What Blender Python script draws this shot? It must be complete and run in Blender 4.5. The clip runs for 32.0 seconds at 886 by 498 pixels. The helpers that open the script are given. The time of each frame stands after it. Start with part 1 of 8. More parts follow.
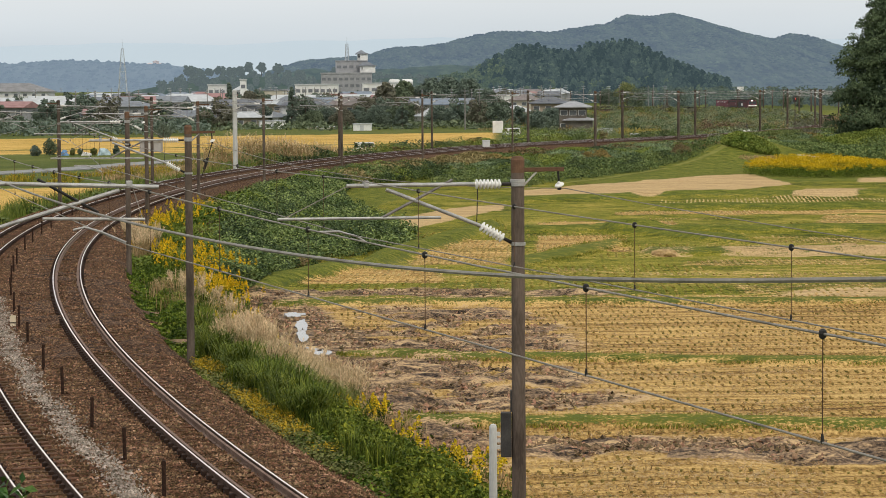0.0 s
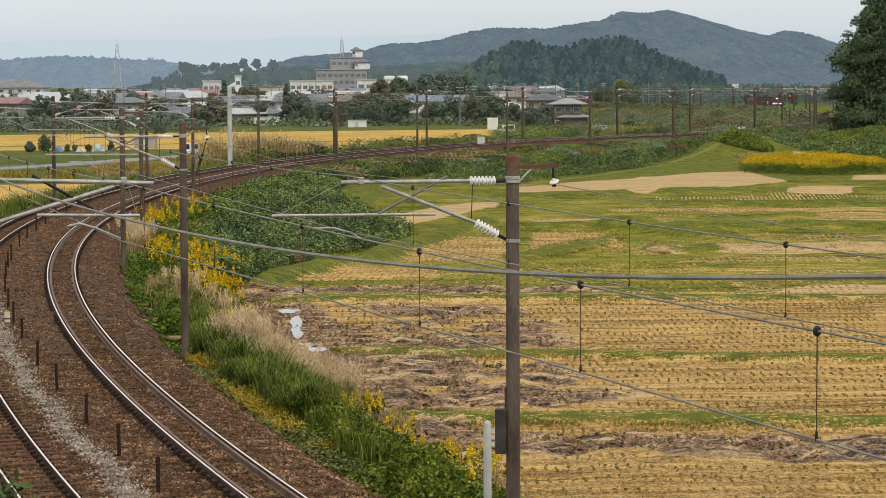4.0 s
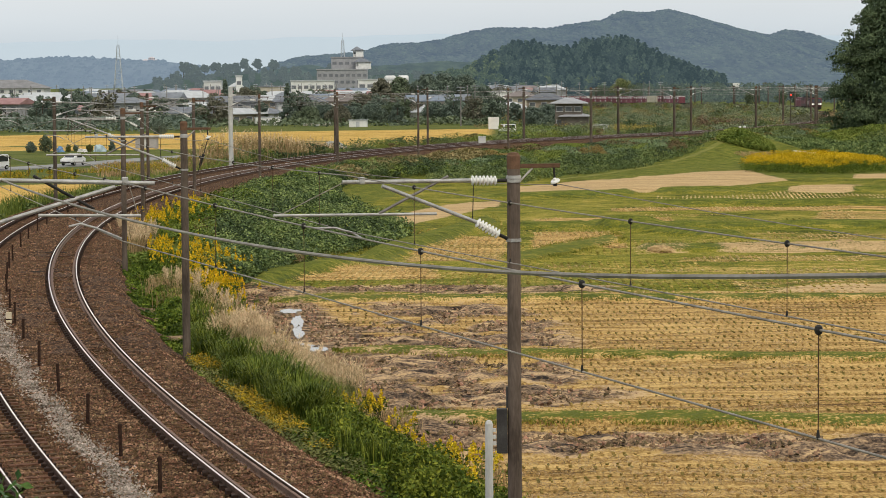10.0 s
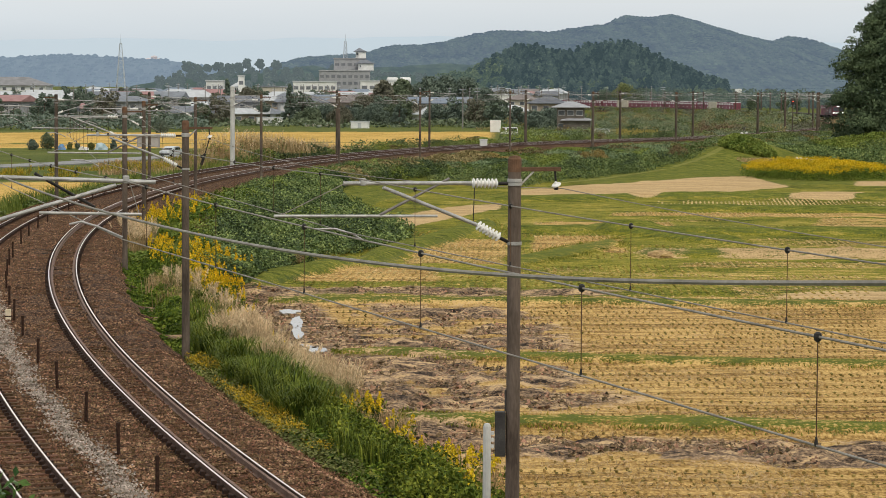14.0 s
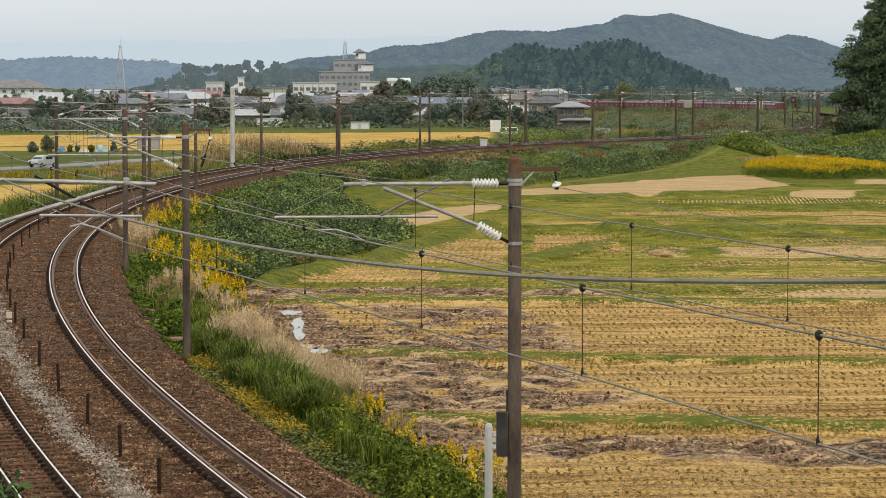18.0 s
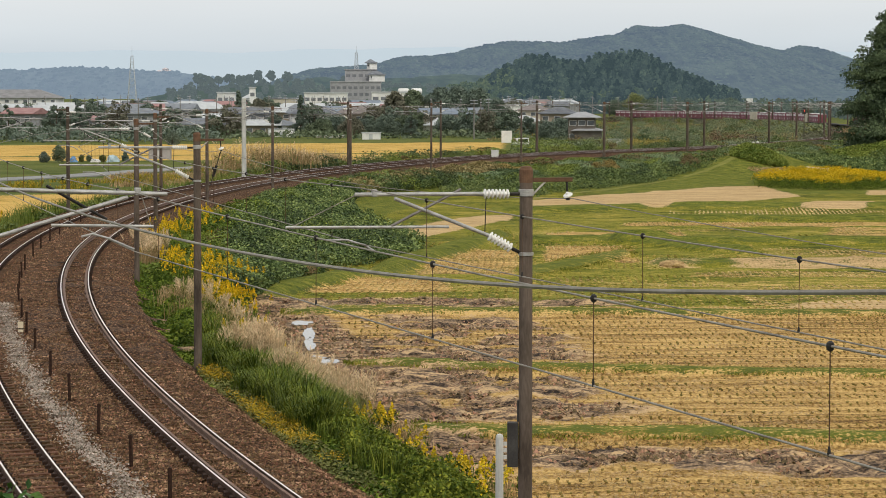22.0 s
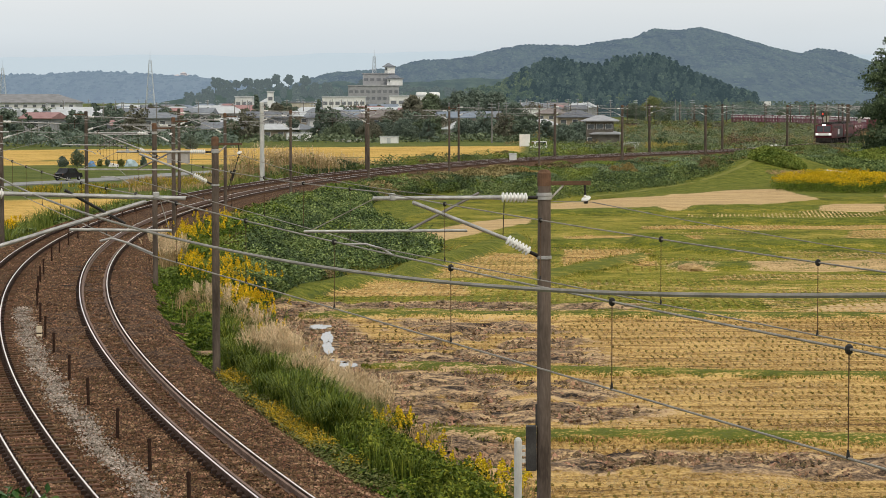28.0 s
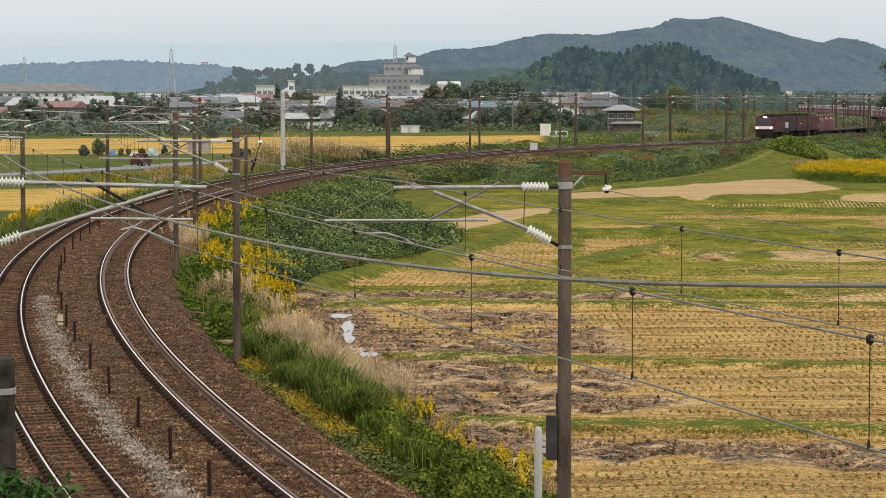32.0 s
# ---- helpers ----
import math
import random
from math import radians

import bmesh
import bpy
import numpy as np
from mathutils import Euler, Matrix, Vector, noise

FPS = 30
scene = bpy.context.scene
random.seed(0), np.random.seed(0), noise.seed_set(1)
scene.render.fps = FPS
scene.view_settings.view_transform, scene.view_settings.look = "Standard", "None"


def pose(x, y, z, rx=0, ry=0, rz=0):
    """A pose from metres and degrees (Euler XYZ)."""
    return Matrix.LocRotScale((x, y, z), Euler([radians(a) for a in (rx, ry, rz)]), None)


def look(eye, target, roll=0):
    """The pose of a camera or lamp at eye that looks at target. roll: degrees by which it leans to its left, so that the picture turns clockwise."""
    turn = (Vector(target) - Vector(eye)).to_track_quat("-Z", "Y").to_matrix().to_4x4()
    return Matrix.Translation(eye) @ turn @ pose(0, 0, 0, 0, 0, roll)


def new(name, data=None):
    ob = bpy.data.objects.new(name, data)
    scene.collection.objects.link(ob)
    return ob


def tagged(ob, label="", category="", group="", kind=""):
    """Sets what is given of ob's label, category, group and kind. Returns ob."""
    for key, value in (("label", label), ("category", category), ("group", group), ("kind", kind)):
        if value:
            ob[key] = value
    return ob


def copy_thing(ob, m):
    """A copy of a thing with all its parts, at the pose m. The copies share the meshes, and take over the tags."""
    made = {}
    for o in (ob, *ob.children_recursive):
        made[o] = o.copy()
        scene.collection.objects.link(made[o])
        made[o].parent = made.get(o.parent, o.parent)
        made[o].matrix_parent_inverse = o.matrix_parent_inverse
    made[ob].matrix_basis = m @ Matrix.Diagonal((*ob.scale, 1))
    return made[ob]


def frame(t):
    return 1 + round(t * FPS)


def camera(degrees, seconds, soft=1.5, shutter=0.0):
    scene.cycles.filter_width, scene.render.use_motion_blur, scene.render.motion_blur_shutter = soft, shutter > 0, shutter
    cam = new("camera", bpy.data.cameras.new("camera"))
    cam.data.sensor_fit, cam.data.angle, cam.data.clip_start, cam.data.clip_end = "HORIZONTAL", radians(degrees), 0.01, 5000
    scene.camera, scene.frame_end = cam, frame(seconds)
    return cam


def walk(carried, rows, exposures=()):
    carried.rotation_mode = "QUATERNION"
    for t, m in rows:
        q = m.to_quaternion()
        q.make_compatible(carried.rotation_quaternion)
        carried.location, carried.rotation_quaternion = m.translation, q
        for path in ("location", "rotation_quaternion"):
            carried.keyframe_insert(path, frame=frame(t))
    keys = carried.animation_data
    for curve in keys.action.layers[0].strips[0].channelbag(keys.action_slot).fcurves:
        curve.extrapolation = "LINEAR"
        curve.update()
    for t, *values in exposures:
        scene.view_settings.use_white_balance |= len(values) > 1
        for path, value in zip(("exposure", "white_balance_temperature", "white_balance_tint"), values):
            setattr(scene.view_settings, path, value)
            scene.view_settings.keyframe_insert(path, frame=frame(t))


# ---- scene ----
cam = camera(20.206, 32.0, soft=0.85)
EYE = (0.0, 0.0, 8.008)


def aim(yaw, tilt, roll):
    a, b = radians(yaw), radians(tilt)
    return look(EYE, (EYE[0] - math.sin(a) * math.cos(b), EYE[1] + math.cos(a) * math.cos(b), EYE[2] - math.sin(b)), roll)


# seconds, turn to the left, tilt down, roll: a camera held by hand on one spot
walk(cam, [(t, aim(a, b, c)) for t, a, b, c in (
    (0.0, -1.078, 3.845, -0.359),
    (0.5, -1.049, 3.870, -0.395),
    (1.0, -1.035, 3.862, -0.336),
    (1.5, -0.998, 3.833, -0.375),
    (2.0, -1.039, 3.799, -0.309),
    (2.5, -1.093, 3.802, -0.320),
    (3.0, -1.138, 3.861, -0.304),
    (3.5, -1.184, 3.922, -0.299),
    (5.5, -1.224, 3.920, -0.148),
    (6.0, -1.277, 3.945, -0.190),
    (6.5, -1.269, 3.971, -0.238),
    (7.0, -1.226, 4.002, -0.289),
    (7.5, -1.200, 4.061, -0.403),
    (8.0, -1.183, 4.077, -0.479),
    (8.5, -1.181, 4.084, -0.466),
    (9.0, -1.154, 4.032, -0.447),
    (9.5, -1.172, 3.948, -0.378),
    (10.0, -1.173, 3.930, -0.381),
    (10.5, -1.147, 3.914, -0.279),
    (11.0, -1.065, 3.890, -0.150),
    (11.5, -1.022, 3.877, 0.128),
    (12.0, -1.056, 3.843, 0.210),
    (12.5, -1.087, 3.805, 0.323),
    (13.0, -1.116, 3.837, 0.325),
    (13.5, -1.127, 3.852, 0.390),
    (14.0, -1.167, 3.876, 0.320),
    (14.5, -1.190, 3.873, 0.203),
    (16.5, -1.262, 3.861, -0.030),
    (17.0, -1.249, 3.864, -0.023),
    (17.5, -1.226, 3.879, -0.077),
    (18.0, -1.151, 3.868, 0.013),
    (18.5, -1.106, 3.886, -0.010),
    (19.0, -1.055, 3.828, 0.009),
    (19.5, -0.997, 3.787, 0.043),
    (20.0, -0.917, 3.765, 0.111),
    (20.5, -0.908, 3.723, 0.196),
    (21.0, -0.921, 3.692, 0.191),
    (21.5, -0.908, 3.663, 0.185),
    (22.0, -0.895, 3.628, 0.071),
    (22.5, -0.880, 3.630, 0.022),
    (23.0, -0.915, 3.630, 0.021),
    (23.5, -0.930, 3.598, -0.113),
    (24.0, -0.971, 3.566, -0.068),
    (24.5, -0.969, 3.543, -0.135),
    (25.0, -0.947, 3.531, -0.156),
    (25.5, -0.911, 3.504, -0.093),
    (27.5, -0.547, 3.498, -0.135),
    (28.0, -0.476, 3.543, -0.055),
    (28.5, -0.415, 3.617, -0.067),
    (29.0, -0.375, 3.659, -0.061),
    (29.5, -0.278, 3.668, 0.013),
    (30.0, -0.200, 3.668, -0.007),
    (30.5, -0.139, 3.688, 0.009),
    (31.0, -0.075, 3.689, -0.021),
    (31.5, -0.041, 3.768, -0.012),
    (32.0, 0.000, 3.788, -0.000),
)])

# ---- light: a bright overcast day ----
world = bpy.data.worlds.new("overcast_sky")
scene.world = world
world.use_nodes = True
wn, wl = world.node_tree.nodes, world.node_tree.links
wn.clear()
w_out = wn.new("ShaderNodeOutputWorld")
w_bg = wn.new("ShaderNodeBackground")
w_sky = wn.new("ShaderNodeTexSky")
w_sky.sky_type, w_sky.sun_disc = "NISHITA", False
w_sky.sun_elevation, w_sky.sun_rotation = radians(48), radians(200)
w_sky.air_density, w_sky.dust_density = 1.0, 3.0
w_scale = wn.new("ShaderNodeVectorMath")
w_scale.operation = "SCALE"
w_scale.inputs["Scale"].default_value = 0.09
w_mix = wn.new("ShaderNodeMix")
w_mix.data_type = "RGBA"
w_mix.inputs["Factor"].default_value = 0.86
# layered cloud: paler overhead, a little bluer towards the horizon
w_co = wn.new("ShaderNodeTexCoord")
w_sep = wn.new("ShaderNodeSeparateXYZ")
w_ramp = wn.new("ShaderNodeValToRGB")
w_ramp.color_ramp.elements[0].position, w_ramp.color_ramp.elements[0].color = 0.0, (0.60, 0.71, 0.79, 1)
w_ramp.color_ramp.elements[1].position, w_ramp.color_ramp.elements[1].color = 0.045, (0.95, 0.975, 0.985, 1)
e = w_ramp.color_ramp.elements.new(0.02)
e.color = (0.80, 0.87, 0.92, 1)
w_noise = wn.new("ShaderNodeTexNoise")
w_map = wn.new("ShaderNodeMapping")
w_map.inputs["Scale"].default_value = (2.0, 2.0, 14.0)
w_noise.inputs["Scale"].default_value, w_noise.inputs["Detail"].default_value = 2.0, 4.0
w_cloud = wn.new("ShaderNodeMix")
w_cloud.data_type, w_cloud.blend_type = "RGBA", "MULTIPLY"
w_cloud.inputs["Factor"].default_value = 0.14
wl.new(w_co.outputs["Generated"], w_sep.inputs[0])
wl.new(w_co.outputs["Generated"], w_map.inputs["Vector"])
wl.new(w_map.outputs[0], w_noise.inputs["Vector"])
wl.new(w_sep.outputs["Z"], w_ramp.inputs["Fac"])
wl.new(w_ramp.outputs["Color"], w_cloud.inputs["A"])
wl.new(w_noise.outputs["Fac"], w_cloud.inputs["B"])
wl.new(w_sky.outputs[0], w_scale.inputs[0])
wl.new(w_scale.outputs[0], w_mix.inputs["A"])
wl.new(w_cloud.outputs["Result"], w_mix.inputs["B"])
wl.new(w_mix.outputs["Result"], w_bg.inputs["Color"])
wl.new(w_bg.outputs[0], w_out.inputs["Surface"])
w_bg.inputs["Strength"].default_value = 1.0
sun = new("sun", bpy.data.lights.new("sun", "SUN"))
sun.data.energy, sun.data.angle, sun.data.color = 1.5, radians(16), (1.0, 0.90, 0.74)
sun.matrix_world = look((60, -160, 220), (0, 0, 0))
scene.view_settings.exposure = 0.0

# ---- materials ----
def socket(bsdf, name, value):
    bsdf.inputs[name].default_value = value


def mat(name, c1, c2, scale=4.0, rough=0.8, metal=0.0, bump=0.0, bscale=30.0, isle=0.0, obj=0.0, sheen=0.0, stretch=(1, 1, 1), c3=None, spec=0.15):
    """Two tones mixed by noise at two scales, with relief; isle and obj vary the value piece by piece."""
    m = bpy.data.materials.new(name)
    m.use_nodes = True
    n, l = m.node_tree.nodes, m.node_tree.links
    b = n["Principled BSDF"]
    socket(b, "Roughness", rough), socket(b, "Metallic", metal), socket(b, "Specular IOR Level", spec)
    co, mp = n.new("ShaderNodeTexCoord"), n.new("ShaderNodeMapping")
    mp.inputs["Scale"].default_value = stretch
    l.new(co.outputs["Object"], mp.inputs["Vector"])
    n1, n2 = n.new("ShaderNodeTexNoise"), n.new("ShaderNodeTexNoise")
    n1.inputs["Scale"].default_value, n1.inputs["Detail"].default_value = scale, 6
    n2.inputs["Scale"].default_value, n2.inputs["Detail"].default_value = scale * 9, 3
    l.new(mp.outputs[0], n1.inputs["Vector"]), l.new(mp.outputs[0], n2.inputs["Vector"])
    add = n.new("ShaderNodeMath")
    add.operation = "ADD"
    half = n.new("ShaderNodeMath")
    half.operation, half.inputs[1].default_value = "MULTIPLY", 0.45
    l.new(n2.outputs["Fac"], half.inputs[0])
    l.new(n1.outputs["Fac"], add.inputs[0]), l.new(half.outputs[0], add.inputs[1])
    rp = n.new("ShaderNodeValToRGB")
    rp.color_ramp.elements[0].position, rp.color_ramp.elements[0].color = 0.52, (*c1, 1)
    rp.color_ramp.elements[1].position, rp.color_ramp.elements[1].color = 0.92, (*c2, 1)
    if c3:
        x = rp.color_ramp.elements.new(0.72)
        x.color = (*c3, 1)
    l.new(add.outputs[0], rp.inputs["Fac"])
    col = rp.outputs["Color"]
    if isle or obj:
        hs = n.new("ShaderNodeHueSaturation")
        src = n.new("ShaderNodeNewGeometry").outputs["Random Per Island"] if isle else n.new("ShaderNodeObjectInfo").outputs["Random"]
        k = isle or obj
        mr = n.new("ShaderNodeMapRange")
        mr.inputs["To Min"].default_value, mr.inputs["To Max"].default_value = 1 - k, 1 + k
        l.new(src, mr.inputs["Value"]), l.new(mr.outputs[0], hs.inputs["Value"])
        mh = n.new("ShaderNodeMapRange")
        mh.inputs["To Min"].default_value, mh.inputs["To Max"].default_value = 0.5 + k * 0.045, 0.5 - k * 0.045
        l.new(src, mh.inputs["Value"]), l.new(mh.outputs[0], hs.inputs["Hue"])
        l.new(col, hs.inputs["Color"])
        col = hs.outputs["Color"]
    l.new(col, b.inputs["Base Color"])
    if bump:
        bp, nb = n.new("ShaderNodeBump"), n.new("ShaderNodeTexNoise")
        nb.inputs["Scale"].default_value, nb.inputs["Detail"].default_value = bscale, 5
        bp.inputs["Strength"].default_value, bp.inputs["Distance"].default_value = bump, 1.0 / bscale
        l.new(mp.outputs[0], nb.inputs["Vector"]), l.new(nb.outputs["Fac"], bp.inputs["Height"])
        l.new(bp.outputs[0], b.inputs["Normal"])
    return m


def leafy(name, c1, c2, scale=0.5, isle=0.45, rough=0.6):
    """Leaves: noise in patches, variation leaf by leaf, some light let through."""
    m = mat(name, c1, c2, scale, rough, isle=isle, spec=0.07)
    b = m.node_tree.nodes["Principled BSDF"]
    socket(b, "Transmission Weight", 0.0)
    socket(b, "Subsurface Weight", 0.0)
    return m


def glow(name, colour, strength):
    m = mat(name, colour, colour, 3)
    b = m.node_tree.nodes["Principled BSDF"]
    socket(b, "Emission Color", (*colour, 1)), socket(b, "Emission Strength", strength)
    return m


# ---- mesh helpers ----
def part(name, bm, material, parent=None, label=""):
    me = bpy.data.meshes.new(name)
    bm.to_mesh(me)
    bm.free()
    me.materials.append(material)
    ob = new(name, me)
    ob.parent = parent
    if label:
        ob["label"] = label
    return ob


def share(name, mesh, parent, m):
    ob = new(name, mesh)
    ob.parent = parent
    ob.matrix_local = m
    return ob


def soup(name, verts, faces, material, parent=None, smooth=False):
    """A mesh from arrays: verts (n, 3), faces (m, 3) or (m, 4)."""
    verts, faces = np.asarray(verts, np.float32), np.asarray(faces, np.int32)
    me = bpy.data.meshes.new(name)
    k, f = len(faces), faces.shape[1]
    me.vertices.add(len(verts)), me.loops.add(k * f), me.polygons.add(k)
    me.vertices.foreach_set("co", verts.ravel())
    me.loops.foreach_set("vertex_index", faces.ravel())
    me.polygons.foreach_set("loop_start", np.arange(0, k * f, f, dtype=np.int32))
    me.polygons.foreach_set("loop_total", np.full(k, f, np.int32))
    me.polygons.foreach_set("use_smooth", np.full(k, smooth, bool))
    me.update(calc_edges=True)
    me.validate()
    if material:
        me.materials.append(material)
    ob = new(name, me)
    ob.parent = parent
    return ob


def box(bm, x0, x1, y0, y1, z0, z1, bevel=0.0):
    """Adds a box, bevelled if asked, to bm."""
    r = bmesh.ops.create_cube(bm, size=1.0, matrix=Matrix.Translation(((x0 + x1) / 2, (y0 + y1) / 2, (z0 + z1) / 2)) @ Matrix.Diagonal((x1 - x0, y1 - y0, z1 - z0, 1)))
    if bevel:
        es = list({e for v in r["verts"] for e in v.link_edges})
        bmesh.ops.bevel(bm, geom=es, offset=bevel, segments=2, affect="EDGES", profile=0.5)
    return bm


def rod(bm, a, b, r0, r1=None, n=10):
    """Adds a round bar from a to b to bm."""
    a, b = Vector(a), Vector(b)
    d = b - a
    m = Matrix.Translation((a + b) / 2) @ d.to_track_quat("Z", "Y").to_matrix().to_4x4()
    bmesh.ops.create_cone(bm, cap_ends=True, segments=n, radius1=r0, radius2=r0 if r1 is None else r1, depth=d.length, matrix=m)
    return bm


def lathe(bm, prof, m=Matrix(), n=12):
    """Adds a turned body to bm: prof is (radius, z) from bottom to top."""
    rings = [[bm.verts.new(m @ Vector((r * math.cos(2 * math.pi * i / n), r * math.sin(2 * math.pi * i / n), z))) for i in range(n)] for r, z in prof]
    for a, b in zip(rings, rings[1:]):
        for i in range(n):
            bm.faces.new((a[i], a[(i + 1) % n], b[(i + 1) % n], b[i]))
    bm.faces.new(rings[0][::-1]), bm.faces.new(rings[-1])
    return bm


def tube(pts, r, n=6):
    """Vertices and faces of a round cable along pts."""
    p = np.asarray(pts, float)
    t = np.gradient(p, axis=0)
    t /= np.linalg.norm(t, axis=1)[:, None]
    u = np.cross(t, (0, 0, 1.0))
    u /= np.linalg.norm(u, axis=1)[:, None]
    w = np.cross(u, t)
    a = np.arange(n) * 2 * np.pi / n
    v = p[:, None] + r * (np.cos(a)[None, :, None] * u[:, None] + np.sin(a)[None, :, None] * w[:, None])
    k = len(p)
    i, j = np.meshgrid(np.arange(k - 1), np.arange(n), indexing="ij")
    f = np.stack([i * n + j, i * n + (j + 1) % n, (i + 1) * n + (j + 1) % n, (i + 1) * n + j], -1).reshape(-1, 4)
    return v.reshape(-1, 3), f


def vnoise(x, y, scale, seed=0):
    """Smooth value noise, 0 to 1, on arrays."""
    x, y = np.asarray(x, float) / scale + seed * 17.3, np.asarray(y, float) / scale + seed * 9.1
    xi, yi = np.floor(x), np.floor(y)
    fx, fy = x - xi, y - yi
    fx, fy = fx * fx * (3 - 2 * fx), fy * fy * (3 - 2 * fy)

    def h(a, b):
        q = np.sin(a * 127.1 + b * 311.7 + seed * 74.7) * 43758.5453
        return q - np.floor(q)
    return (h(xi, yi) * (1 - fx) + h(xi + 1, yi) * fx) * (1 - fy) + (h(xi, yi + 1) * (1 - fx) + h(xi + 1, yi + 1) * fx) * fy


rng = np.random.default_rng(7)


# ---- the line: centre of the near track ----
SEP = 4.15
LS = np.arange(-60.0, 1301.0, 1.0)
_k = np.interp(LS, [-60, 2, 64, 126, 188, 250, 300, 330, 360, 400, 450, 520, 600, 700, 820, 950, 1150],
               [0.00212, 0.00227, 0.00257, 0.00237, 0.00263, 0.00298, 0.0031, -0.00544, -0.00191, -0.00102, -0.00157, -0.0012, -0.00065, -0.00146, -0.00251, -0.00212, -0.00194])
LT = math.radians(104.81) - (np.concatenate([[0], np.cumsum((_k[1:] + _k[:-1]) / 2)]) - np.interp(0, LS, np.concatenate([[0], np.cumsum((_k[1:] + _k[:-1]) / 2)])))
LX = np.concatenate([[0], np.cumsum(np.cos((LT[1:] + LT[:-1]) / 2))])
LY = np.concatenate([[0], np.cumsum(np.sin((LT[1:] + LT[:-1]) / 2))])
LX, LY = LX - LX[60] - 3.401, LY - LY[60] + 51.615


def line(s, o=0.0):
    """x, y and heading of the line at s metres along it, o metres to its right."""
    s = np.asarray(s, float)
    th = np.interp(s, LS, LT)
    return np.interp(s, LS, LX) + np.sin(th) * o, np.interp(s, LS, LY) - np.cos(th) * o, th


def along(x, y):
    """For points: the nearest s on the line, and how far to its right they lie."""
    x, y = np.asarray(x, float).ravel(), np.asarray(y, float).ravel()
    S, O = np.empty(len(x)), np.empty(len(x))
    cx, cy = LX[::2], LY[::2]
    for a in range(0, len(x), 20000):
        b = slice(a, a + 20000)
        i = ((x[b, None] - cx) ** 2 + (y[b, None] - cy) ** 2).argmin(1) * 2
        th = LT[i]
        dx, dy = x[b] - LX[i], y[b] - LY[i]
        S[b] = LS[i] + dx * np.cos(th) + dy * np.sin(th)
        O[b] = dx * np.sin(th) - dy * np.cos(th)
    return S, O


def smooth(t):
    t = np.clip(t, 0, 1)
    return t * t * (3 - 2 * t)


def grade(s):
    """The rails' height: level, then falling gently beyond the curve."""
    return np.maximum(-2.4, -0.0038 * np.maximum(0.0, np.asarray(s, float) - 262.0))


def toe(s):
    """How far to the right of the line its bank ends."""
    return np.interp(s, [-60, 10, 30, 62, 80, 100, 200, 240, 290, 380], [6.5, 6.3, 7.5, 7.6, 10, 13.2, 13.5, 17, 20, 22])


FIELD, PLAIN = -1.9, -3.2


def height(x, y, so=None):
    """The ground's height."""
    x, y = np.asarray(x, float), np.asarray(y, float)
    shape = x.shape
    s, o = along(x, y) if so is None else so
    x, y = x.ravel(), y.ravel()
    right = o > -SEP / 2
    d = np.where(right, o - 1.75, -SEP - 1.75 - o)                      # beyond the ballast's top
    far = smooth((s - 340) / 60)
    base = np.where(right, FIELD * (1 - far) - 2.6 * far, PLAIN * (1 - far) - 2.8 * far)
    slope = grade(s)
    base = np.where(s > 300, np.minimum(base, slope - 0.9), base)
    t = np.where(right, toe(s), 9.0)
    t = t * (1 - far) + 7.5 * far
    z = slope - 0.2 - 0.55 * smooth(d / 1.3)
    w = smooth((d - 2.0) / (t - 3.7))
    z = np.where(d > 2.0, z * (1 - w) + base * w, z)
    # a mown grass bank that joins the line's bank
    ax, ay, bx, by = 15.0, 237.0, 40.5, 299.0
    q = np.clip(((x - ax) * (bx - ax) + (y - ay) * (by - ay)) / ((bx - ax) ** 2 + (by - ay) ** 2), 0, 1.15)
    r = np.hypot(x - ax - q * (bx - ax), y - ay - q * (by - ay))
    z = z + np.where(d > 4, (0.05 + 2.5 * np.minimum(q, 1) ** 4.2) * smooth(1 - r / (3.5 + 6.5 * q)), 0)
    z = z + np.where(d > 2.2, 0.12 * (vnoise(x, y, 3.1) - 0.5) + 0.06 * (vnoise(x, y, 0.8, 2) - 0.5), 0.05 * (vnoise(x, y, 0.5, 3) - 0.5))
    return z.reshape(shape)


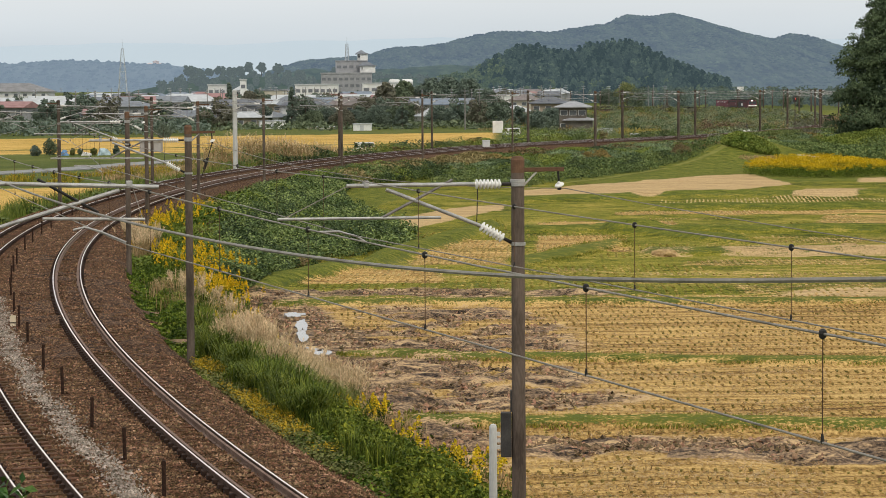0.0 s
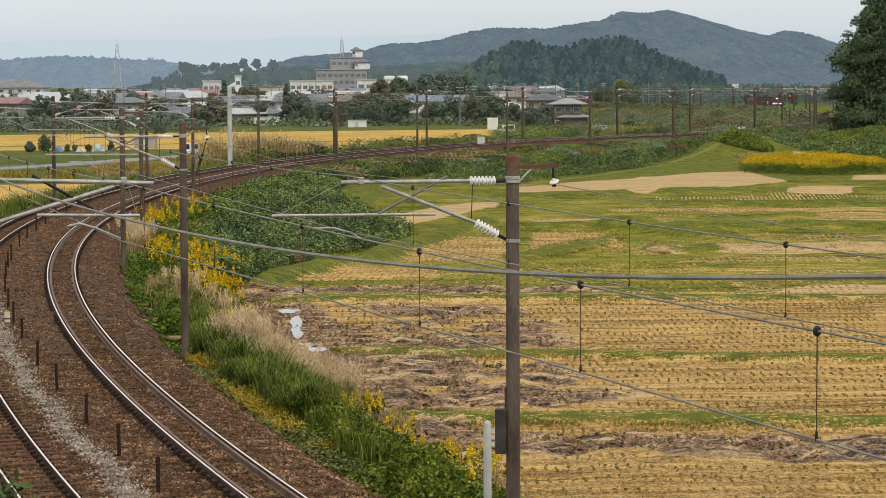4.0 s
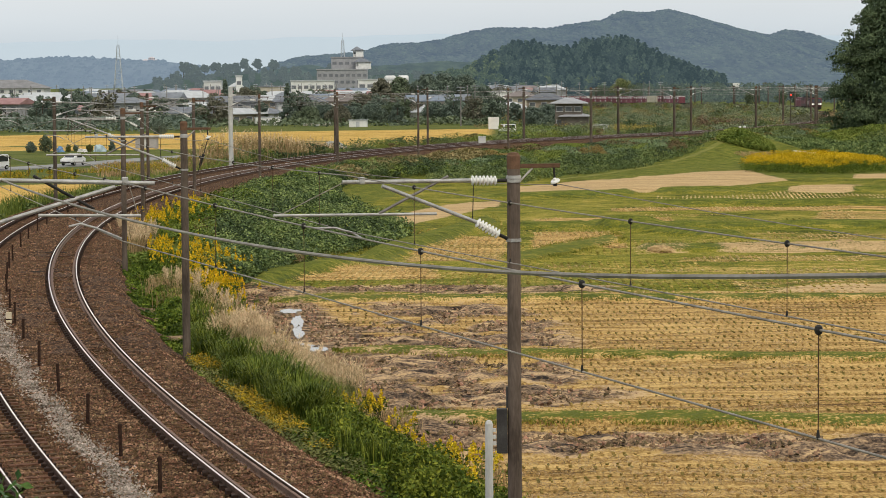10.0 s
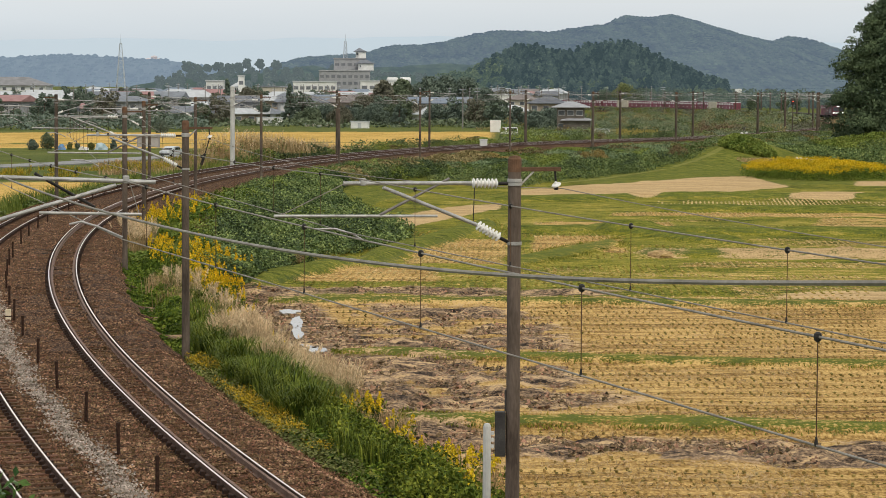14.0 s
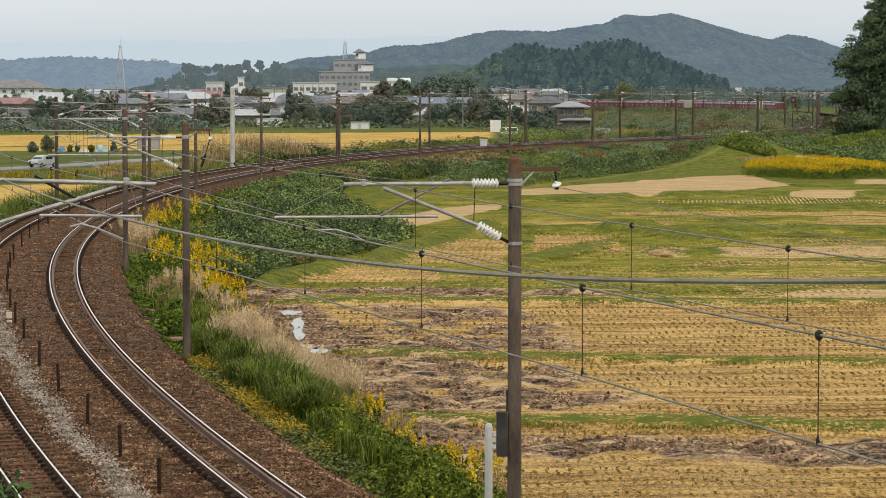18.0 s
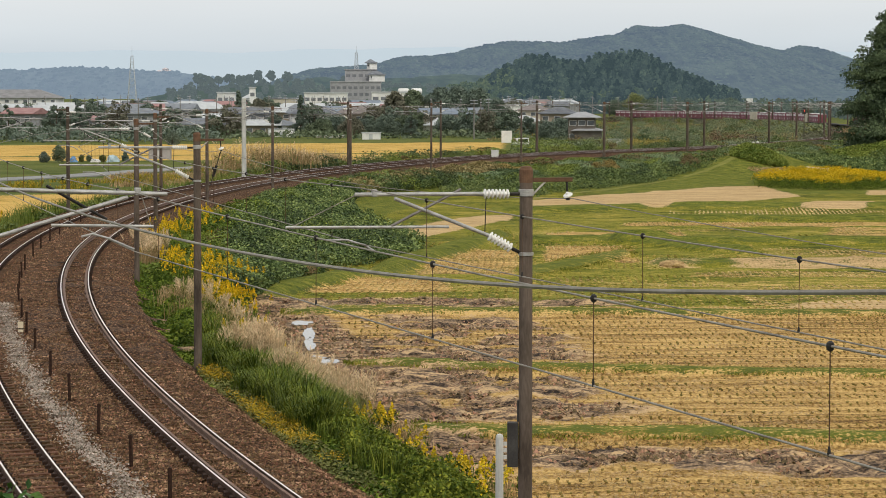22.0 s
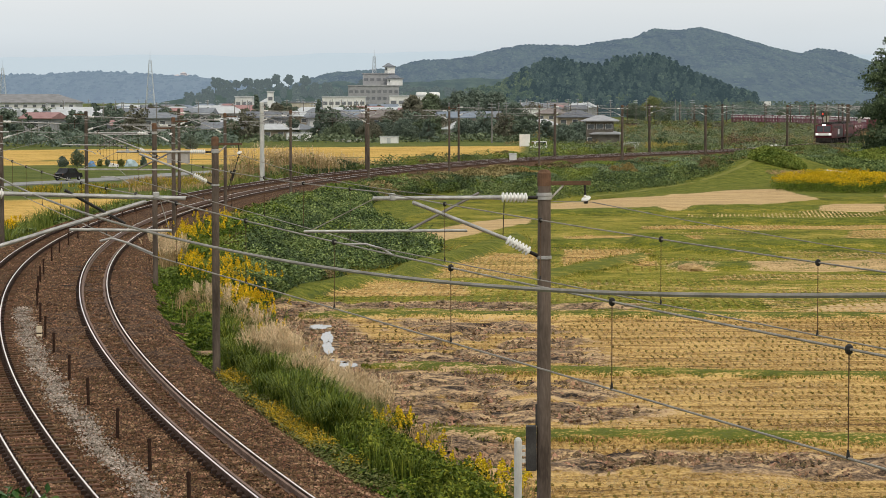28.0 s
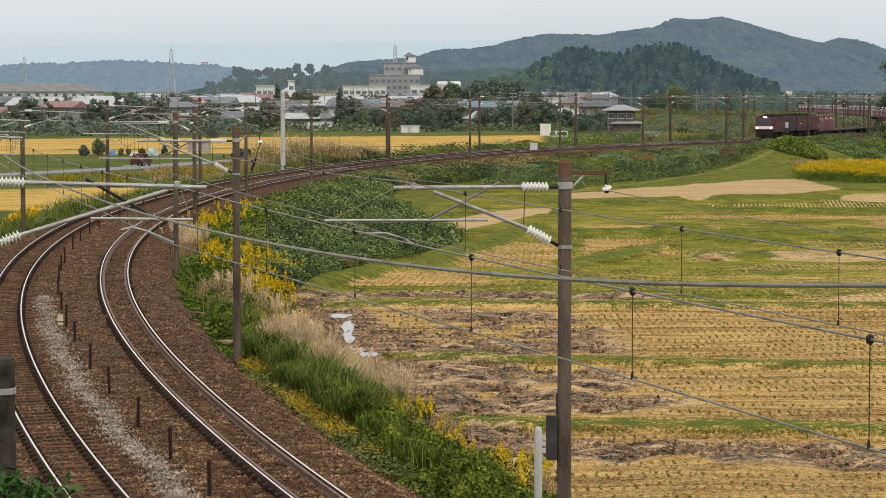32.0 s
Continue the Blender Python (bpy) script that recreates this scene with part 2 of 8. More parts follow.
# ---- ground ----
def zone_material():
    """Ballast, grass, mud, bare soil, stubble and ripe rice, chosen by the sheet's zone attributes with ragged edges."""
    m = bpy.data.materials.new("ground")
    m.use_nodes = True
    n, l = m.node_tree.nodes, m.node_tree.links
    b = n["Principled BSDF"]
    co = n.new("ShaderNodeTexCoord").outputs["Object"]

    def noise_tex(scale, detail=5, rough=0.6, vec=None):
        t = n.new("ShaderNodeTexNoise")
        t.inputs["Scale"].default_value, t.inputs["Detail"].default_value, t.inputs["Roughness"].default_value = scale, detail, rough
        l.new(vec or co, t.inputs["Vector"])
        return t.outputs["Fac"]

    def ramp(fac, *stops):
        r = n.new("ShaderNodeValToRGB")
        r.color_ramp.elements[0].position, r.color_ramp.elements[0].color = stops[0][0], (*stops[0][1], 1)
        r.color_ramp.elements[1].position, r.color_ramp.elements[1].color = stops[-1][0], (*stops[-1][1], 1)
        for p, c in stops[1:-1]:
            r.color_ramp.elements.new(p).color = (*c, 1)
        l.new(fac, r.inputs["Fac"])
        return r.outputs["Color"]

    def math_node(op, a, v):
        q = n.new("ShaderNodeMath")
        q.operation = op
        l.new(a, q.inputs[0])
        if isinstance(v, (int, float)):
            q.inputs[1].default_value = v
        else:
            l.new(v, q.inputs[1])
        return q.outputs[0]

    def mix(fac, a, c):
        q = n.new("ShaderNodeMix")
        q.data_type = "RGBA"
        l.new(fac, q.inputs["Factor"]), l.new(a, q.inputs["A"]), l.new(c, q.inputs["B"])
        return q.outputs["Result"]

    st = n.new("ShaderNodeMapping")
    st.inputs["Scale"].default_value = (0.45, 1.0, 1.0)
    l.new(co, st.inputs["Vector"])
    big, mid, fine = noise_tex(0.16), noise_tex(1.9, 5, 0.65, st.outputs[0]), noise_tex(9.0, 3)
    ragged = math_node("MULTIPLY", math_node("SUBTRACT", math_node("ADD", mid, fine), 1.0), 1.05)

    def mask(name):
        a = n.new("ShaderNodeAttribute")
        a.attribute_name = name
        r = n.new("ShaderNodeMapRange")
        r.interpolation_type = "SMOOTHSTEP"
        r.inputs["From Min"].default_value, r.inputs["From Max"].default_value = 0.38, 0.62
        l.new(math_node("ADD", a.outputs["Fac"], ragged), r.inputs["Value"])
        return r.outputs[0]

    sh = n.new("ShaderNodeMapping")
    sh.inputs["Scale"].default_value = (1.0, 0.34, 1.0)
    l.new(co, sh.inputs["Vector"])
    hair = noise_tex(11.0, 2, 0.7, sh.outputs[0])
    # rows of stubble, a third of a metre apart
    sr = n.new("ShaderNodeMapping")
    sr.inputs["Scale"].default_value, sr.inputs["Rotation"].default_value = (0.05, 1.0, 1.0), (0, 0, 0.05)
    l.new(co, sr.inputs["Vector"])
    streak = noise_tex(1.5, 3, 0.7, sr.outputs[0])
    rowfac = math_node("ADD", math_node("MULTIPLY", streak, 0.42), math_node("ADD", math_node("MULTIPLY", math_node("ADD", mid, fine), 0.22), math_node("MULTIPLY", hair, 0.30)))
    grass = ramp(math_node("ADD", math_node("MULTIPLY", mid, 0.6), math_node("MULTIPLY", fine, 0.4)), (0.36, (0.034, 0.050, 0.007)), (0.5, (0.125, 0.142, 0.020)), (0.64, (0.26, 0.24, 0.046)))
    plain = ramp(big, (0.3, (0.058, 0.084, 0.018)), (0.7, (0.150, 0.160, 0.040)))
    stub = ramp(rowfac, (0.475, (0.105, 0.056, 0.018)), (0.555, (0.350, 0.213, 0.068)), (0.66, (0.64, 0.435, 0.165)))
    tuft = math_node("ADD", math_node("MULTIPLY", math_node("ADD", mid, hair), 0.30), math_node("MULTIPLY", streak, 0.15))
    meadow = ramp(math_node("ADD", math_node("MULTIPLY", big, 0.30), tuft), (0.44, (0.034, 0.046, 0.006)), (0.49, (0.118, 0.128, 0.013)), (0.545, (0.215, 0.202, 0.022)), (0.62, (0.42, 0.315, 0.08)))
    bare = ramp(rowfac, (0.44, (0.30, 0.195, 0.088)), (0.66, (0.60, 0.425, 0.215)))
    mud = ramp(math_node("ADD", math_node("MULTIPLY", mid, 0.65), math_node("MULTIPLY", fine, 0.35)), (0.40, (0.018, 0.012, 0.008)), (0.455, (0.120, 0.080, 0.051)), (0.515, (0.29, 0.195, 0.117)), (0.58, (0.56, 0.385, 0.20)))
    gold = ramp(math_node("ADD", math_node("MULTIPLY", rowfac, 0.5), math_node("ADD", math_node("MULTIPLY", streak, 0.3), math_node("MULTIPLY", big, 0.22))), (0.44, (0.26, 0.205, 0.045)), (0.50, (0.44, 0.275, 0.060)), (0.60, (0.64, 0.42, 0.13)))
    vor = n.new("ShaderNodeTexVoronoi")
    vor.inputs["Scale"].default_value = 17.0
    l.new(co, vor.inputs["Vector"])
    cell = n.new("ShaderNodeSeparateColor")
    l.new(vor.outputs["Color"], cell.inputs[0])
    grain = math_node("ADD", math_node("MULTIPLY", vor.outputs["Distance"], 0.55), math_node("MULTIPLY", cell.outputs[0], 0.45))
    stone = ramp(math_node("ADD", grain, math_node("MULTIPLY", fine, 0.2)), (0.25, (0.33, 0.207, 0.118)), (0.45, (0.145, 0.080, 0.043)), (0.62, (0.066, 0.034, 0.018)), (0.85, (0.016, 0.008, 0.004)))
    col = plain
    for name, c in (("z_grass", grass), ("z_meadow", meadow), ("z_stubble", stub), ("z_bare", bare), ("z_gold", gold), ("z_mud", mud), ("z_ballast", stone)):
        col = mix(mask(name), col, c)
    l.new(col, b.inputs["Base Color"])
    rg = n.new("ShaderNodeMapRange")
    rg.inputs["To Min"].default_value, rg.inputs["To Max"].default_value = 0.95, 0.72
    l.new(mask("z_mud"), rg.inputs["Value"]), l.new(rg.outputs[0], b.inputs["Roughness"])
    bp = n.new("ShaderNodeBump")
    bp.inputs["Strength"].default_value, bp.inputs["Distance"].default_value = 0.8, 0.06
    l.new(math_node("ADD", math_node("ADD", fine, mid), math_node("MULTIPLY", vor.outputs["Distance"], 0.5)), bp.inputs["Height"])
    l.new(bp.outputs[0], b.inputs["Normal"])
    socket(b, "Specular IOR Level", 0.08)
    return m


PUDDLES = ((-4.45, 106.2, 0.46, 0.95, 0.1, 1), (-3.92, 101.8, 0.22, 2.5, 0.05, 2), (-3.68, 97.2, 0.20, 2.6, 0.05, 3), (-2.75, 90.9, 0.56, 0.95, -0.1, 4), (-3.3, 92.6, 0.16, 1.0, 0.5, 5))
# bunds between the paddies: depth at x = 0, drift with x, left end, right end, width
BUNDS = [(71.8, -0.15, 0.2, 40, 0.95), (89.0, -0.2, -2.2, 42, 0.9), (110.2, -0.03, -5.5, 48, 1.0), (139.9, 2.8, -6.8, -1.5, 3.4), (142.0, 4.15, -1.6, 7.4, 5.0), (119.0, 2.36, 6.2, 14.3, 3.6),
         (142.0, -0.03, 14.0, 60, 0.9), (160.5, 0.32, 8.0, 13.6, 1.7), (188.3, -1.7, 13.2, 22.0, 2.8), (201.4, 0.44, 7.0, 21.0, 2.4), (193.4, -0.07, 20.0, 52.0, 1.9), (162.0, 0.02, 13.8, 45.0, 1.5), (213.0, 0.02, 20.0, 60.0, 1.8)]
# cut paddies beyond the near field: left, right, near, far, lean of the ends, strength
TAN = [(-5.2, 2.4, 122.0, 132.0, 0.0, 0.80), (2.4, 30, 120.0, 131.0, 0.0, 0.36), (0.4, 6.4, 134, 156, 0.05, 0.62), (8.0, 13.6, 143.5, 159, 0.07, 0.88), (9.6, 19.4, 170, 175, 0.08, 0.7), (16, 38, 183, 188, 0.12, 0.74), (18, 42, 147, 157, 0.1, 0.42), (16, 30, 114.5, 120, 0.0, 0.5), (15, 32, 132, 137, 0.1, 0.46), (27.5, 48, 166, 181, 0.25, 0.58), (14, 24, 176, 179, 0.1, 0.4)]
BARE = [(18.3, 30, 138.6, 142.4, 0.05, 0.62), (13.4, 17.0, 139.0, 145.5, 0.05, 0.45), (33.6, 39.2, 210.5, 226, 0.24, 0.85), (44.5, 49, 239, 250, 0.2, 0.9)]


def plots(x, y, beds, soft=1.2):
    """Soft-edged plots: left, right, near, far, lean of the ends, strength."""
    m = np.zeros(len(x))
    for x0, x1, y0, y1, lean, k in beds:
        e = x - lean * (y - y0)
        m = np.maximum(m, k * smooth((e - x0) / soft + 0.5) * smooth((x1 - e) / soft + 0.5) * smooth((y - y0) / soft + 0.5) * smooth((y1 - y) / soft + 0.5))
    return m


def zones(x, y, s, o):
    """Zone masks for points of the ground."""
    x, y = x.ravel(), y.ravel()
    right = o > -SEP / 2
    d = np.where(right, o - 1.75, -SEP - 1.75 - o)
    ballast = (1 - smooth((d - 0.9) / 0.7)) * (s < 1050)
    infield = right & (s < 330) & (y > 20) & (y < 300)
    f = smooth((o - toe(s) + 0.6) / 1.2) * infield
    bund = np.zeros(len(x))
    for y0, k, xa, xb, w in BUNDS:
        wob = 0.5 * (vnoise(x, y * 0, 6.0, 5) - 0.5)
        bund = np.maximum(bund, smooth(1.5 - np.abs(y - y0 - k * x - wob) / w) * smooth((x - xa + 0.5)) * smooth((xb - x)) * (0.64 + 0.28 * (y0 > 120)))
    green = smooth((y - 109.5 + 5 * (vnoise(x, y, 14, 8) - 0.5)) / 3) * (0.62 + 0.38 * smooth((vnoise(x, y * 2.2, 16, 4) - 0.25) * 3))
    green = np.where(y > 205, 0.8, green) * (1 - smooth((y - 236 - 0.3 * np.abs(x - 30)) / 5))
    tan = plots(x, y, TAN) * (0.75 + 0.5 * vnoise(x, y * 2, 5, 24))
    bare = smooth((y - 210.5 - 1.5 * np.maximum(0, x - 22)) / 1.5) * smooth((np.minimum(232 + 1.45 * (x - 14), 261) - y) / 1.5) * smooth((x - 10) / 2) * smooth((38.5 - x) / 1.5)
    xl, xr = np.interp(y, [161, 175, 188, 196, 201], [-2.2, -0.9, 1.6, 4.3, 9.0]), np.interp(y, [161, 166, 177, 192, 201], [-2.2, 0.6, 3.9, 8.6, 9.4])
    bare = np.maximum(bare, 0.9 * smooth((x - xl) / 0.8) * smooth((xr - x) / 0.8) * (y > 161) * (y < 201))
    bare = np.maximum(bare, 0.9 * smooth((y - 113) / 1) * smooth((118.5 - y) / 2) * smooth((x - 15.5 - 0.5 * (y - 113)) / 2.5))
    bare = np.maximum(bare, plots(x, y, BARE))
    px = np.interp(y, [60, 72, 91, 117, 120], [1.8, 0.3, -3.1, -6.0, -6.0])
    mud = smooth(1.4 - np.abs(x - px) / np.interp(y, [60, 75, 95, 117], [2.6, 2.2, 2.6, 1.8])) * smooth((119 - y) / 3) * smooth((y - 62) / 4)
    band = smooth(1.5 - np.abs(y - 67.2 + 0.10 * x) / 2.3) * smooth((x - 1.5) / 1.5) * smooth((vnoise(x, y * 1.3, 1.9, 26) - 0.22) * 5)
    wetter = smooth(1.5 - np.hypot((x - 4.6) / 3.4, (y - 77.8) / 2.6)) * smooth((vnoise(x, y * 1.5, 1.3, 29) - 0.30) * 6)
    band = np.maximum(band, 0.9 * wetter)
    patch = smooth((0.45 * vnoise(x, y * 1.5, 4.2, 6) + 0.35 * vnoise(x, y * 1.3, 1.7, 16) + 0.2 * vnoise(x, y, 0.8, 17) - 0.415) * 9) * smooth((9.5 - x) / 5) * smooth((112 - y) / 6) * smooth((y - 73) / 3) * 0.95
    line_mud = smooth(1.4 - np.abs(y - 116.6 + 0.05 * x) / 2.2) * (0.45 + 0.5 * vnoise(x, y * 2, 3.0, 27)) * smooth((14 - x) / 6)
    mud = np.maximum(np.maximum(np.maximum(mud, band), patch), line_mud) * (1 - 0.95 * bund)
    gold = ((~right) & (s > 150)) * smooth((y - 400 - 0.1 * (x + 50)) / 3) * smooth((522 - y + 0.35 * (x + 10)) / 4) * smooth((d - 10) / 4) * smooth((0.047 * y - x) / 7)
    gold = gold * (1 - 0.9 * smooth(1.4 - np.abs(y - 392 - 0.25 * x) / 1.4)) * (1 - 0.9 * smooth(1.4 - np.abs(y - 440 - 0.2 * x) / 2.2))
    gold = np.maximum(gold, 0.8 * ((~right) & (s > 60)) * smooth((y - 205 + 0.3 * x) / 8) * smooth((285 + 0.3 * x - y) / 8) * smooth((d - 11) / 3) * smooth((-x - 26) / 6))
    nearveg = smooth((d - 1.5) / 0.8) * (1 - f) * (d < 60) * (s < 1050)
    grass = np.maximum(nearveg * right, np.maximum(bund, nearveg * (1 - right) * (d < 14)))
    return {"z_ballast": ballast, "z_grass": np.maximum(grass * (1 - bare), (right & (y > 228) & (y < 335)) * 0.9 * (1 - bare)), "z_mud": mud * infield, "z_bare": bare * f, "z_meadow": green * f * (1 - bund), "z_stubble": np.maximum(f * (1 - smooth((y - 112) / 4)), f * tan) * (1 - bund), "z_gold": gold}


def build_ground():
    u = np.concatenate([np.linspace(-2.4, -0.26, 24), np.arange(-0.25, 0.2501, 0.0023), np.linspace(0.26, 2.4, 24)])
    y = np.concatenate([np.arange(-240, 20, 20), np.arange(20, 44, 2.0), np.arange(44, 60, 0.42), np.arange(60, 118, 0.26), np.arange(118, 130, 0.42), np.arange(130, 262, 0.9), np.arange(262, 600, 2.6), 600 * 1.042 ** np.arange(0, 52)])
    Y, U = np.meshgrid(y, u, indexing="ij")
    X = U * (np.maximum(Y, 0) + 42)
    s, o = along(X, Y)
    Z = height(X, Y, (s, o))
    h, w = X.shape
    mudz = zones(X, Y, s, o)
    Z = Z + (mudz["z_mud"] * (0.20 * (vnoise(X, Y, 1.3, 9).ravel() - 0.5) + 0.34 * (vnoise(X, Y, 0.62, 12).ravel() - 0.5) + 0.14 * (vnoise(X, Y, 0.33, 13).ravel() - 0.5))).reshape(h, w)
    for cx, cy, rx, ry, turn, seed in PUDDLES:
        c, q = math.cos(turn), math.sin(turn)
        e = ((c * (X - cx) + q * (Y - cy)) / (rx * 1.25)) ** 2 + ((-q * (X - cx) + c * (Y - cy)) / (ry * 1.2)) ** 2
        wet = smooth(1.6 - np.hypot(X - cx, (Y - cy) / 1.6) / (max(rx, ry * 0.5) + 1.6))
        Z = Z * (1 - wet) + (FIELD - 0.05) * wet
    for y0, k, xa, xb, bw in BUNDS:
        Z = Z + (0.28 if y0 < 120 else 0.45) * smooth(1.4 - np.abs(Y - y0 - k * X) / bw) * smooth(X - xa + 0.5) * smooth(xb - X) * (s > -30).reshape(h, w)
    i, j = np.meshgrid(np.arange(h - 1), np.arange(w - 1), indexing="ij")
    f = np.stack([i * w + j, i * w + j + 1, (i + 1) * w + j + 1, (i + 1) * w + j], -1).reshape(-1, 4)
    g = soup("ground", np.stack([X, Y, Z], -1).reshape(-1, 3), f, zone_material(), smooth=True)
    for name, v in mudz.items():
        a = g.data.attributes.new(name, "FLOAT", "POINT")
        a.data.foreach_set("value", np.asarray(v, np.float32))
    tagged(g, "harvested paddy fields, ballast and grassy banks", "ground", kind="stuff")
    g["kind"] = "structure"


build_ground()


def strip(name, pts, width, z, material, label, category):
    """A flat ribbon along pts, slightly above the ground."""
    p = np.asarray(pts, float)
    t = np.gradient(p, axis=0)
    t /= np.linalg.norm(t, axis=1)[:, None]
    nrm = np.stack([-t[:, 1], t[:, 0]], 1) * width / 2
    a, b = p + nrm, p - nrm
    k = len(p)
    zz = np.full(k, z)
    v = np.concatenate([np.c_[a, zz], np.c_[b, zz], np.c_[a, zz - 0.3], np.c_[b, zz - 0.3]])
    i = np.arange(k - 1)
    f = np.concatenate([np.stack([i, i + 1, k + i + 1, k + i], 1), np.stack([2 * k + i, 2 * k + i + 1, i + 1, i], 1), np.stack([k + i, k + i + 1, 3 * k + i + 1, 3 * k + i], 1)])
    return tagged(soup(name, v, f, material), label, category, kind="structure")


ASPHALT = mat("asphalt", (0.20, 0.20, 0.195), (0.31, 0.31, 0.30), 0.8, 0.85, bump=0.2)
ROAD = [(-190, 225), (-120, 262), (-85, 284), (-54.6, 306), (-43, 328), (-35.3, 350), (-29, 365), (-19, 378), (0, 386), (18, 398), (32, 420), (41, 445), (45, 472)]
ROADX, ROADY = [np.interp(np.linspace(0, 12, 61), np.arange(13), [p[i] for p in ROAD]) for i in (0, 1)]
strip("road", np.c_[ROADX, ROADY], 5.8, PLAIN + 0.14, ASPHALT, "grey asphalt country road across the plain", "road")

WATER = mat("water", (0.25, 0.22, 0.18), (0.3, 0.27, 0.22), 2.0, 0.04, spec=0.6)


def puddle(cx, cy, rx, ry, turn, seed):
    k = 64
    a = np.arange(k) * 2 * np.pi / k
    r = 0.40 + 0.9 * vnoise(np.cos(a) * 2 + 9, np.sin(a) * 2 + 9, 0.9, seed) + 0.22 * vnoise(np.cos(a) * 2 + 9, np.sin(a) * 2 + 9, 0.35, seed)
    x, y = np.cos(a) * r * rx, np.sin(a) * r * ry
    c, q = math.cos(turn), math.sin(turn)
    bm = bmesh.new()
    top = [bm.verts.new((cx + c * p - q * w, cy + q * p + c * w, FIELD + 0.012)) for p, w in zip(x, y)]
    bot = [bm.verts.new((v.co.x, v.co.y, FIELD - 0.35)) for v in top]
    bm.faces.new(top)
    for i in range(k):
        bm.faces.new((top[i - 1], bot[i - 1], bot[i], top[i]))
    tagged(part("puddle", bm, WATER), "rain puddle in churned mud reflecting the sky", "puddle", "puddles in the mud", kind="structure")


for cx, cy, rx, ry, turn, seed in PUDDLES:
    puddle(cx, cy, rx, ry, turn, seed)


# ---- railway ----
RAILM = mat("rail_steel", (0.060, 0.037, 0.028), (0.13, 0.083, 0.062), 3, 0.85, 0.0, spec=0.1)
HEADM = mat("polished_rail_head", (0.82, 0.75, 0.70), (0.92, 0.86, 0.81), 8, 0.42, 0.5)
GUARDM = mat("guard_rail_steel", (0.13, 0.080, 0.058), (0.24, 0.16, 0.122), 5, 0.75, spec=0.15)
SLEEPM = mat("stained_concrete_sleeper", (0.062, 0.032, 0.017), (0.15, 0.085, 0.048), 6, 0.9, obj=0.3, bump=0.3, spec=0.12)
CONC = mat("weathered_concrete", (0.056, 0.043, 0.033), (0.15, 0.118, 0.093), 3.0, 0.85, bump=0.25, stretch=(1, 1, 0.25), obj=0.12)
CONC2 = mat("pale_concrete", (0.42, 0.42, 0.40), (0.60, 0.60, 0.57), 3.0, 0.8, bump=0.2, stretch=(1, 1, 0.3))
RUST = mat("rusty_cap", (0.075, 0.040, 0.024), (0.17, 0.098, 0.060), 6, 0.8, bump=0.3)
GALV = mat("galvanised_tube", (0.30, 0.295, 0.28), (0.52, 0.51, 0.49), 5, 0.5, 0.5)
PORC = mat("white_porcelain", (0.72, 0.70, 0.66), (0.86, 0.85, 0.82), 10, 0.18)
STRUTM = mat("weathered_strut_steel", (0.14, 0.13, 0.12), (0.25, 0.235, 0.22), 5, 0.6, 0.4)
DROPM = mat("rusty_dropper_wire", (0.07, 0.040, 0.022), (0.15, 0.088, 0.05), 6, 0.7, 0.2)
DARKM = mat("dark_fitting", (0.02, 0.02, 0.02), (0.05, 0.045, 0.04), 10, 0.5, 0.4)
WIREM = mat("wire", (0.20, 0.178, 0.148), (0.36, 0.325, 0.275), 4, 0.55, 0.3)
CABLEM = mat("grey_cable", (0.20, 0.182, 0.155), (0.33, 0.30, 0.26), 3, 0.6, 0.1)
POSTM = mat("rusty_post", (0.018, 0.010, 0.007), (0.055, 0.030, 0.02), 9, 0.85, spec=0.1)


def sweep(name, prof, s, o, material, parent, z=0.0, smooth_=False):
    """A bar of constant section along the line; prof is (to the right, up)."""
    x, y, th = line(s, o)
    p = np.asarray(prof, float)
    v = np.stack([x[:, None] + np.sin(th)[:, None] * p[:, 0], y[:, None] - np.cos(th)[:, None] * p[:, 0], z + grade(s)[:, None] + p[:, 1]], -1)
    k, n = len(x), len(p)
    i, j = np.meshgrid(np.arange(k - 1), np.arange(n), indexing="ij")
    f = np.stack([i * n + j, (i + 1) * n + j, (i + 1) * n + (j + 1) % n, i * n + (j + 1) % n], -1).reshape(-1, 4)
    return soup(name, v.reshape(-1, 3), f, material, parent, smooth_)


BODY = [(-0.062, -0.153), (0.062, -0.153), (0.062, -0.142), (0.012, -0.128), (0.010, -0.045), (0.034, -0.034), (0.034, -0.006), (-0.034, -0.006), (-0.034, -0.034), (-0.010, -0.045), (-0.012, -0.128), (-0.062, -0.142)]
TOP = [(-0.020, -0.006), (0.020, -0.006), (0.020, 0.0), (0.014, 0.004), (-0.014, 0.004), (-0.020, 0.0)]
S_RAIL = np.arange(-56.0, 1290.0, 1.5)
TRACKS = {}
for name, oc, label in (("near_track", 0.0, "curved single track with guard rails on brown ballast"), ("far_track", -SEP, "curved single track with shiny rails on brown ballast")):
    x, y, _ = line(0.0, oc)
    tr = new("railway_track")
    tagged(tr, label, "railway track", "tracks of the line")
    TRACKS[name] = tr
    for sd in (-0.5665, 0.5665):
        cant = 0.045 if sd < 0 else 0.0
        r = sweep("rail", BODY, S_RAIL, oc + sd, RAILM, tr, cant)
        sweep("rail_head", TOP, S_RAIL, oc + sd, HEADM, r, cant)
        if oc == 0.0:
            g = -1 if sd > 0 else 1
            sweep("guard_rail", BODY, np.arange(-50.0, 190.0, 1.5), oc + sd + g * 0.115, GUARDM, tr, cant - 0.012)


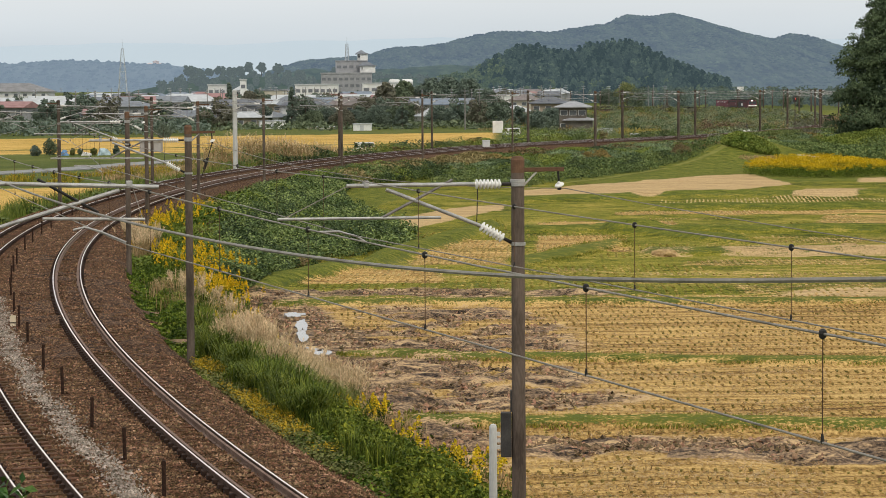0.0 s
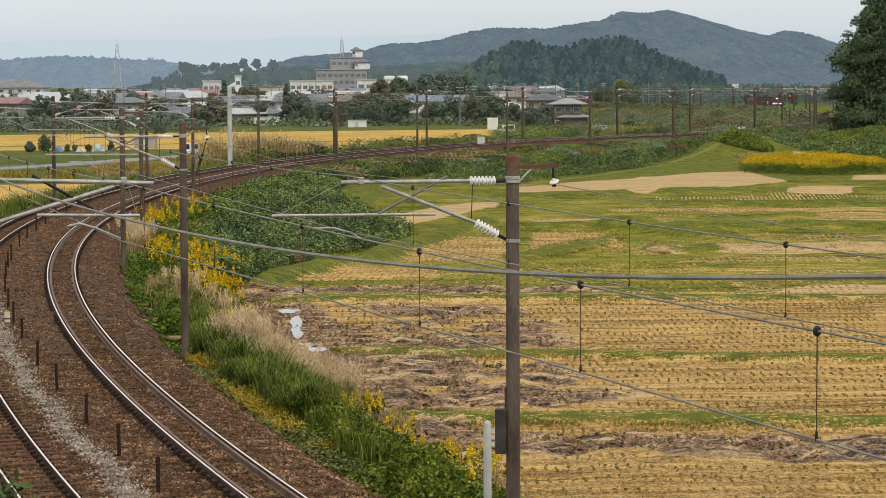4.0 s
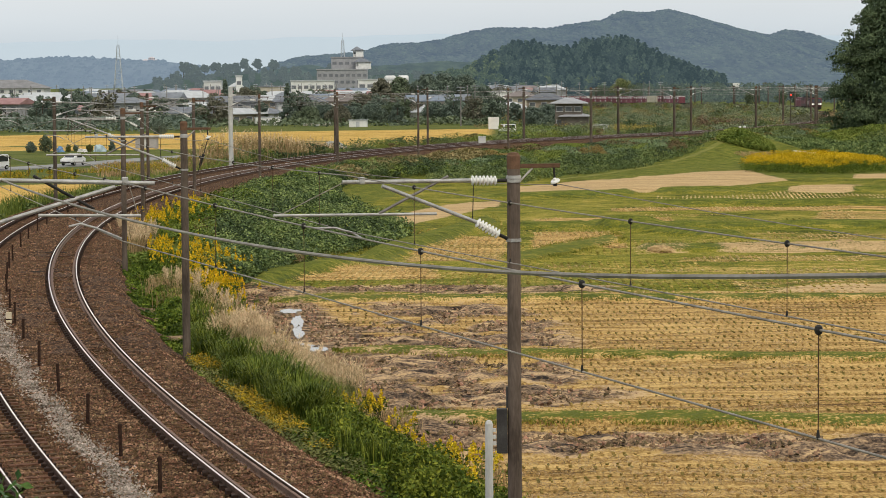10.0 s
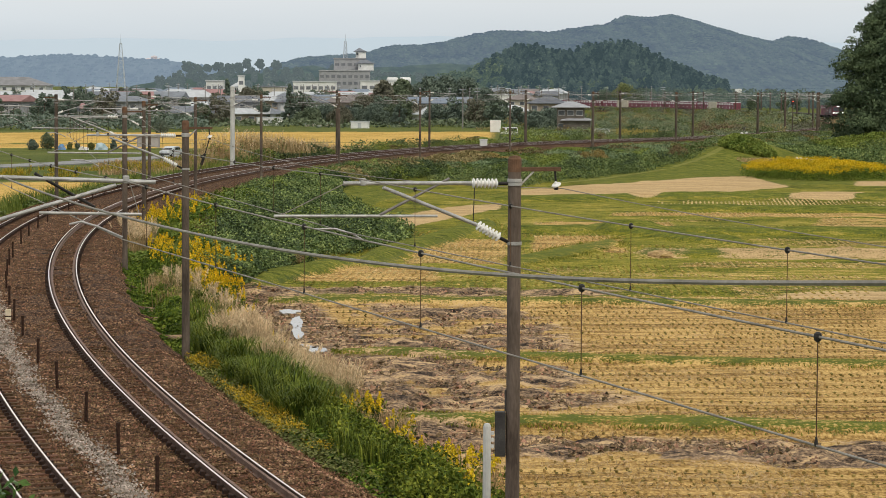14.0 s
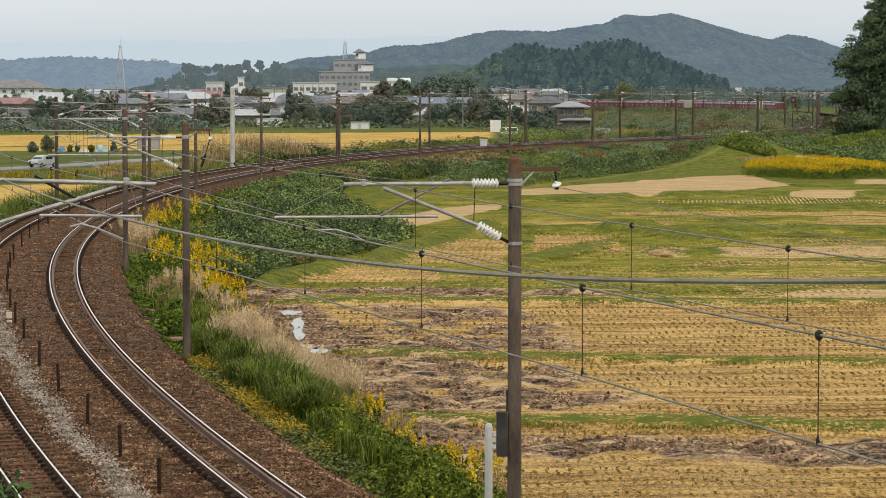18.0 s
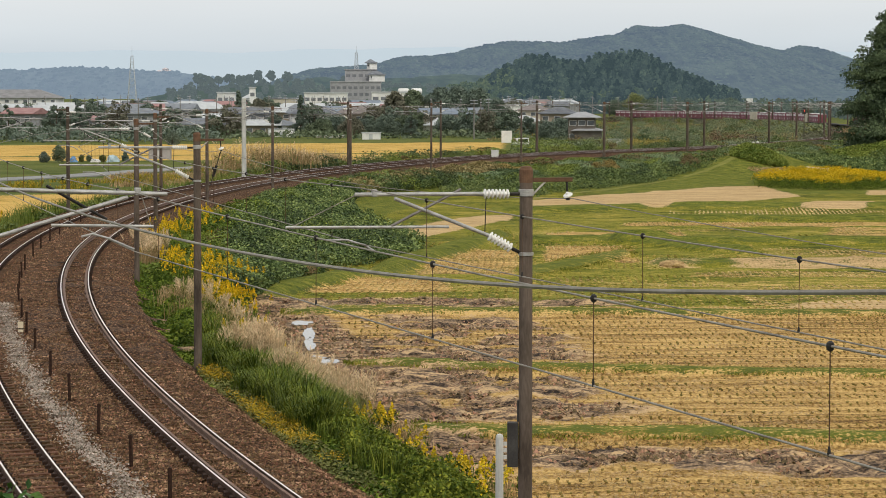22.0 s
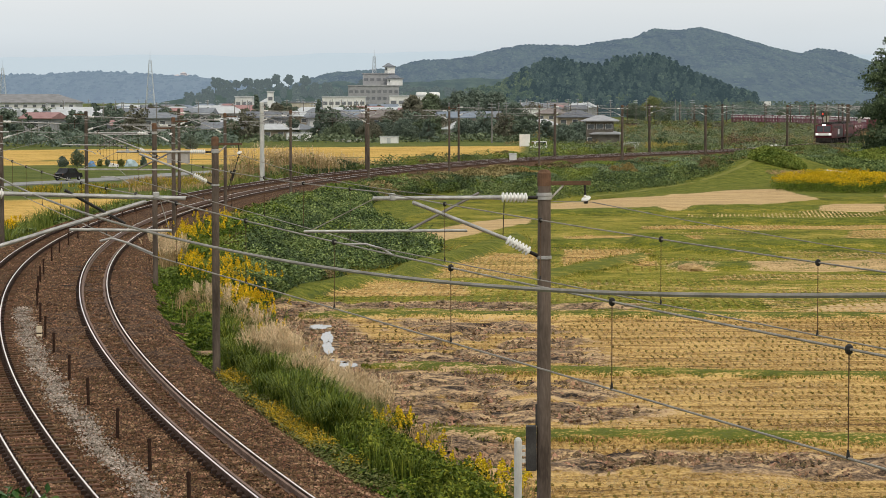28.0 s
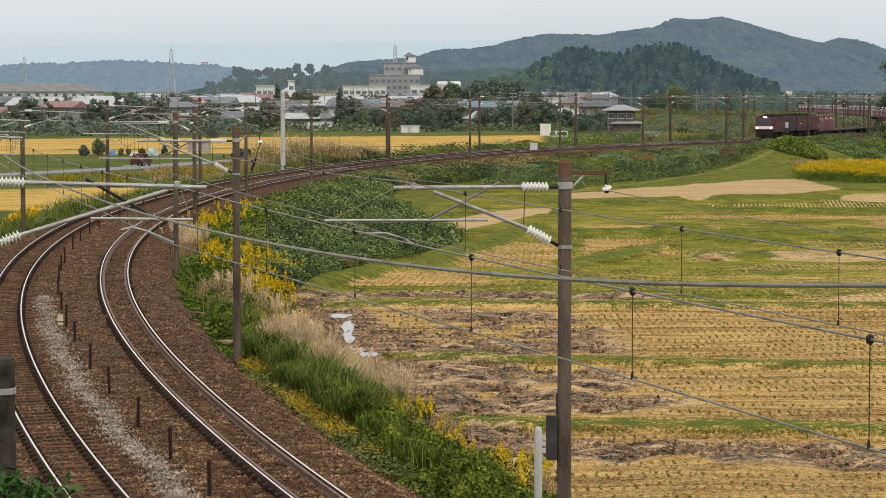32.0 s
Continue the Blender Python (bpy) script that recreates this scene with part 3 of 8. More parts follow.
def sleepers(oc, parent, low):
    """Sleepers every 0.6 m: the nearest are parts of their own, the rest one joined part."""
    bm = box(bmesh.new(), -0.95, 0.95, -0.11, 0.11, -0.33, -0.165, 0.0)
    me = bpy.data.meshes.new("sleeper")
    bm.to_mesh(me)
    bm.free()
    me.materials.append(SLEEPM)
    for i in range(250):
        x, y, th = line(-9.0 + 0.6 * i, oc)
        share("sleeper", me, parent, pose(float(x), float(y), 0.02 - low, 0, -1.1, math.degrees(float(th)) - 90))
    ss = np.arange(141.0, 420.0, 0.6)
    x, y, th = line(ss, oc)
    q = np.array([(a, b, c) for a in (-0.95, 0.95) for b in (-0.11, 0.11) for c in (-0.33, -0.165)])
    v = np.stack([x[:, None] + np.sin(th)[:, None] * q[:, 0] + np.cos(th)[:, None] * q[:, 1], y[:, None] - np.cos(th)[:, None] * q[:, 0] + np.sin(th)[:, None] * q[:, 1], grade(ss)[:, None] + q[:, 2]], -1).reshape(-1, 3)
    f = (np.arange(len(x))[:, None, None] * 8 + np.array([(1, 5, 7, 3), (0, 1, 3, 2), (4, 6, 7, 5), (0, 4, 5, 1), (2, 3, 7, 6)])).reshape(-1, 4)
    tagged(soup("sleepers_beyond", v, f, SLEEPM, parent), kind="stuff")


# ballast: shoulders and stones
STONEM = mat("ballast_stone", (0.058, 0.032, 0.018), (0.39, 0.255, 0.150), 2.5, 0.95, isle=0.5, c3=(0.155, 0.088, 0.048), spec=0.08)
STONEW = mat("fresh_pale_ballast", (0.13, 0.105, 0.082), (0.46, 0.395, 0.33), 2.0, 0.95, isle=0.5, spec=0.12)


def stones(name, s, o, z, size, material, label):
    """Broken stones half sunk in the bed: the upper halves of squashed, turned octahedra."""
    k = len(s)
    x, y, _ = line(s, o)
    base = np.array([(1, 0, 0), (0, 1, 0), (-1, 0, 0), (0, -1, 0), (0, 0, 1), (0, 0, -1)], float)
    a = rng.uniform(0, 2 * np.pi, k)
    sc = size[:, None] * rng.uniform(0.6, 1.25, (k, 3))
    v = base[None] * sc[:, None, :] + rng.normal(0, 0.12, (k, 6, 3)) * size[:, None, None]
    tilt = rng.normal(0, 0.5, k)
    v[..., 1], v[..., 2] = v[..., 1] * np.cos(tilt)[:, None] - v[..., 2] * np.sin(tilt)[:, None], v[..., 1] * np.sin(tilt)[:, None] + v[..., 2] * np.cos(tilt)[:, None]
    c, q = np.cos(a)[:, None], np.sin(a)[:, None]
    vx, vy = v[..., 0] * c - v[..., 1] * q, v[..., 0] * q + v[..., 1] * c
    v = np.stack([vx + x[:, None], vy + y[:, None], v[..., 2] + z[:, None]], -1).reshape(-1, 3)
    t = np.array([(0, 1, 4), (1, 2, 4), (2, 3, 4), (3, 0, 4)])
    f = (np.arange(k)[:, None, None] * 6 + t).reshape(-1, 3)
    return tagged(soup(name, v, f, material), label, "ballast", kind="stuff")


def bed_z(s, o):
    x, y, _ = line(s, o)
    return height(x, y, (s, o))


k = 80000
ss = -8 + 120 * rng.uniform(0, 1, k) ** 2.2
oo = rng.uniform(-SEP - 3.3, 3.3, k)
stones("ballast_stones", ss, oo, bed_z(ss, oo) + np.where(np.abs(oo) < 0.5, 0.035, 0.01), rng.uniform(0.022, 0.047, k), STONEM, "brown broken ballast stones under the tracks")
k = 6500
ss = -4 + 50 * rng.uniform(0, 1, k) ** 1.4
oo = -2.40 - 0.008 * ss + rng.normal(0, 0.19, k) + 0.10 * np.sin(ss * 0.7)
stones("pale_ballast", ss, oo, bed_z(ss, oo) + 0.025, rng.uniform(0.02, 0.045, k), STONEW, "pale fresh stones spilled between the tracks")

# low posts along the middle of the line
bm = bmesh.new()
rod(bm, (0, 0, -0.3), (0, 0, 0.74), 0.043, 0.040, 8)
rod(bm, (0, 0, 0.66), (0, 0, 0.72), 0.050, 0.050, 8)
post0 = None
for s in [-2.0, 3.0, 8.5, 15.0, 21.0, 28.0, 34.0, 39.5, 46.5, 53.0, 59.0, 64.0, 73.0, 79.5] + [86.0 + 6.3 * i for i in range(7)]:
    x, y, th = line(s, -1.85 - 0.005 * s - 0.00006 * s * s)
    if post0 is None:
        post0 = tagged(part("track_post", bm, POSTM), "short rusty steel post between the tracks", "post", "posts between the tracks")
        post0.matrix_world = pose(x, y, -0.22, 0, 0, math.degrees(th))
    else:
        copy_thing(post0, pose(x, y, -0.22, rng.uniform(-2, 2), rng.uniform(-2, 2), math.degrees(th)))
bm = bmesh.new()
box(bm, -0.09, 0.09, -0.07, 0.07, -0.2, 0.36, 0.02)
x, y, th = line(34.2, -2.28)
mk = tagged(part("track_marker", bm, mat("cream_marker", (0.60, 0.50, 0.34), (0.75, 0.68, 0.52), 4, 0.7)), "short cream-painted track marker with a dark band", "marker post")
mk.matrix_world = pose(float(x), float(y), -0.2)
part("band", box(bmesh.new(), -0.095, 0.095, -0.075, 0.075, 0.10, 0.14), POSTM, mk, "dark brown band")


# ---- masts of the overhead line ----
def insulator(bm, a, b, n=7, r=0.085):
    """Ribbed porcelain from a to b."""
    a, b = Vector(a), Vector(b)
    d = b - a
    m = Matrix.Translation(a) @ d.to_track_quat("Z", "Y").to_matrix().to_4x4()
    L, prof = d.length, [(0.035, 0.0)]
    for i in range(n):
        z = L * (i + 0.5) / n
        prof += [(0.04, z - L * 0.28 / n), (r, z - L * 0.06 / n), (r * 0.95, z + L * 0.12 / n), (0.04, z + L * 0.3 / n)]
    prof.append((0.035, L))
    return lathe(bm, prof, m, 12)


def mast(reach, top=6.7, shaft=CONC, rad=(0.145, 0.118), cap=True, deep=2.2, side_arm=True, outer=False):
    """A mast at the origin whose bracket reaches along -x over the track."""
    th = new("catenary_mast")
    bm = rod(bmesh.new(), (0, 0, -deep), (0, 0, top - 0.28), rad[0], rad[1] + 0.003, 20)
    part("shaft", bm, shaft, th)
    bm = lathe(bmesh.new(), [(rad[1] + 0.006, top - 0.28), (rad[1] + 0.01, top - 0.06), (rad[1] - 0.02, top - 0.01), (0.02, top)], n=20)
    part("cap", bm, RUST if cap else shaft, th, "rust-brown cap" if cap else "")
    for z in (6.28, 5.28, top - 0.42):
        part("band", lathe(bmesh.new(), [(rad[1] + 0.004, z - 0.03), (rad[1] + 0.022, z - 0.025), (rad[1] + 0.022, z + 0.025), (rad[1] + 0.004, z + 0.03)], n=20), GALV, th)
    if outer:
        bracket = dict(ins=((-0.14, 6.52), (-0.58, 6.505)), top=((-0.56, 6.505), (-3.41, 6.395)), low=((-0.12, 5.56), (-0.50, 5.70)), dia=((-0.48, 5.69), (-2.79, 6.355)), reg=((-1.59, 5.934), (-3.19, 5.892)),
                       strut=((-1.52, 6.547), (-2.46, 6.01)), stay=((-3.0, 6.40), (-3.15, 5.90)), arm=((-2.05, 5.751), (-2.227, 5.792), (-2.475, 5.718), (-2.875, 5.54)), clamp=(-2.946, 6.43))
    else:
        bracket = dict(ins=((-0.3, 6.29), (-0.76, 6.3)), top=((-0.74, 6.3), (-2.98, 6.31)), low=((-0.26, 5.38), (-0.66, 5.6)), dia=((-0.64, 5.59), (-2.3, 6.24)), reg=((-1.36, 5.755), (-4.15, 5.785)),
                       strut=((-2.36, 5.78), (-1.15, 6.38)), stay=((-2.95, 6.31), (-4.05, 5.79)), arm=((-2.62, 5.36), (-2.8, 5.47), (-3.1, 5.56), (-3.45, 5.56)), clamp=(-2.65, 6.32))
    at = {key: [(q[0], 0, q[1]) for q in v] if key != "clamp" else v for key, v in bracket.items()}
    ins = part("upper_insulator", insulator(bmesh.new(), *at["ins"]), PORC, th, "ribbed white porcelain insulator")
    part("hinge", rod(bmesh.new(), (-0.1, 0, at["ins"][0][2]), at["ins"][0], 0.03), DARKM, th)
    part("upper_tube", rod(bmesh.new(), *at["top"], 0.034, None, 12), GALV, th)
    part("lower_insulator", insulator(bmesh.new(), *at["low"]), PORC, th, "ribbed white porcelain insulator")
    part("hinge", rod(bmesh.new(), (-0.1, 0, at["low"][0][2] - 0.08), at["low"][0], 0.03), DARKM, th)
    part("diagonal_tube", rod(bmesh.new(), *at["dia"], 0.032, None, 12), GALV, th)
    part("registration_tube", rod(bmesh.new(), *at["reg"], 0.024, None, 10), GALV, th)
    part("strut", rod(bmesh.new(), *at["strut"], 0.024, None, 8), DARKM if outer else STRUTM, th)
    part("stay_wire", rod(bmesh.new(), *at["stay"], 0.008, None, 6), WIREM, th)
    arm = [(q[0], 0.05, q[2]) for q in at["arm"]]
    t = np.linspace(0, 3, 13)
    pts = np.stack([np.interp(t, range(4), [a[i] for a in arm]) for i in range(3)], 1)
    v, f = tube(pts, 0.018, 8)
    soup("steady_arm", v, f, GALV, th, True)
    bm = box(bmesh.new(), at["clamp"][0] - 0.045, at["clamp"][0] + 0.045, -0.05, 0.05, at["clamp"][1] - 0.05, at["clamp"][1] + 0.07, 0.01)
    part("messenger_clamp", bm, GALV, th)
    part("jumper", soup_rod((-0.7, 0.02, 6.26), (-0.72, 0.03, 5.62), 0.008), DARKM, th) if not outer else None
    if side_arm:
        a = part("cross_arm", box(bmesh.new(), 0.05, 0.82, -0.035, 0.035, top - 0.27, top - 0.2, 0.006), RUST, th, "rusty steel cross arm")
        part("brace", rod(bmesh.new(), (0.1, 0, top - 0.5), (0.34, 0, top - 0.27), 0.018, None, 8), GALV, a)
        tilt = Matrix.Translation((0.74, -0.02, top - 0.50)) @ Matrix.Rotation(radians(-24), 4, "Y") @ Matrix.Rotation(radians(14), 4, "X")
        part("hanger", rod(bmesh.new(), (0.72, 0, top - 0.22), (0.73, -0.01, top - 0.44), 0.02, None, 8), DARKM, a)
        part("disc_insulator", lathe(bmesh.new(), [(0.015, -0.04), (0.028, -0.03), (0.035, -0.012), (0.078, -0.012), (0.085, 0.0), (0.075, 0.016), (0.032, 0.028), (0.02, 0.06)], tilt, 16), PORC, a, "tilted white porcelain disc")
        part("wire_clamp", box(bmesh.new(), 0.71, 0.77, -0.04, 0.02, top - 0.585, top - 0.535, 0.008), DARKM, a)
    return th


def soup_rod(a, b, r):
    return rod(bmesh.new(), a, b, r, None, 6)


R_MAST = [-48, -11, 24.3, 62, 92, 126, 159, 193, 225, 258, 286.5, 314, 348, 394, 445, 495, 540, 580, 620, 660, 700, 740, 780, 820, 860, 900, 940, 980, 1020, 1060]
L_MAST = [-50, -12, 25, 60, 92, 125.5, 160, 189.7, 225.5, 256, 286.5, 316, 346, 420, 470, 505, 545, 585, 625, 665, 705, 745, 785, 825, 865, 905, 945, 985, 1025, 1065]
R_OFF, L_OFF = 2.7, 2.95
first = None
for s in R_MAST[1:]:
    x, y, th = line(s, R_OFF - (0.09 if s < 0 else 0.0))
    m = pose(float(x), float(y), float(grade(s)), 0, 0, math.degrees(float(th)) - 90)
    if first is None or s == 286.5:
        first = tagged(mast(R_OFF, 6.76, rad=(0.125, 0.106) if s < 280 else (0.20, 0.175)), "concrete catenary mast with galvanised bracket and white insulators", "catenary mast", "catenary masts")
        first.matrix_world = m
    else:
        copy_thing(first, m)
first = None
for s in L_MAST[1:]:
    x, y, th = line(s, -SEP - L_OFF)
    m = pose(float(x), float(y), float(grade(s)), 0, 0, math.degrees(float(th)) + 90)
    if s == 189.7:
        tall = tagged(mast(L_OFF, 7.35, CONC2, (0.24, 0.21), False, outer=True, side_arm=False), "thick pale concrete catenary mast with galvanised bracket", "catenary mast", "catenary masts")
        tall.matrix_world = m
    elif first is None or s == 286.5:
        first = tagged(mast(L_OFF, 6.9, rad=(0.145, 0.118) if s < 280 else (0.20, 0.175), cap=False, outer=True), "brown concrete catenary mast with galvanised bracket beside the line", "catenary mast", "catenary masts")
        first.matrix_world = m
    else:
        copy_thing(first, m)


# ---- wires ----
def overhead(oc, supports, lean, shift=0.0):
    """Messenger and contact wire of one track with its droppers; lean: the wires' place beside the centre at each mast."""
    lean = np.array(list(lean) + [lean[-1]] * (len(supports) - len(lean)))
    S = np.concatenate([np.linspace(a, b, 13)[:-1] for a, b in zip(supports, supports[1:])] + [[supports[-1]]])
    q = np.concatenate([np.linspace(0, 1, 13)[:-1] for _ in supports[1:]] + [[0]])
    idx = np.minimum(np.searchsorted(supports, S, "right") - 1, len(supports) - 2)
    a, b = np.asarray(supports)[idx], np.asarray(supports)[idx + 1]
    ax, ay, _ = line(a, oc + lean[idx])
    bx, by, _ = line(b, oc + lean[idx + 1])
    q = (S - a) / (b - a)
    x, y = ax + (bx - ax) * q, ay + (by - ay) * q
    z = 6.42 + grade(S) - 0.17 * 4 * q * (1 - q) * ((b - a) / 38) ** 2
    th = tagged(new("overhead_line"), "messenger and contact wire with droppers over a track", "overhead wire", "overhead lines")
    v, f = tube(np.stack([x, y, z], 1), 0.010)
    soup("messenger_wire", v, f, WIREM, th)
    zc = 5.5 + grade(S)
    v, f = tube(np.stack([x, y, zc], 1), 0.009)
    soup("contact_wire", v, f, WIREM, th)
    n = 0
    for i, (s0, s1) in enumerate(zip(supports, supports[1:])):
        if s0 > 260:
            break
        m = max(5, int(round((s1 - s0) / 4.25)))
        for j in range(m):
            t = (j + 0.5) / m + (shift if i == 0 else 0.0)
            p0, p1 = line(s0, oc + lean[i]), line(s1, oc + lean[i + 1])
            px, py = p0[0] + (p1[0] - p0[0]) * t, p0[1] + (p1[1] - p0[1]) * t
            pz = 6.42 - 0.17 * 4 * t * (1 - t) * ((s1 - s0) / 38) ** 2
            d = part("dropper", rod(bmesh.new(), (px, py, 5.5), (px, py, pz), 0.0045, None, 5), DROPM, th)
            part("dropper_clip", lathe(bmesh.new(), [(0.010, -0.036), (0.026, -0.024), (0.030, 0.0), (0.026, 0.024), (0.010, 0.036)], Matrix.Translation((px, py, pz)), 8), DARKM, d)
            part("contact_clip", lathe(bmesh.new(), [(0.008, 0), (0.014, 0.02), (0.008, 0.07)], Matrix.Translation((px, py, 5.49)), 6), DARKM, d)
            n += 1


overhead(0.0, R_MAST, (-0.77, -0.3, 0.1), -0.04)
overhead(-SEP, L_MAST, (-0.48, -0.05), 0.012)


def cable(name, pts, r, material, label, sag=0.0, n=14):
    """A cable hung from point to point."""
    out = []
    for a, b in zip(pts, pts[1:]):
        for t in np.linspace(0, 1, n)[:-1]:
            p = np.asarray(a) * (1 - t) + np.asarray(b) * t
            p[2] -= sag * 4 * t * (1 - t)
            out.append(p)
    out.append(np.asarray(pts[-1], float))
    v, f = tube(out, r)
    return tagged(soup(name, v, f, material), label, "cable")


def line_pts(ss, o, z):
    return [(*[float(c) for c in line(s, o)[:2]], z + float(grade(s))) for s in ss]


cable("feeder_wire", line_pts(R_MAST, R_OFF + 0.76, 6.2), 0.008, WIREM, "bare feeder wire on the mast cross arms", 0.35)
cable("return_wire", line_pts(L_MAST[1:], -SEP - L_OFF - 0.5, 6.6), 0.008, WIREM, "bare return wire along the far masts", 0.4)
_t = np.linspace(0, 6, 60)
_c = [np.polyval(np.polyfit(range(7), a, 4), _t) for a in ([3.6, 2.14, 0.64, -1.12, -3.47, -5.9, -7.5], [9.0, 12, 16, 22, 30, 38, 42.5], [7.25, 7.03, 6.76, 6.55, 6.38, 6.50, 6.80])]
cable("feeder_cable", np.stack(_c, 1).tolist(), 0.015, CABLEM, "thick grey feeder cable slung across the line")

# strain insulator slung from the second mast's cross arm
x, y, th_ = line(24.3, R_OFF)
sn = tagged(new("strain_insulator"), "dark brown strain insulator hanging from the cross arm", "insulator")
part("link", rod(bmesh.new(), (0.72, 0, 6.16), (0.60, 0, 5.75), 0.014, None, 6), DARKM, sn)
part("core", insulator(bmesh.new(), (0.60, 0, 5.75), (0.48, 0, 5.40), 5, 0.05), DARKM, sn, "dark brown ribbed insulator")
part("tail_wire", rod(bmesh.new(), (0.48, 0, 5.40), (0.40, 0, 5.15), 0.010, None, 6), DARKM, sn)
sn.matrix_world = pose(float(x), float(y), 0, 0, 0, math.degrees(float(th_)) - 90)
# rail fastenings, a pair on each side of every rail foot
CLIPM = mat("rail_clip", (0.020, 0.012, 0.009), (0.05, 0.03, 0.022), 8, 0.8, spec=0.1)
for tr, oc in ((TRACKS["near_track"], 0.0), (TRACKS["far_track"], -SEP)):
    ss, oo = np.meshgrid(-9.0 + 0.6 * np.arange(250), [oc + sd * 0.5665 + e for sd in (-1, 1) for e in (-0.095, 0.095) if oc < 0 or e * sd > 0], indexing="ij")
    ss, oo = ss.ravel(), oo.ravel()
    x, y, th = line(ss, oo)
    q = np.array([(a, b, c) for a in (-0.055, 0.055) for b in (-0.07, 0.07) for c in (-0.17, -0.085)])
    v = np.stack([x[:, None] + np.sin(th)[:, None] * q[:, 0] + np.cos(th)[:, None] * q[:, 1], y[:, None] - np.cos(th)[:, None] * q[:, 0] + np.sin(th)[:, None] * q[:, 1], np.where(oo < oc, 0.04, 0.0)[:, None] + q[:, 2]], -1).reshape(-1, 3)
    f = (np.arange(len(x))[:, None, None] * 8 + np.array([(1, 5, 7, 3), (0, 1, 3, 2), (4, 6, 7, 5), (0, 4, 5, 1), (2, 3, 7, 6)])).reshape(-1, 4)
    tagged(soup("fastening_rest", v, f, CLIPM, tr), kind="stuff")
# bond cables laid across the near track
for s in (56.5, 66.0, 68.5):
    cable("bond_cable", [(*[float(c) for c in line(s + 0.4 * math.sin(3 * o), o)[:2]], -0.17) for o in (-1.5, -0.9, -0.3, 0.3, 0.8)], 0.018, DARKM, "black bond cable lying across the track", 0.0, 5)


# ---- distance: hills, haze painted on them as emission ----
def roof_mesh(w, d, z, rise, over, hip):
    bm = bmesh.new()
    x, y, r = w / 2 + over, d / 2 + over, (w / 2 - d * 0.42 if hip else w / 2 + over)
    r = max(r, 0.3)
    lo = [bm.verts.new(p) for p in ((-x, -y, z), (x, -y, z), (x, y, z), (-x, y, z))]
    un = [bm.verts.new((v.co.x, v.co.y, z - 0.18)) for v in lo]
    a, b = bm.verts.new((-r, 0, z + rise)), bm.verts.new((r, 0, z + rise))
    bm.faces.new((lo[0], lo[1], b, a)), bm.faces.new((lo[2], lo[3], a, b))
    bm.faces.new((lo[1], lo[2], b)), bm.faces.new((lo[3], lo[0], a))
    bm.faces.new(un[::-1])
    for i in range(4):
        bm.faces.new((lo[i - 1], lo[i], un[i], un[i - 1]))
    bmesh.ops.recalc_face_normals(bm, faces=bm.faces)
    return bm


# haze: an even bluish emission painted over the surface in place of air
def hazed_hill_material(name, c1, c2, haze, scale, h=1.0, stretch=(1, 0.1, 1), isle=0.0):
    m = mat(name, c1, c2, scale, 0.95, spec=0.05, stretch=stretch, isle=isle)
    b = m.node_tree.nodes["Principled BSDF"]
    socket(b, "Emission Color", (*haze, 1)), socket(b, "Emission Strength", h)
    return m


def ridge(name, depth, prof, back, front, base, material, label, amp, grain, nx=360, ny=26, seed=1):
    """A hill range: its skyline rises and falls along x; slopes run down before and behind it."""
    px, pz = np.array([p[0] for p in prof], float), np.array([p[1] for p in prof], float)
    x = np.linspace(px[0], px[-1], nx)
    top = np.interp(x, px, pz)
    k = np.ones(9) / 9
    top = np.convolve(np.pad(top, 4, "edge"), k, "valid") + 0.0012 * depth * (vnoise(x, x * 0, depth / 45, seed) - 0.5)
    v = np.concatenate([np.linspace(0, 1, ny), np.linspace(1, 0, 6)[1:]])
    yy = np.concatenate([np.linspace(depth - front, depth, ny), np.linspace(depth, depth + back, 6)[1:]])
    V, X = np.meshgrid(v, x, indexing="ij")
    Y = np.repeat(yy[:, None], nx, 1) + (vnoise(X, V * 200, depth / 14, seed) - 0.5) * front * 0.3
    Z = base + (top[None] - base) * np.sin(V * np.pi / 2) ** 0.85
    Z = Z + amp * (vnoise(X, Y * 0.09, grain, seed + 3) + 0.6 * vnoise(X, Y * 0.06, grain * 0.45, seed + 5) - 0.8) * np.minimum(1, V * 3)
    Z = Z - (top[None] - base) * 0.16 * (vnoise(X - 0.3 * Y, Y * 0.10, depth / 34, seed + 8) + 0.5 * vnoise(X + 0.4 * Y, Y * 0.12, depth / 70, seed + 9)) * np.sin(V * np.pi)
    h, w = X.shape
    i, j = np.meshgrid(np.arange(h - 1), np.arange(w - 1), indexing="ij")
    f = np.stack([i * w + j, i * w + j + 1, (i + 1) * w + j + 1, (i + 1) * w + j], -1).reshape(-1, 4)
    return tagged(soup(name, np.stack([X, Y, Z], -1).reshape(-1, 3), f, material, None, True), label, "hill", kind="structure")


def skyline(depth, *pts):
    """Turns a skyline given as (bearing in thousandths, height over the eye in thousandths) into metres."""
    return [(a * depth / 1000, 8 + b * depth / 1000) for a, b in pts]


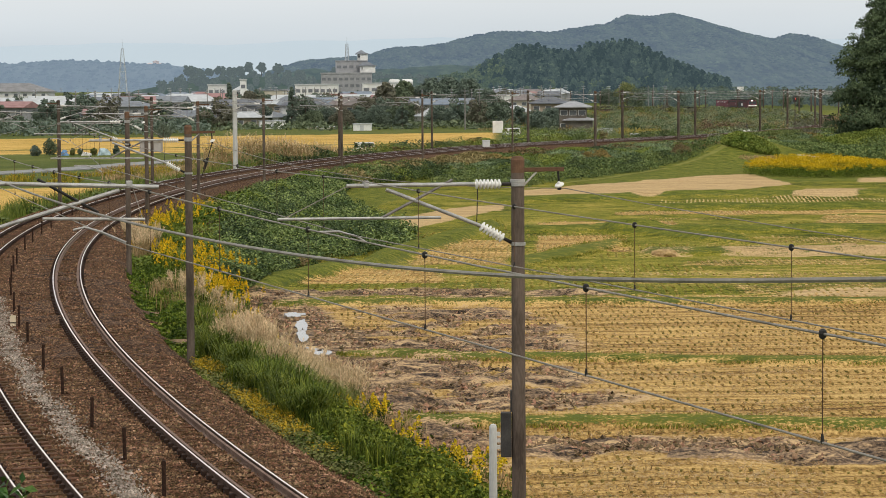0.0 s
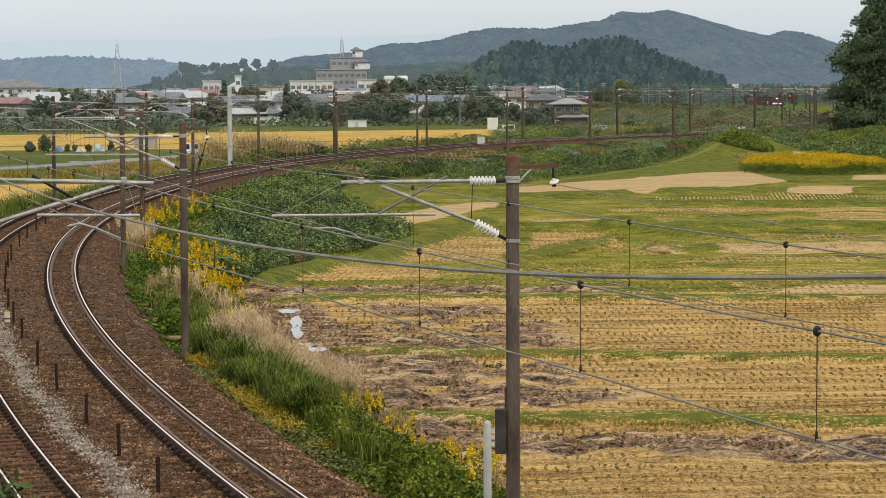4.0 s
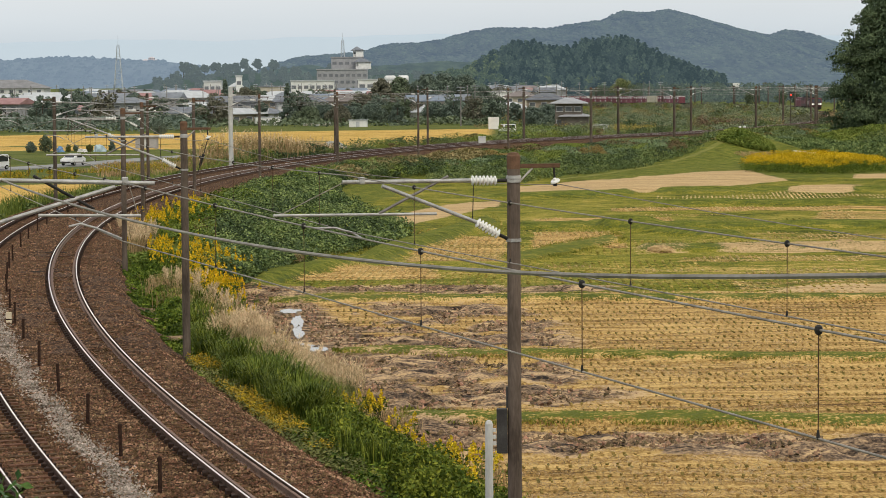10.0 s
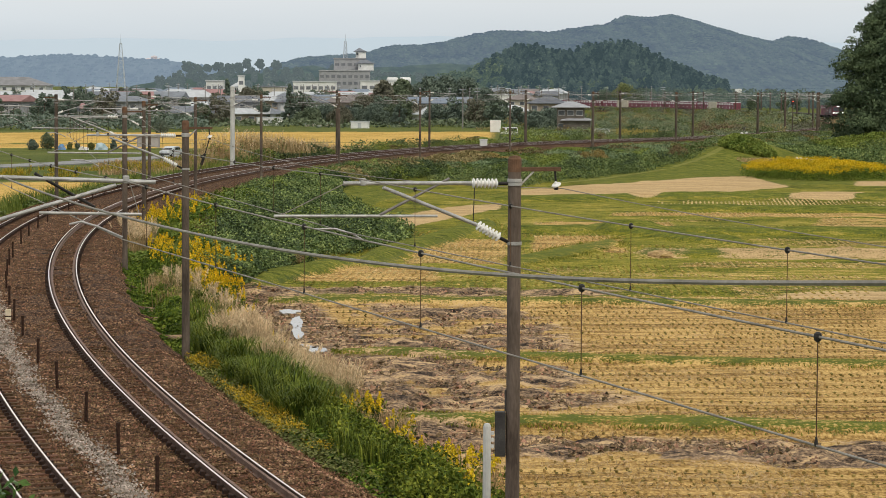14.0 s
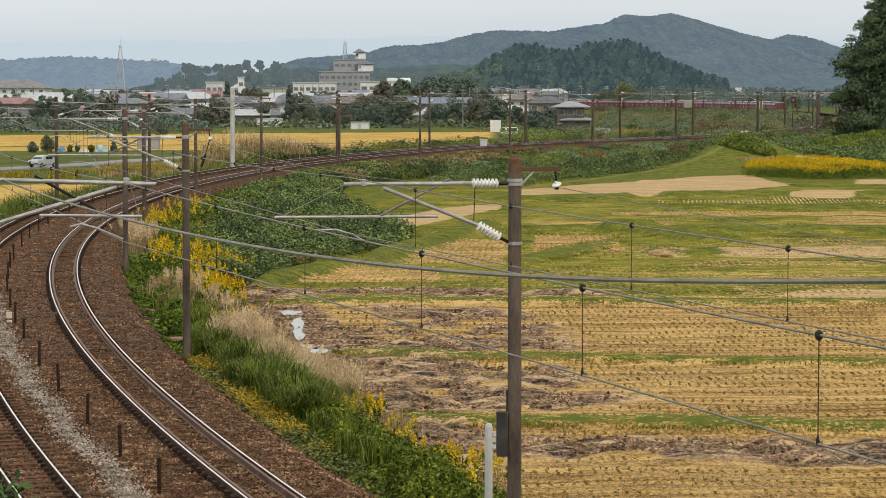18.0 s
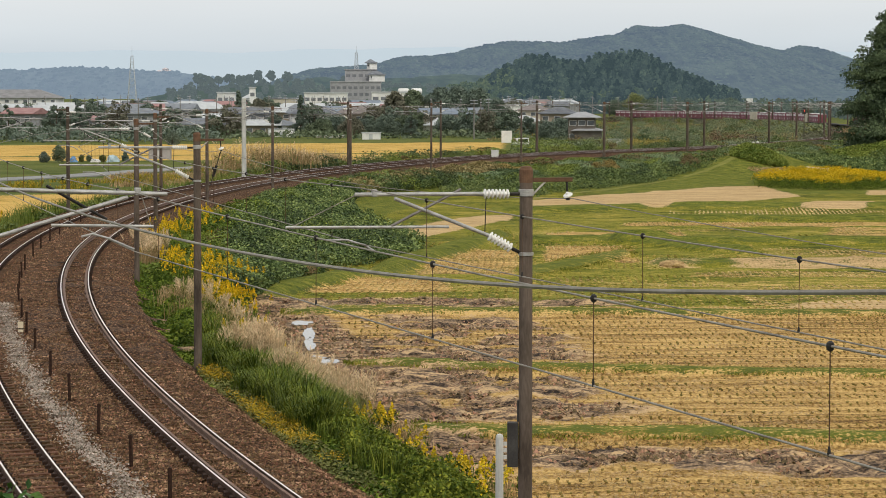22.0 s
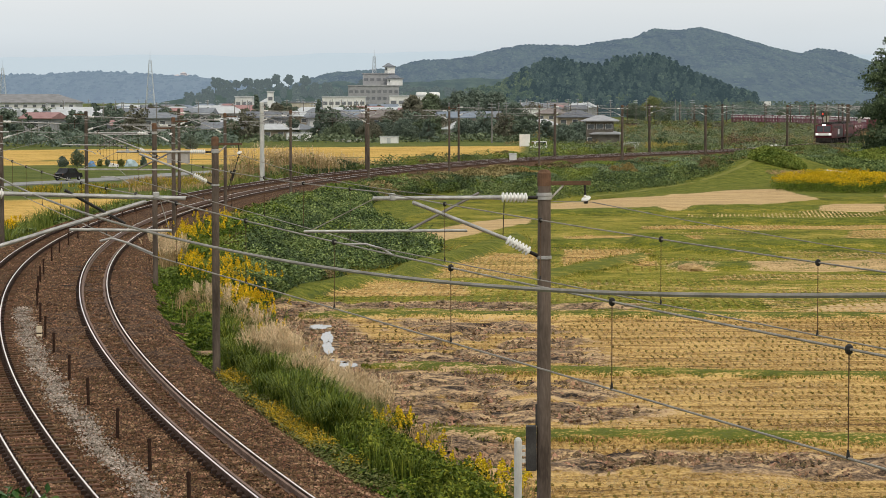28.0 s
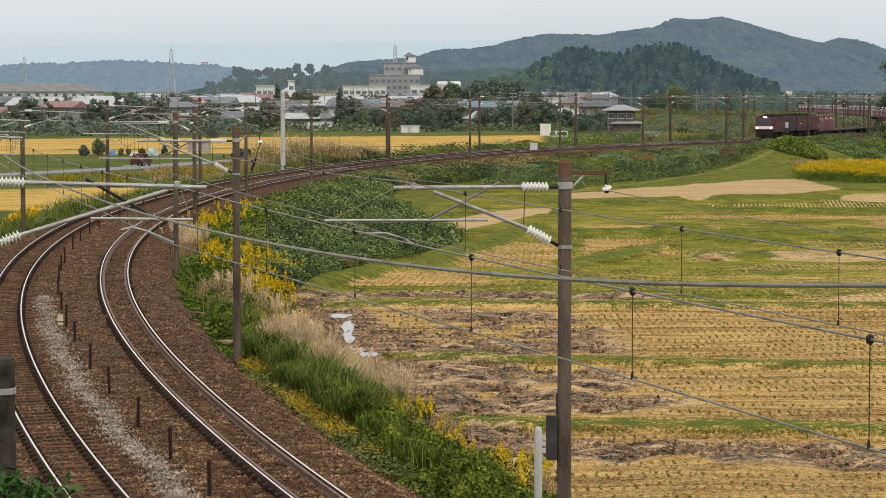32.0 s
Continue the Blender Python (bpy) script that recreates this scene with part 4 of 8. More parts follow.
# haze emission is painted brighter the farther the range lies
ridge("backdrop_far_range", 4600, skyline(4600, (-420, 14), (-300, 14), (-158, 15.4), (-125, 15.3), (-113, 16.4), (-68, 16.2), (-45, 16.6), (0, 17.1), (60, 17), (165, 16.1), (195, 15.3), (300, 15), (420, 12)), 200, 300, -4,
      hazed_hill_material("far_range", (0.02, 0.03, 0.03), (0.03, 0.04, 0.04), (0.53, 0.61, 0.67), 0.004), "pale blue distant mountain range", 6, 90)
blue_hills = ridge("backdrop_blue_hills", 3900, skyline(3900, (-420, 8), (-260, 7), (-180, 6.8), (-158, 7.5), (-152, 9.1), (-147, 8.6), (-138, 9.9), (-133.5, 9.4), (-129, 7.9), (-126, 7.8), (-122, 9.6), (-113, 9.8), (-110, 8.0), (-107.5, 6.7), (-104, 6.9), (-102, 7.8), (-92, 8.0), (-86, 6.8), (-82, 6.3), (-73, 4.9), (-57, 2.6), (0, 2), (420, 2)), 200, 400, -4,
      hazed_hill_material("blue_hills", (0.012, 0.018, 0.018), (0.04, 0.05, 0.045), (0.180, 0.238, 0.312), 0.05), "blue hazy low hills beyond the town", 5, 70, seed=4)
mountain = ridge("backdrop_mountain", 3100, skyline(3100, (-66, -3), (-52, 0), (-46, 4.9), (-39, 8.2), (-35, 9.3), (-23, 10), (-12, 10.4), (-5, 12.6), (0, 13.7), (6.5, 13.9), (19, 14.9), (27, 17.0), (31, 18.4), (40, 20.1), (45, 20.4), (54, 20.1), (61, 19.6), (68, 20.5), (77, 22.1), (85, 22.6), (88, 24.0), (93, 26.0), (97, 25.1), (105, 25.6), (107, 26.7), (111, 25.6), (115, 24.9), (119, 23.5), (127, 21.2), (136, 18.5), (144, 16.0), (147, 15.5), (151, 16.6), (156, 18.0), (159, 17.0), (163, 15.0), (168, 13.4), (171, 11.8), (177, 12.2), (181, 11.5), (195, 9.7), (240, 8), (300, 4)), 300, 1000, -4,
      hazed_hill_material("mountain_woods", (0.006, 0.010, 0.009), (0.052, 0.068, 0.040), (0.093, 0.128, 0.178), 0.15, 1.0, (1, 0.024, 1)), "green wooded mountain in haze", 2.5, 22, 700, 50, 7)


def crowns_on(ob, nx, ny, k, r0, r1, material, name, label, seed):
    """Round tree crowns standing close over the near slope of a hill."""
    q = np.random.default_rng(seed)
    co = np.empty(len(ob.data.vertices) * 3)
    ob.data.vertices.foreach_get("co", co)
    co = co.reshape(-1, 3)[nx * 2:nx * ny]
    p = co[q.integers(0, len(co), k)]
    R = q.uniform(r0, r1, k)
    a = np.arange(7) * 2 * np.pi / 7
    ring = [np.c_[np.cos(a + b) * r, np.sin(a + b) * r, np.full(7, h)] for r, h, b in ((1.0, 0.0, 0), (0.82, 0.62, 0.3))]
    dome = np.concatenate(ring + [[[0, 0, 1.0]]])
    v = p[:, None] + dome[None] * R[:, None, None] * q.uniform(0.82, 1.18, (k, 15, 1))
    v[:, :, 2] -= 0.45 * R[:, None]
    i = np.arange(7)
    f = np.concatenate([np.stack([i, (i + 1) % 7, 7 + (i + 1) % 7], 1), np.stack([i, 7 + (i + 1) % 7, 7 + i], 1), np.stack([7 + i, 7 + (i + 1) % 7, np.full(7, 14)], 1)])
    f = (f[None] + (np.arange(k) * 15)[:, None, None]).reshape(-1, 3)
    return tagged(soup(name, v.reshape(-1, 3), f, material, None, True), label, "trees", kind="stuff")


# the crowns carry a painted haze emission like the hills below them
crowns_on(mountain, 700, 50, 15000, 1.3, 3.0, hazed_hill_material("mountain_crowns", (0.006, 0.010, 0.009), (0.056, 0.075, 0.042), (0.099, 0.136, 0.188), 0.05, 1.0, (1, 0.1, 1), 0.22), "mountain_woods", "hazy green woods covering the mountain", 61)
crowns_on(blue_hills, 360, 26, 5000, 2.5, 6.0, hazed_hill_material("blue_crowns", (0.012, 0.018, 0.018), (0.035, 0.048, 0.042), (0.180, 0.238, 0.312), 0.1, 1.0, (1, 0.1, 1), 0.2), "blue_hill_woods", "blue hazy woods covering the low hills", 62)
# spur: fainter bluish haze painted into its emission
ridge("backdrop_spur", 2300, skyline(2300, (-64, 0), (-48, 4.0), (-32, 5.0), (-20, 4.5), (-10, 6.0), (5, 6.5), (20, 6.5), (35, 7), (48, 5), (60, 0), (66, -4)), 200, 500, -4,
      hazed_hill_material("spur_woods", (0.003, 0.008, 0.006), (0.05, 0.068, 0.034), (0.062, 0.092, 0.112), 0.10), "wooded spur behind the town", 4, 18, 420, 34, 9)
# pale pinkish building on a far hilltop, haze mixed into its wall colour
FARB = mat("hazy_pinkish_wall", (0.50, 0.46, 0.475), (0.58, 0.535, 0.54), 0.1, 0.9)
hb = tagged(new("hilltop_building"), "pale pinkish building on a distant hilltop", "building")
for x0, x1, z1 in ((-19, -9, 35.5), (-9, 1, 38.5), (1, 10, 42.5), (10, 17, 38.5)):
    w = part("wing", box(bmesh.new(), x0, x1, 0, 10, 20, z1), FARB, hb)
    part("roof", roof_mesh(x1 - x0, 10, 0, 2.0, 0.4, True), FARB, w).location = ((x0 + x1) / 2, 5, z1)
hb.matrix_world = pose(-0.0972 * 3880, 3880, 0)

# ---- leaves, grass, trees ----
def unit(v):
    return v / np.maximum(np.linalg.norm(v, axis=1)[:, None], 1e-9)


def leaf_faces(P, size, up=0.5, aspect=0.62, face=None):
    """Vertices and faces of diamond leaves at P, turned upwards or along the directions in face."""
    n = len(P)
    nr = unit(rng.normal(0, 1, (n, 3)) + (np.array([0, 0, up * 2]) if face is None else face))
    t = unit(np.cross(nr, rng.normal(0, 1, (n, 3))))
    w = np.cross(nr, t)
    a, b = t * size[:, None], w * (size * aspect)[:, None]
    fold = nr * (size * 0.18)[:, None]
    V = np.stack([P - a, P - b * 1.0 + fold, P + a, P + b * 1.0 + fold], 1).reshape(-1, 3)
    return V, np.arange(n * 4).reshape(-1, 4)


def blade_faces(P, h, w, lean=0.35):
    """Vertices and faces of grass blades: two leaning quads narrowing to the tip."""
    n = len(P)
    a = rng.uniform(0, 2 * np.pi, n)
    side = np.stack([np.cos(a), np.sin(a), np.zeros(n)], 1) * w[:, None]
    d = rng.uniform(0, 2 * np.pi, n)
    k = np.abs(rng.normal(0, lean, n)) * h
    dirn = np.stack([np.cos(d), np.sin(d), np.zeros(n)], 1) * k[:, None]
    up = np.array([0, 0, 1.0]) * h[:, None]
    m, t = P + up * 0.6 + dirn * 0.35, P + up + dirn
    V = np.stack([P - side, P + side, m + side * 0.8, m - side * 0.8, t + side * 0.12, t - side * 0.12], 1).reshape(-1, 3)
    i = np.arange(n)[:, None] * 6
    return V, np.concatenate([i + [0, 1, 2, 3], i + [3, 2, 4, 5]])


def bundle(name, pairs, material, label, category, parent=None, kind="stuff"):
    """Joins (vertices, faces) into one mesh."""
    vs, fs, k = [], [], 0
    for v, f in pairs:
        vs.append(v), fs.append(f + k)
        k += len(v)
    ob = soup(name, np.concatenate(vs), np.concatenate(fs), material, parent)
    return tagged(ob, label, category, kind=kind) if parent is None else ob


# dark and tree leaves: haze painted in by a lighter, greyer base colour
LEAF_DARK = leafy("dark_leaves", (0.092, 0.122, 0.102), (0.168, 0.21, 0.155), 0.35, 0.14)
LEAF_TREE = leafy("tree_leaves", (0.080, 0.108, 0.068), (0.18, 0.215, 0.125), 0.3, 0.14)
LEAF_PALE = leafy("pale_yellow_green_leaves", (0.11, 0.135, 0.05), (0.26, 0.28, 0.12), 0.2, 0.3)
LEAF_OLIVE = leafy("olive_leaves", (0.085, 0.10, 0.03), (0.23, 0.225, 0.075), 0.3, 0.25)
BARK = mat("bark", (0.05, 0.035, 0.025), (0.12, 0.09, 0.07), 5, 0.9, bump=0.4)


def tree(x, y, z, h, r, n, size, material, label, low=0.12, conifer=False, seed=0, clumps=22, category="tree", group=""):
    """A tapered trunk with limbs and a crown of leaves in uneven clumps."""
    g = np.random.default_rng(seed + 100)
    th = tagged(new("tree"), label, category, group)
    th.matrix_world = pose(x, y, z)
    bm = rod(bmesh.new(), (0, 0, -0.4), (0, 0, h * 0.8), h * 0.022, h * 0.006, 8)
    C, R = [], []
    for i in range(clumps):
        q = (i + 0.5) / clumps
        hz = h * (low + (0.97 - low) * q)
        prof = (1 - q) ** 0.8 if conifer else math.sin(math.pi * min(1, 0.12 + 0.84 * q)) ** 0.7
        a = i * 2.4 + g.uniform(-0.5, 0.5)
        rad = r * prof * g.uniform(0.35, 0.8)
        C.append((rad * math.cos(a), rad * math.sin(a), hz))
        R.append(r * (0.28 if conifer else 0.42) * g.uniform(0.7, 1.25) * (0.45 + 0.55 * prof))
        if i % 2 == 0:
            rod(bm, (0, 0, hz * 0.75), C[-1], h * 0.008, h * 0.003, 5)
    part("trunk", bm, BARK, th)
    C, R = np.array(C), np.array(R)
    k = g.choice(clumps, n, p=R ** 2 / (R ** 2).sum())
    d = unit(g.normal(0, 1, (n, 3))) * (g.uniform(0.3, 1, n) ** 0.5)[:, None]
    P = C[k] + d * R[k][:, None] * np.array([1, 1, 0.75])
    v, f = leaf_faces(P, size * g.uniform(0.6, 1.3, n), 0.5, 0.62, 1.6 * d + np.array([0, 0, 0.3]))
    soup("crown", v, f, material, th)
    return th


# ---- plants along the line and in the fields ----
LEAF_LOW = leafy("low_green_leaves", (0.028, 0.058, 0.008), (0.155, 0.215, 0.028), 0.8, 0.6)
LEAF_KUDZU = leafy("vine_leaves", (0.044, 0.080, 0.028), (0.225, 0.29, 0.098), 0.30, 0.55)
LEAF_BUSH = leafy("bush_leaves", (0.058, 0.095, 0.032), (0.215, 0.255, 0.085), 0.16, 0.2)
# scrub of the hollow: green greyed and lightened to paint in haze
LEAF_HOLLOW = leafy("grey_green_scrub", (0.115, 0.150, 0.090), (0.255, 0.285, 0.165), 0.08, 0.12)
LEAF_STRAW = leafy("straw_coloured_leaves", (0.15, 0.125, 0.05), (0.37, 0.30, 0.14), 0.3, 0.4)
LEAF_DRY = leafy("dry_leaves", (0.085, 0.062, 0.030), (0.22, 0.165, 0.08), 0.35, 0.25)
LEAF_THICK = leafy("thicket_leaves", (0.035, 0.066, 0.010), (0.19, 0.225, 0.028), 0.9, 0.6)
BLADE = leafy("grass_blades", (0.026, 0.054, 0.007), (0.175, 0.215, 0.031), 1.6, 0.6)
BLADE_DRY = leafy("dry_grass_blades", (0.22, 0.145, 0.065), (0.52, 0.38, 0.20), 0.6, 0.3)
BLADE_MIX = leafy("mixed_grass_blades", (0.065, 0.09, 0.02), (0.24, 0.225, 0.085), 0.25)
PLUME = leafy("pale_plumes", (0.50, 0.375, 0.225), (0.80, 0.64, 0.41), 1.5, 0.25)
YELLOW = leafy("yellow_flowers", (0.46, 0.32, 0.010), (0.80, 0.56, 0.020), 1.5, 0.4)
YELLOW_G = leafy("greenish_yellow_flowers", (0.42, 0.32, 0.014), (0.78, 0.58, 0.028), 1.5, 0.3)
YELLOW_F = leafy("field_of_yellow_flowers", (0.40, 0.27, 0.008), (0.72, 0.50, 0.016), 0.5, 0.3)
YELLOW_LOW = leafy("ochre_flowers", (0.30, 0.20, 0.01), (0.48, 0.34, 0.03), 2.5, 0.3)
BLADE_LUSH = leafy("lush_grass_blades", (0.06, 0.10, 0.015), (0.23, 0.26, 0.06), 0.3, 0.4)
BLADE_BUND = leafy("bund_grass_blades", (0.095, 0.118, 0.014), (0.36, 0.325, 0.06), 0.5)
STUB_NEAR = leafy("olive_brown_stubble", (0.17, 0.125, 0.038), (0.44, 0.33, 0.12), 0.8, 0.45, 0.8)
STUB_PALE = leafy("pale_straw_stubble", (0.42, 0.32, 0.13), (0.68, 0.52, 0.24), 0.3, 0.3, 0.8)
STUB_G = leafy("greening_stubble", (0.22, 0.20, 0.04), (0.50, 0.40, 0.12), 0.15, 0.4, 0.8)


def scatter(n, s0, s1, o0, o1, skew=1.0):
    """Points in a stretch of the line's side: s, o, x, y and the ground's height. o1 may be a function of s."""
    s = s0 + (s1 - s0) * rng.uniform(0, 1, n) ** skew
    a = o0(s) if callable(o0) else np.full(n, float(o0))
    b = o1(s) if callable(o1) else np.full(n, float(o1))
    o = a + (b - a) * rng.uniform(0, 1, n)
    x, y, _ = line(s, o)
    return s, o, x, y, height(x, y, (s, o))


def cover(n, s0, s1, o0, o1, tall, grain, size, skew=1.0, seed=1, keep=None, flat=0.75):
    """Leaf cloud over a bank: a mounded canopy, densest at its top."""
    s, o, x, y, z = scatter(n, s0, s1, o0, o1, skew)
    m = tall * (0.25 + 0.75 * smooth((o - 2.8) / 5)) * (0.22 + 1.0 * vnoise(x, y, grain, seed) ** 1.3 + 0.35 * vnoise(x, y, grain * 0.35, seed + 2))
    q = rng.uniform(0, 1, n) ** 0.45
    P = np.stack([x, y, z + m * q], 1)
    sz = size * rng.uniform(0.55, 1.35, n)
    if keep is not None:
        k = keep(s, o, x, y)
        P, sz = P[k], sz[k]
    return leaf_faces(P, sz, flat)


def stems(x, y, z, h, lean=0.12, w=0.010):
    return blade_faces(np.stack([x, y, z], 1), h, np.full(len(x), w), lean)


def plumes(x, y, z, h, n, length, width, size):
    """Flower heads: n small leaves strung along the top of each stem."""
    k = len(x)
    t = rng.uniform(0, 1, (k, n))
    r = width * (1 - t) * rng.uniform(0.2, 1, (k, n))
    a = rng.uniform(0, 2 * np.pi, (k, n))
    lx, ly = rng.normal(0, 0.10, k)[:, None] * h[:, None], rng.normal(0, 0.10, k)[:, None] * h[:, None]
    P = np.stack([x[:, None] + r * np.cos(a) + lx * (0.6 + 0.4 * t), y[:, None] + r * np.sin(a) + ly * (0.6 + 0.4 * t), z[:, None] + h[:, None] - length + length * t], -1).reshape(-1, 3)
    return leaf_faces(P, size * rng.uniform(0.6, 1.3, k * n), 0.2)


# leafy thicket at the foot of the near mast
def thicket(name, blobs, material, size, label):
    pr = []
    for s0, o0, rs, ro, tall, n in blobs:
        a, r = rng.uniform(0, 2 * np.pi, n), np.sqrt(rng.uniform(0, 1, n))
        s, o = s0 + rs * r * np.cos(a), o0 + ro * r * np.sin(a)
        x, y, _ = line(s, o)
        top = tall * np.sqrt(np.maximum(0, 1 - r ** 2)) * (0.55 + 0.7 * vnoise(x, y, 0.6, 91)) + 0.1
        pr.append(leaf_faces(np.stack([x, y, height(x, y, (s, o)) + top * rng.uniform(0, 1, n) ** 0.35], 1), size * rng.uniform(0.6, 1.3, n), 0.35))
    bundle(name, pr, material, label, "weeds")


thicket("leafy_thicket", [(1.5 + 1.5 * i + float(rng.uniform(-1, 1)) - 6, 4.5 + 0.06 * i + float(rng.uniform(-0.9, 1.0)), 1.4, 0.9, float(rng.uniform(0.55, 1.05)), 2100) for i in range(14)], LEAF_THICK, 0.052, "dark green leafy thicket on the bank")
thicket("grassy_clumps", [(34 + 3.0 * i, 4.3 + float(rng.uniform(-0.5, 0.5)), 1.6, 0.8, 0.6, 1500) for i in range(9)], LEAF_LOW, 0.065, "bright green weeds on the bank")
# low leafy weeds beside the ballast
edge = lambda s: 2.75 + 0.35 * vnoise(s, s * 0, 3.0, 3)
bundle("low_weeds", [cover(38000, -14, 78, edge, lambda s: toe(s) - 0.3, 0.50, 1.6, 0.055, 1.25),
                     cover(16000, 20, 92, lambda s: edge(s) - 0.25, lambda s: edge(s) + 1.1, 0.30, 1.0, 0.075, 1.1, 4)],
       LEAF_LOW, "low green weeds and vines on the bank", "weeds")


def arch_faces(P, h, w, reach):
    """Long grass leaves that rise, lean out and droop at the tip."""
    n = len(P)
    d = rng.uniform(0, 2 * np.pi, n)
    out = np.stack([np.cos(d), np.sin(d), np.zeros(n)], 1) * (reach * rng.uniform(0.4, 1.2, n))[:, None]
    side = np.stack([-np.sin(d), np.cos(d), np.zeros(n)], 1) * w[:, None]
    up = np.array([0, 0, 1.0]) * h[:, None]
    rows = [P + out * a + up * b for a, b in ((0.0, 0.0), (0.16, 0.55), (0.5, 0.92), (1.0, 0.84))]
    V = np.stack([q + e * side for q, k in zip(rows, (0.8, 1.0, 0.8, 0.1)) for e in (-k, k)], 1).reshape(-1, 3)
    i = np.arange(n)[:, None] * 8
    return V, np.concatenate([i + [0, 1, 3, 2], i + [2, 3, 5, 4], i + [4, 5, 7, 6]])


def tussocks(s0, s1, o0, o1, n, per, tall, spread, reach, w):
    """Tussocks of arching leaves on the bank: n tufts of per leaves."""
    s, o = rng.uniform(s0, s1, n), rng.uniform(o0, o1, n)
    x, y, _ = line(s, o)
    z = height(x, y, (s, o))
    k = n * per
    x, y, z = np.repeat(x, per) + rng.normal(0, spread, k), np.repeat(y, per) + rng.normal(0, spread, k), np.repeat(z, per)
    h = np.repeat(rng.uniform(*tall, n), per) * rng.uniform(0.55, 1.1, k)
    return arch_faces(np.stack([x, y, z], 1), h, np.full(k, w), reach * h)


bundle("tall_grass", [tussocks(11, 33, 3.5, 5.6, 105, 120, (0.55, 1.25), 0.13, 0.95, 0.011), tussocks(33, 58, 3.8, 6.2, 48, 80, (0.5, 0.95), 0.18, 0.8, 0.011), tussocks(-8, 14, 3.6, 6.4, 70, 60, (0.5, 0.9), 0.15, 0.6, 0.009)],
       BLADE, "tall arching green grass on the bank", "grass")
bundle("dry_grass", [tussocks(15, 31, 5.9, 7.8, 70, 40, (0.4, 0.75), 0.2, 0.5, 0.007), tussocks(36, 52, 4.6, 7.0, 30, 46, (0.6, 1.1), 0.2, 0.5, 0.008), tussocks(72, 84, 2.7, 3.6, 26, 60, (0.7, 1.2), 0.2, 0.4, 0.010), tussocks(42, 50, 3.6, 4.6, 16, 60, (0.6, 1.0), 0.2, 0.4, 0.008), tussocks(-6, 12, 6.0, 7.6, 40, 34, (0.4, 0.8), 0.2, 0.5, 0.007)],
       BLADE_DRY, "dry straw-coloured grass among the weeds", "grass")


def goldenrod(name, beds, label, tall=(0.6, 1.5), n=22, size=0.05, bloom=YELLOW):
    """Beds of (s, o, spread along, spread across, plants) in flower."""
    X, Y, Z = [], [], []
    for s0, o0, ds, do, k in beds:
        s, o = rng.normal(s0, ds, k), rng.normal(o0, do, k)
        x, y, _ = line(s, o)
        X.append(x), Y.append(y), Z.append(height(x, y, (s, o)))
    x, y, z = np.concatenate(X), np.concatenate(Y), np.concatenate(Z)
    h = rng.uniform(tall[0], tall[1], len(x))
    th = tagged(new(name), label, "flowers", kind="stuff")
    q = rng.uniform(0.1, 0.85, (len(x), 26))
    P = np.stack([x[:, None] + rng.normal(0, 0.09, q.shape), y[:, None] + rng.normal(0, 0.09, q.shape), z[:, None] + h[:, None] * q], -1).reshape(-1, 3)
    bundle("stems", [stems(x, y, z, h), leaf_faces(P, 0.075 * rng.uniform(0.6, 1.3, len(P)), 0.0, 0.3)], LEAF_LOW, "", "", th)
    bundle("flower_heads", [plumes(x, y, z, h + 0.06, n, 0.32, 0.16, size)], bloom, "", "", th)
    th.children[1]["label"] = "bright yellow plumes"


goldenrod("goldenrod_thicket", [(65, 4.4, 2.0, 0.4, 60), (70, 6.8, 2.2, 0.8, 105), (62, 6.2, 1.8, 0.6, 50), (53, 6.5, 2.2, 0.5, 130), (57, 5.6, 1.4, 0.4, 30), (90, 3.5, 3.5, 0.5, 70), (97, 4.5, 3, 0.6, 30), (110, 4.2, 5, 0.7, 26)], "yellow goldenrod thicket on the bank", (0.7, 1.6), 34, 0.045)
goldenrod("goldenrod_clump", [(15.5, 5.7, 0.6, 0.3, 30), (17.5, 7.1, 0.3, 0.22, 22), (13, 6.9, 0.6, 0.3, 6), (8.6, 6.9, 0.5, 0.3, 14), (6.5, 7.3, 0.6, 0.3, 14), (4.0, 6.0, 1.2, 0.5, 14), (0.5, 5.8, 1.4, 0.5, 16), (36, 6.0, 3, 0.6, 10)], "goldenrod in flower among green weeds", (0.65, 1.1), 46, 0.040, YELLOW_G)
s, o, x, y, z = scatter(9000, 4, 25, 2.62, lambda s: 3.35 + 0.35 * vnoise(s, s * 0, 2.0, 19))
P = np.stack([x, y, z + 0.05 + 0.32 * rng.uniform(0, 1, len(x)) ** 0.7], 1)
m = vnoise(x, y, 0.8, 20) > 0.47
bundle("ochre_ground_flowers", [leaf_faces(P[m], 0.026 * rng.uniform(0.6, 1.4, m.sum()), 1.0)], YELLOW_LOW, "low ochre flowers along the ballast edge", "flowers")
s, o, x, y, z = scatter(6000, 2, 26, 2.6, 3.6)
bundle("creeping_weeds", [leaf_faces(np.stack([x, y, z + 0.22 * rng.uniform(0, 1, len(x))], 1), 0.045 * rng.uniform(0.6, 1.4, len(x)), 1.0)], LEAF_OLIVE, "olive creeping weeds along the ballast edge", "weeds")
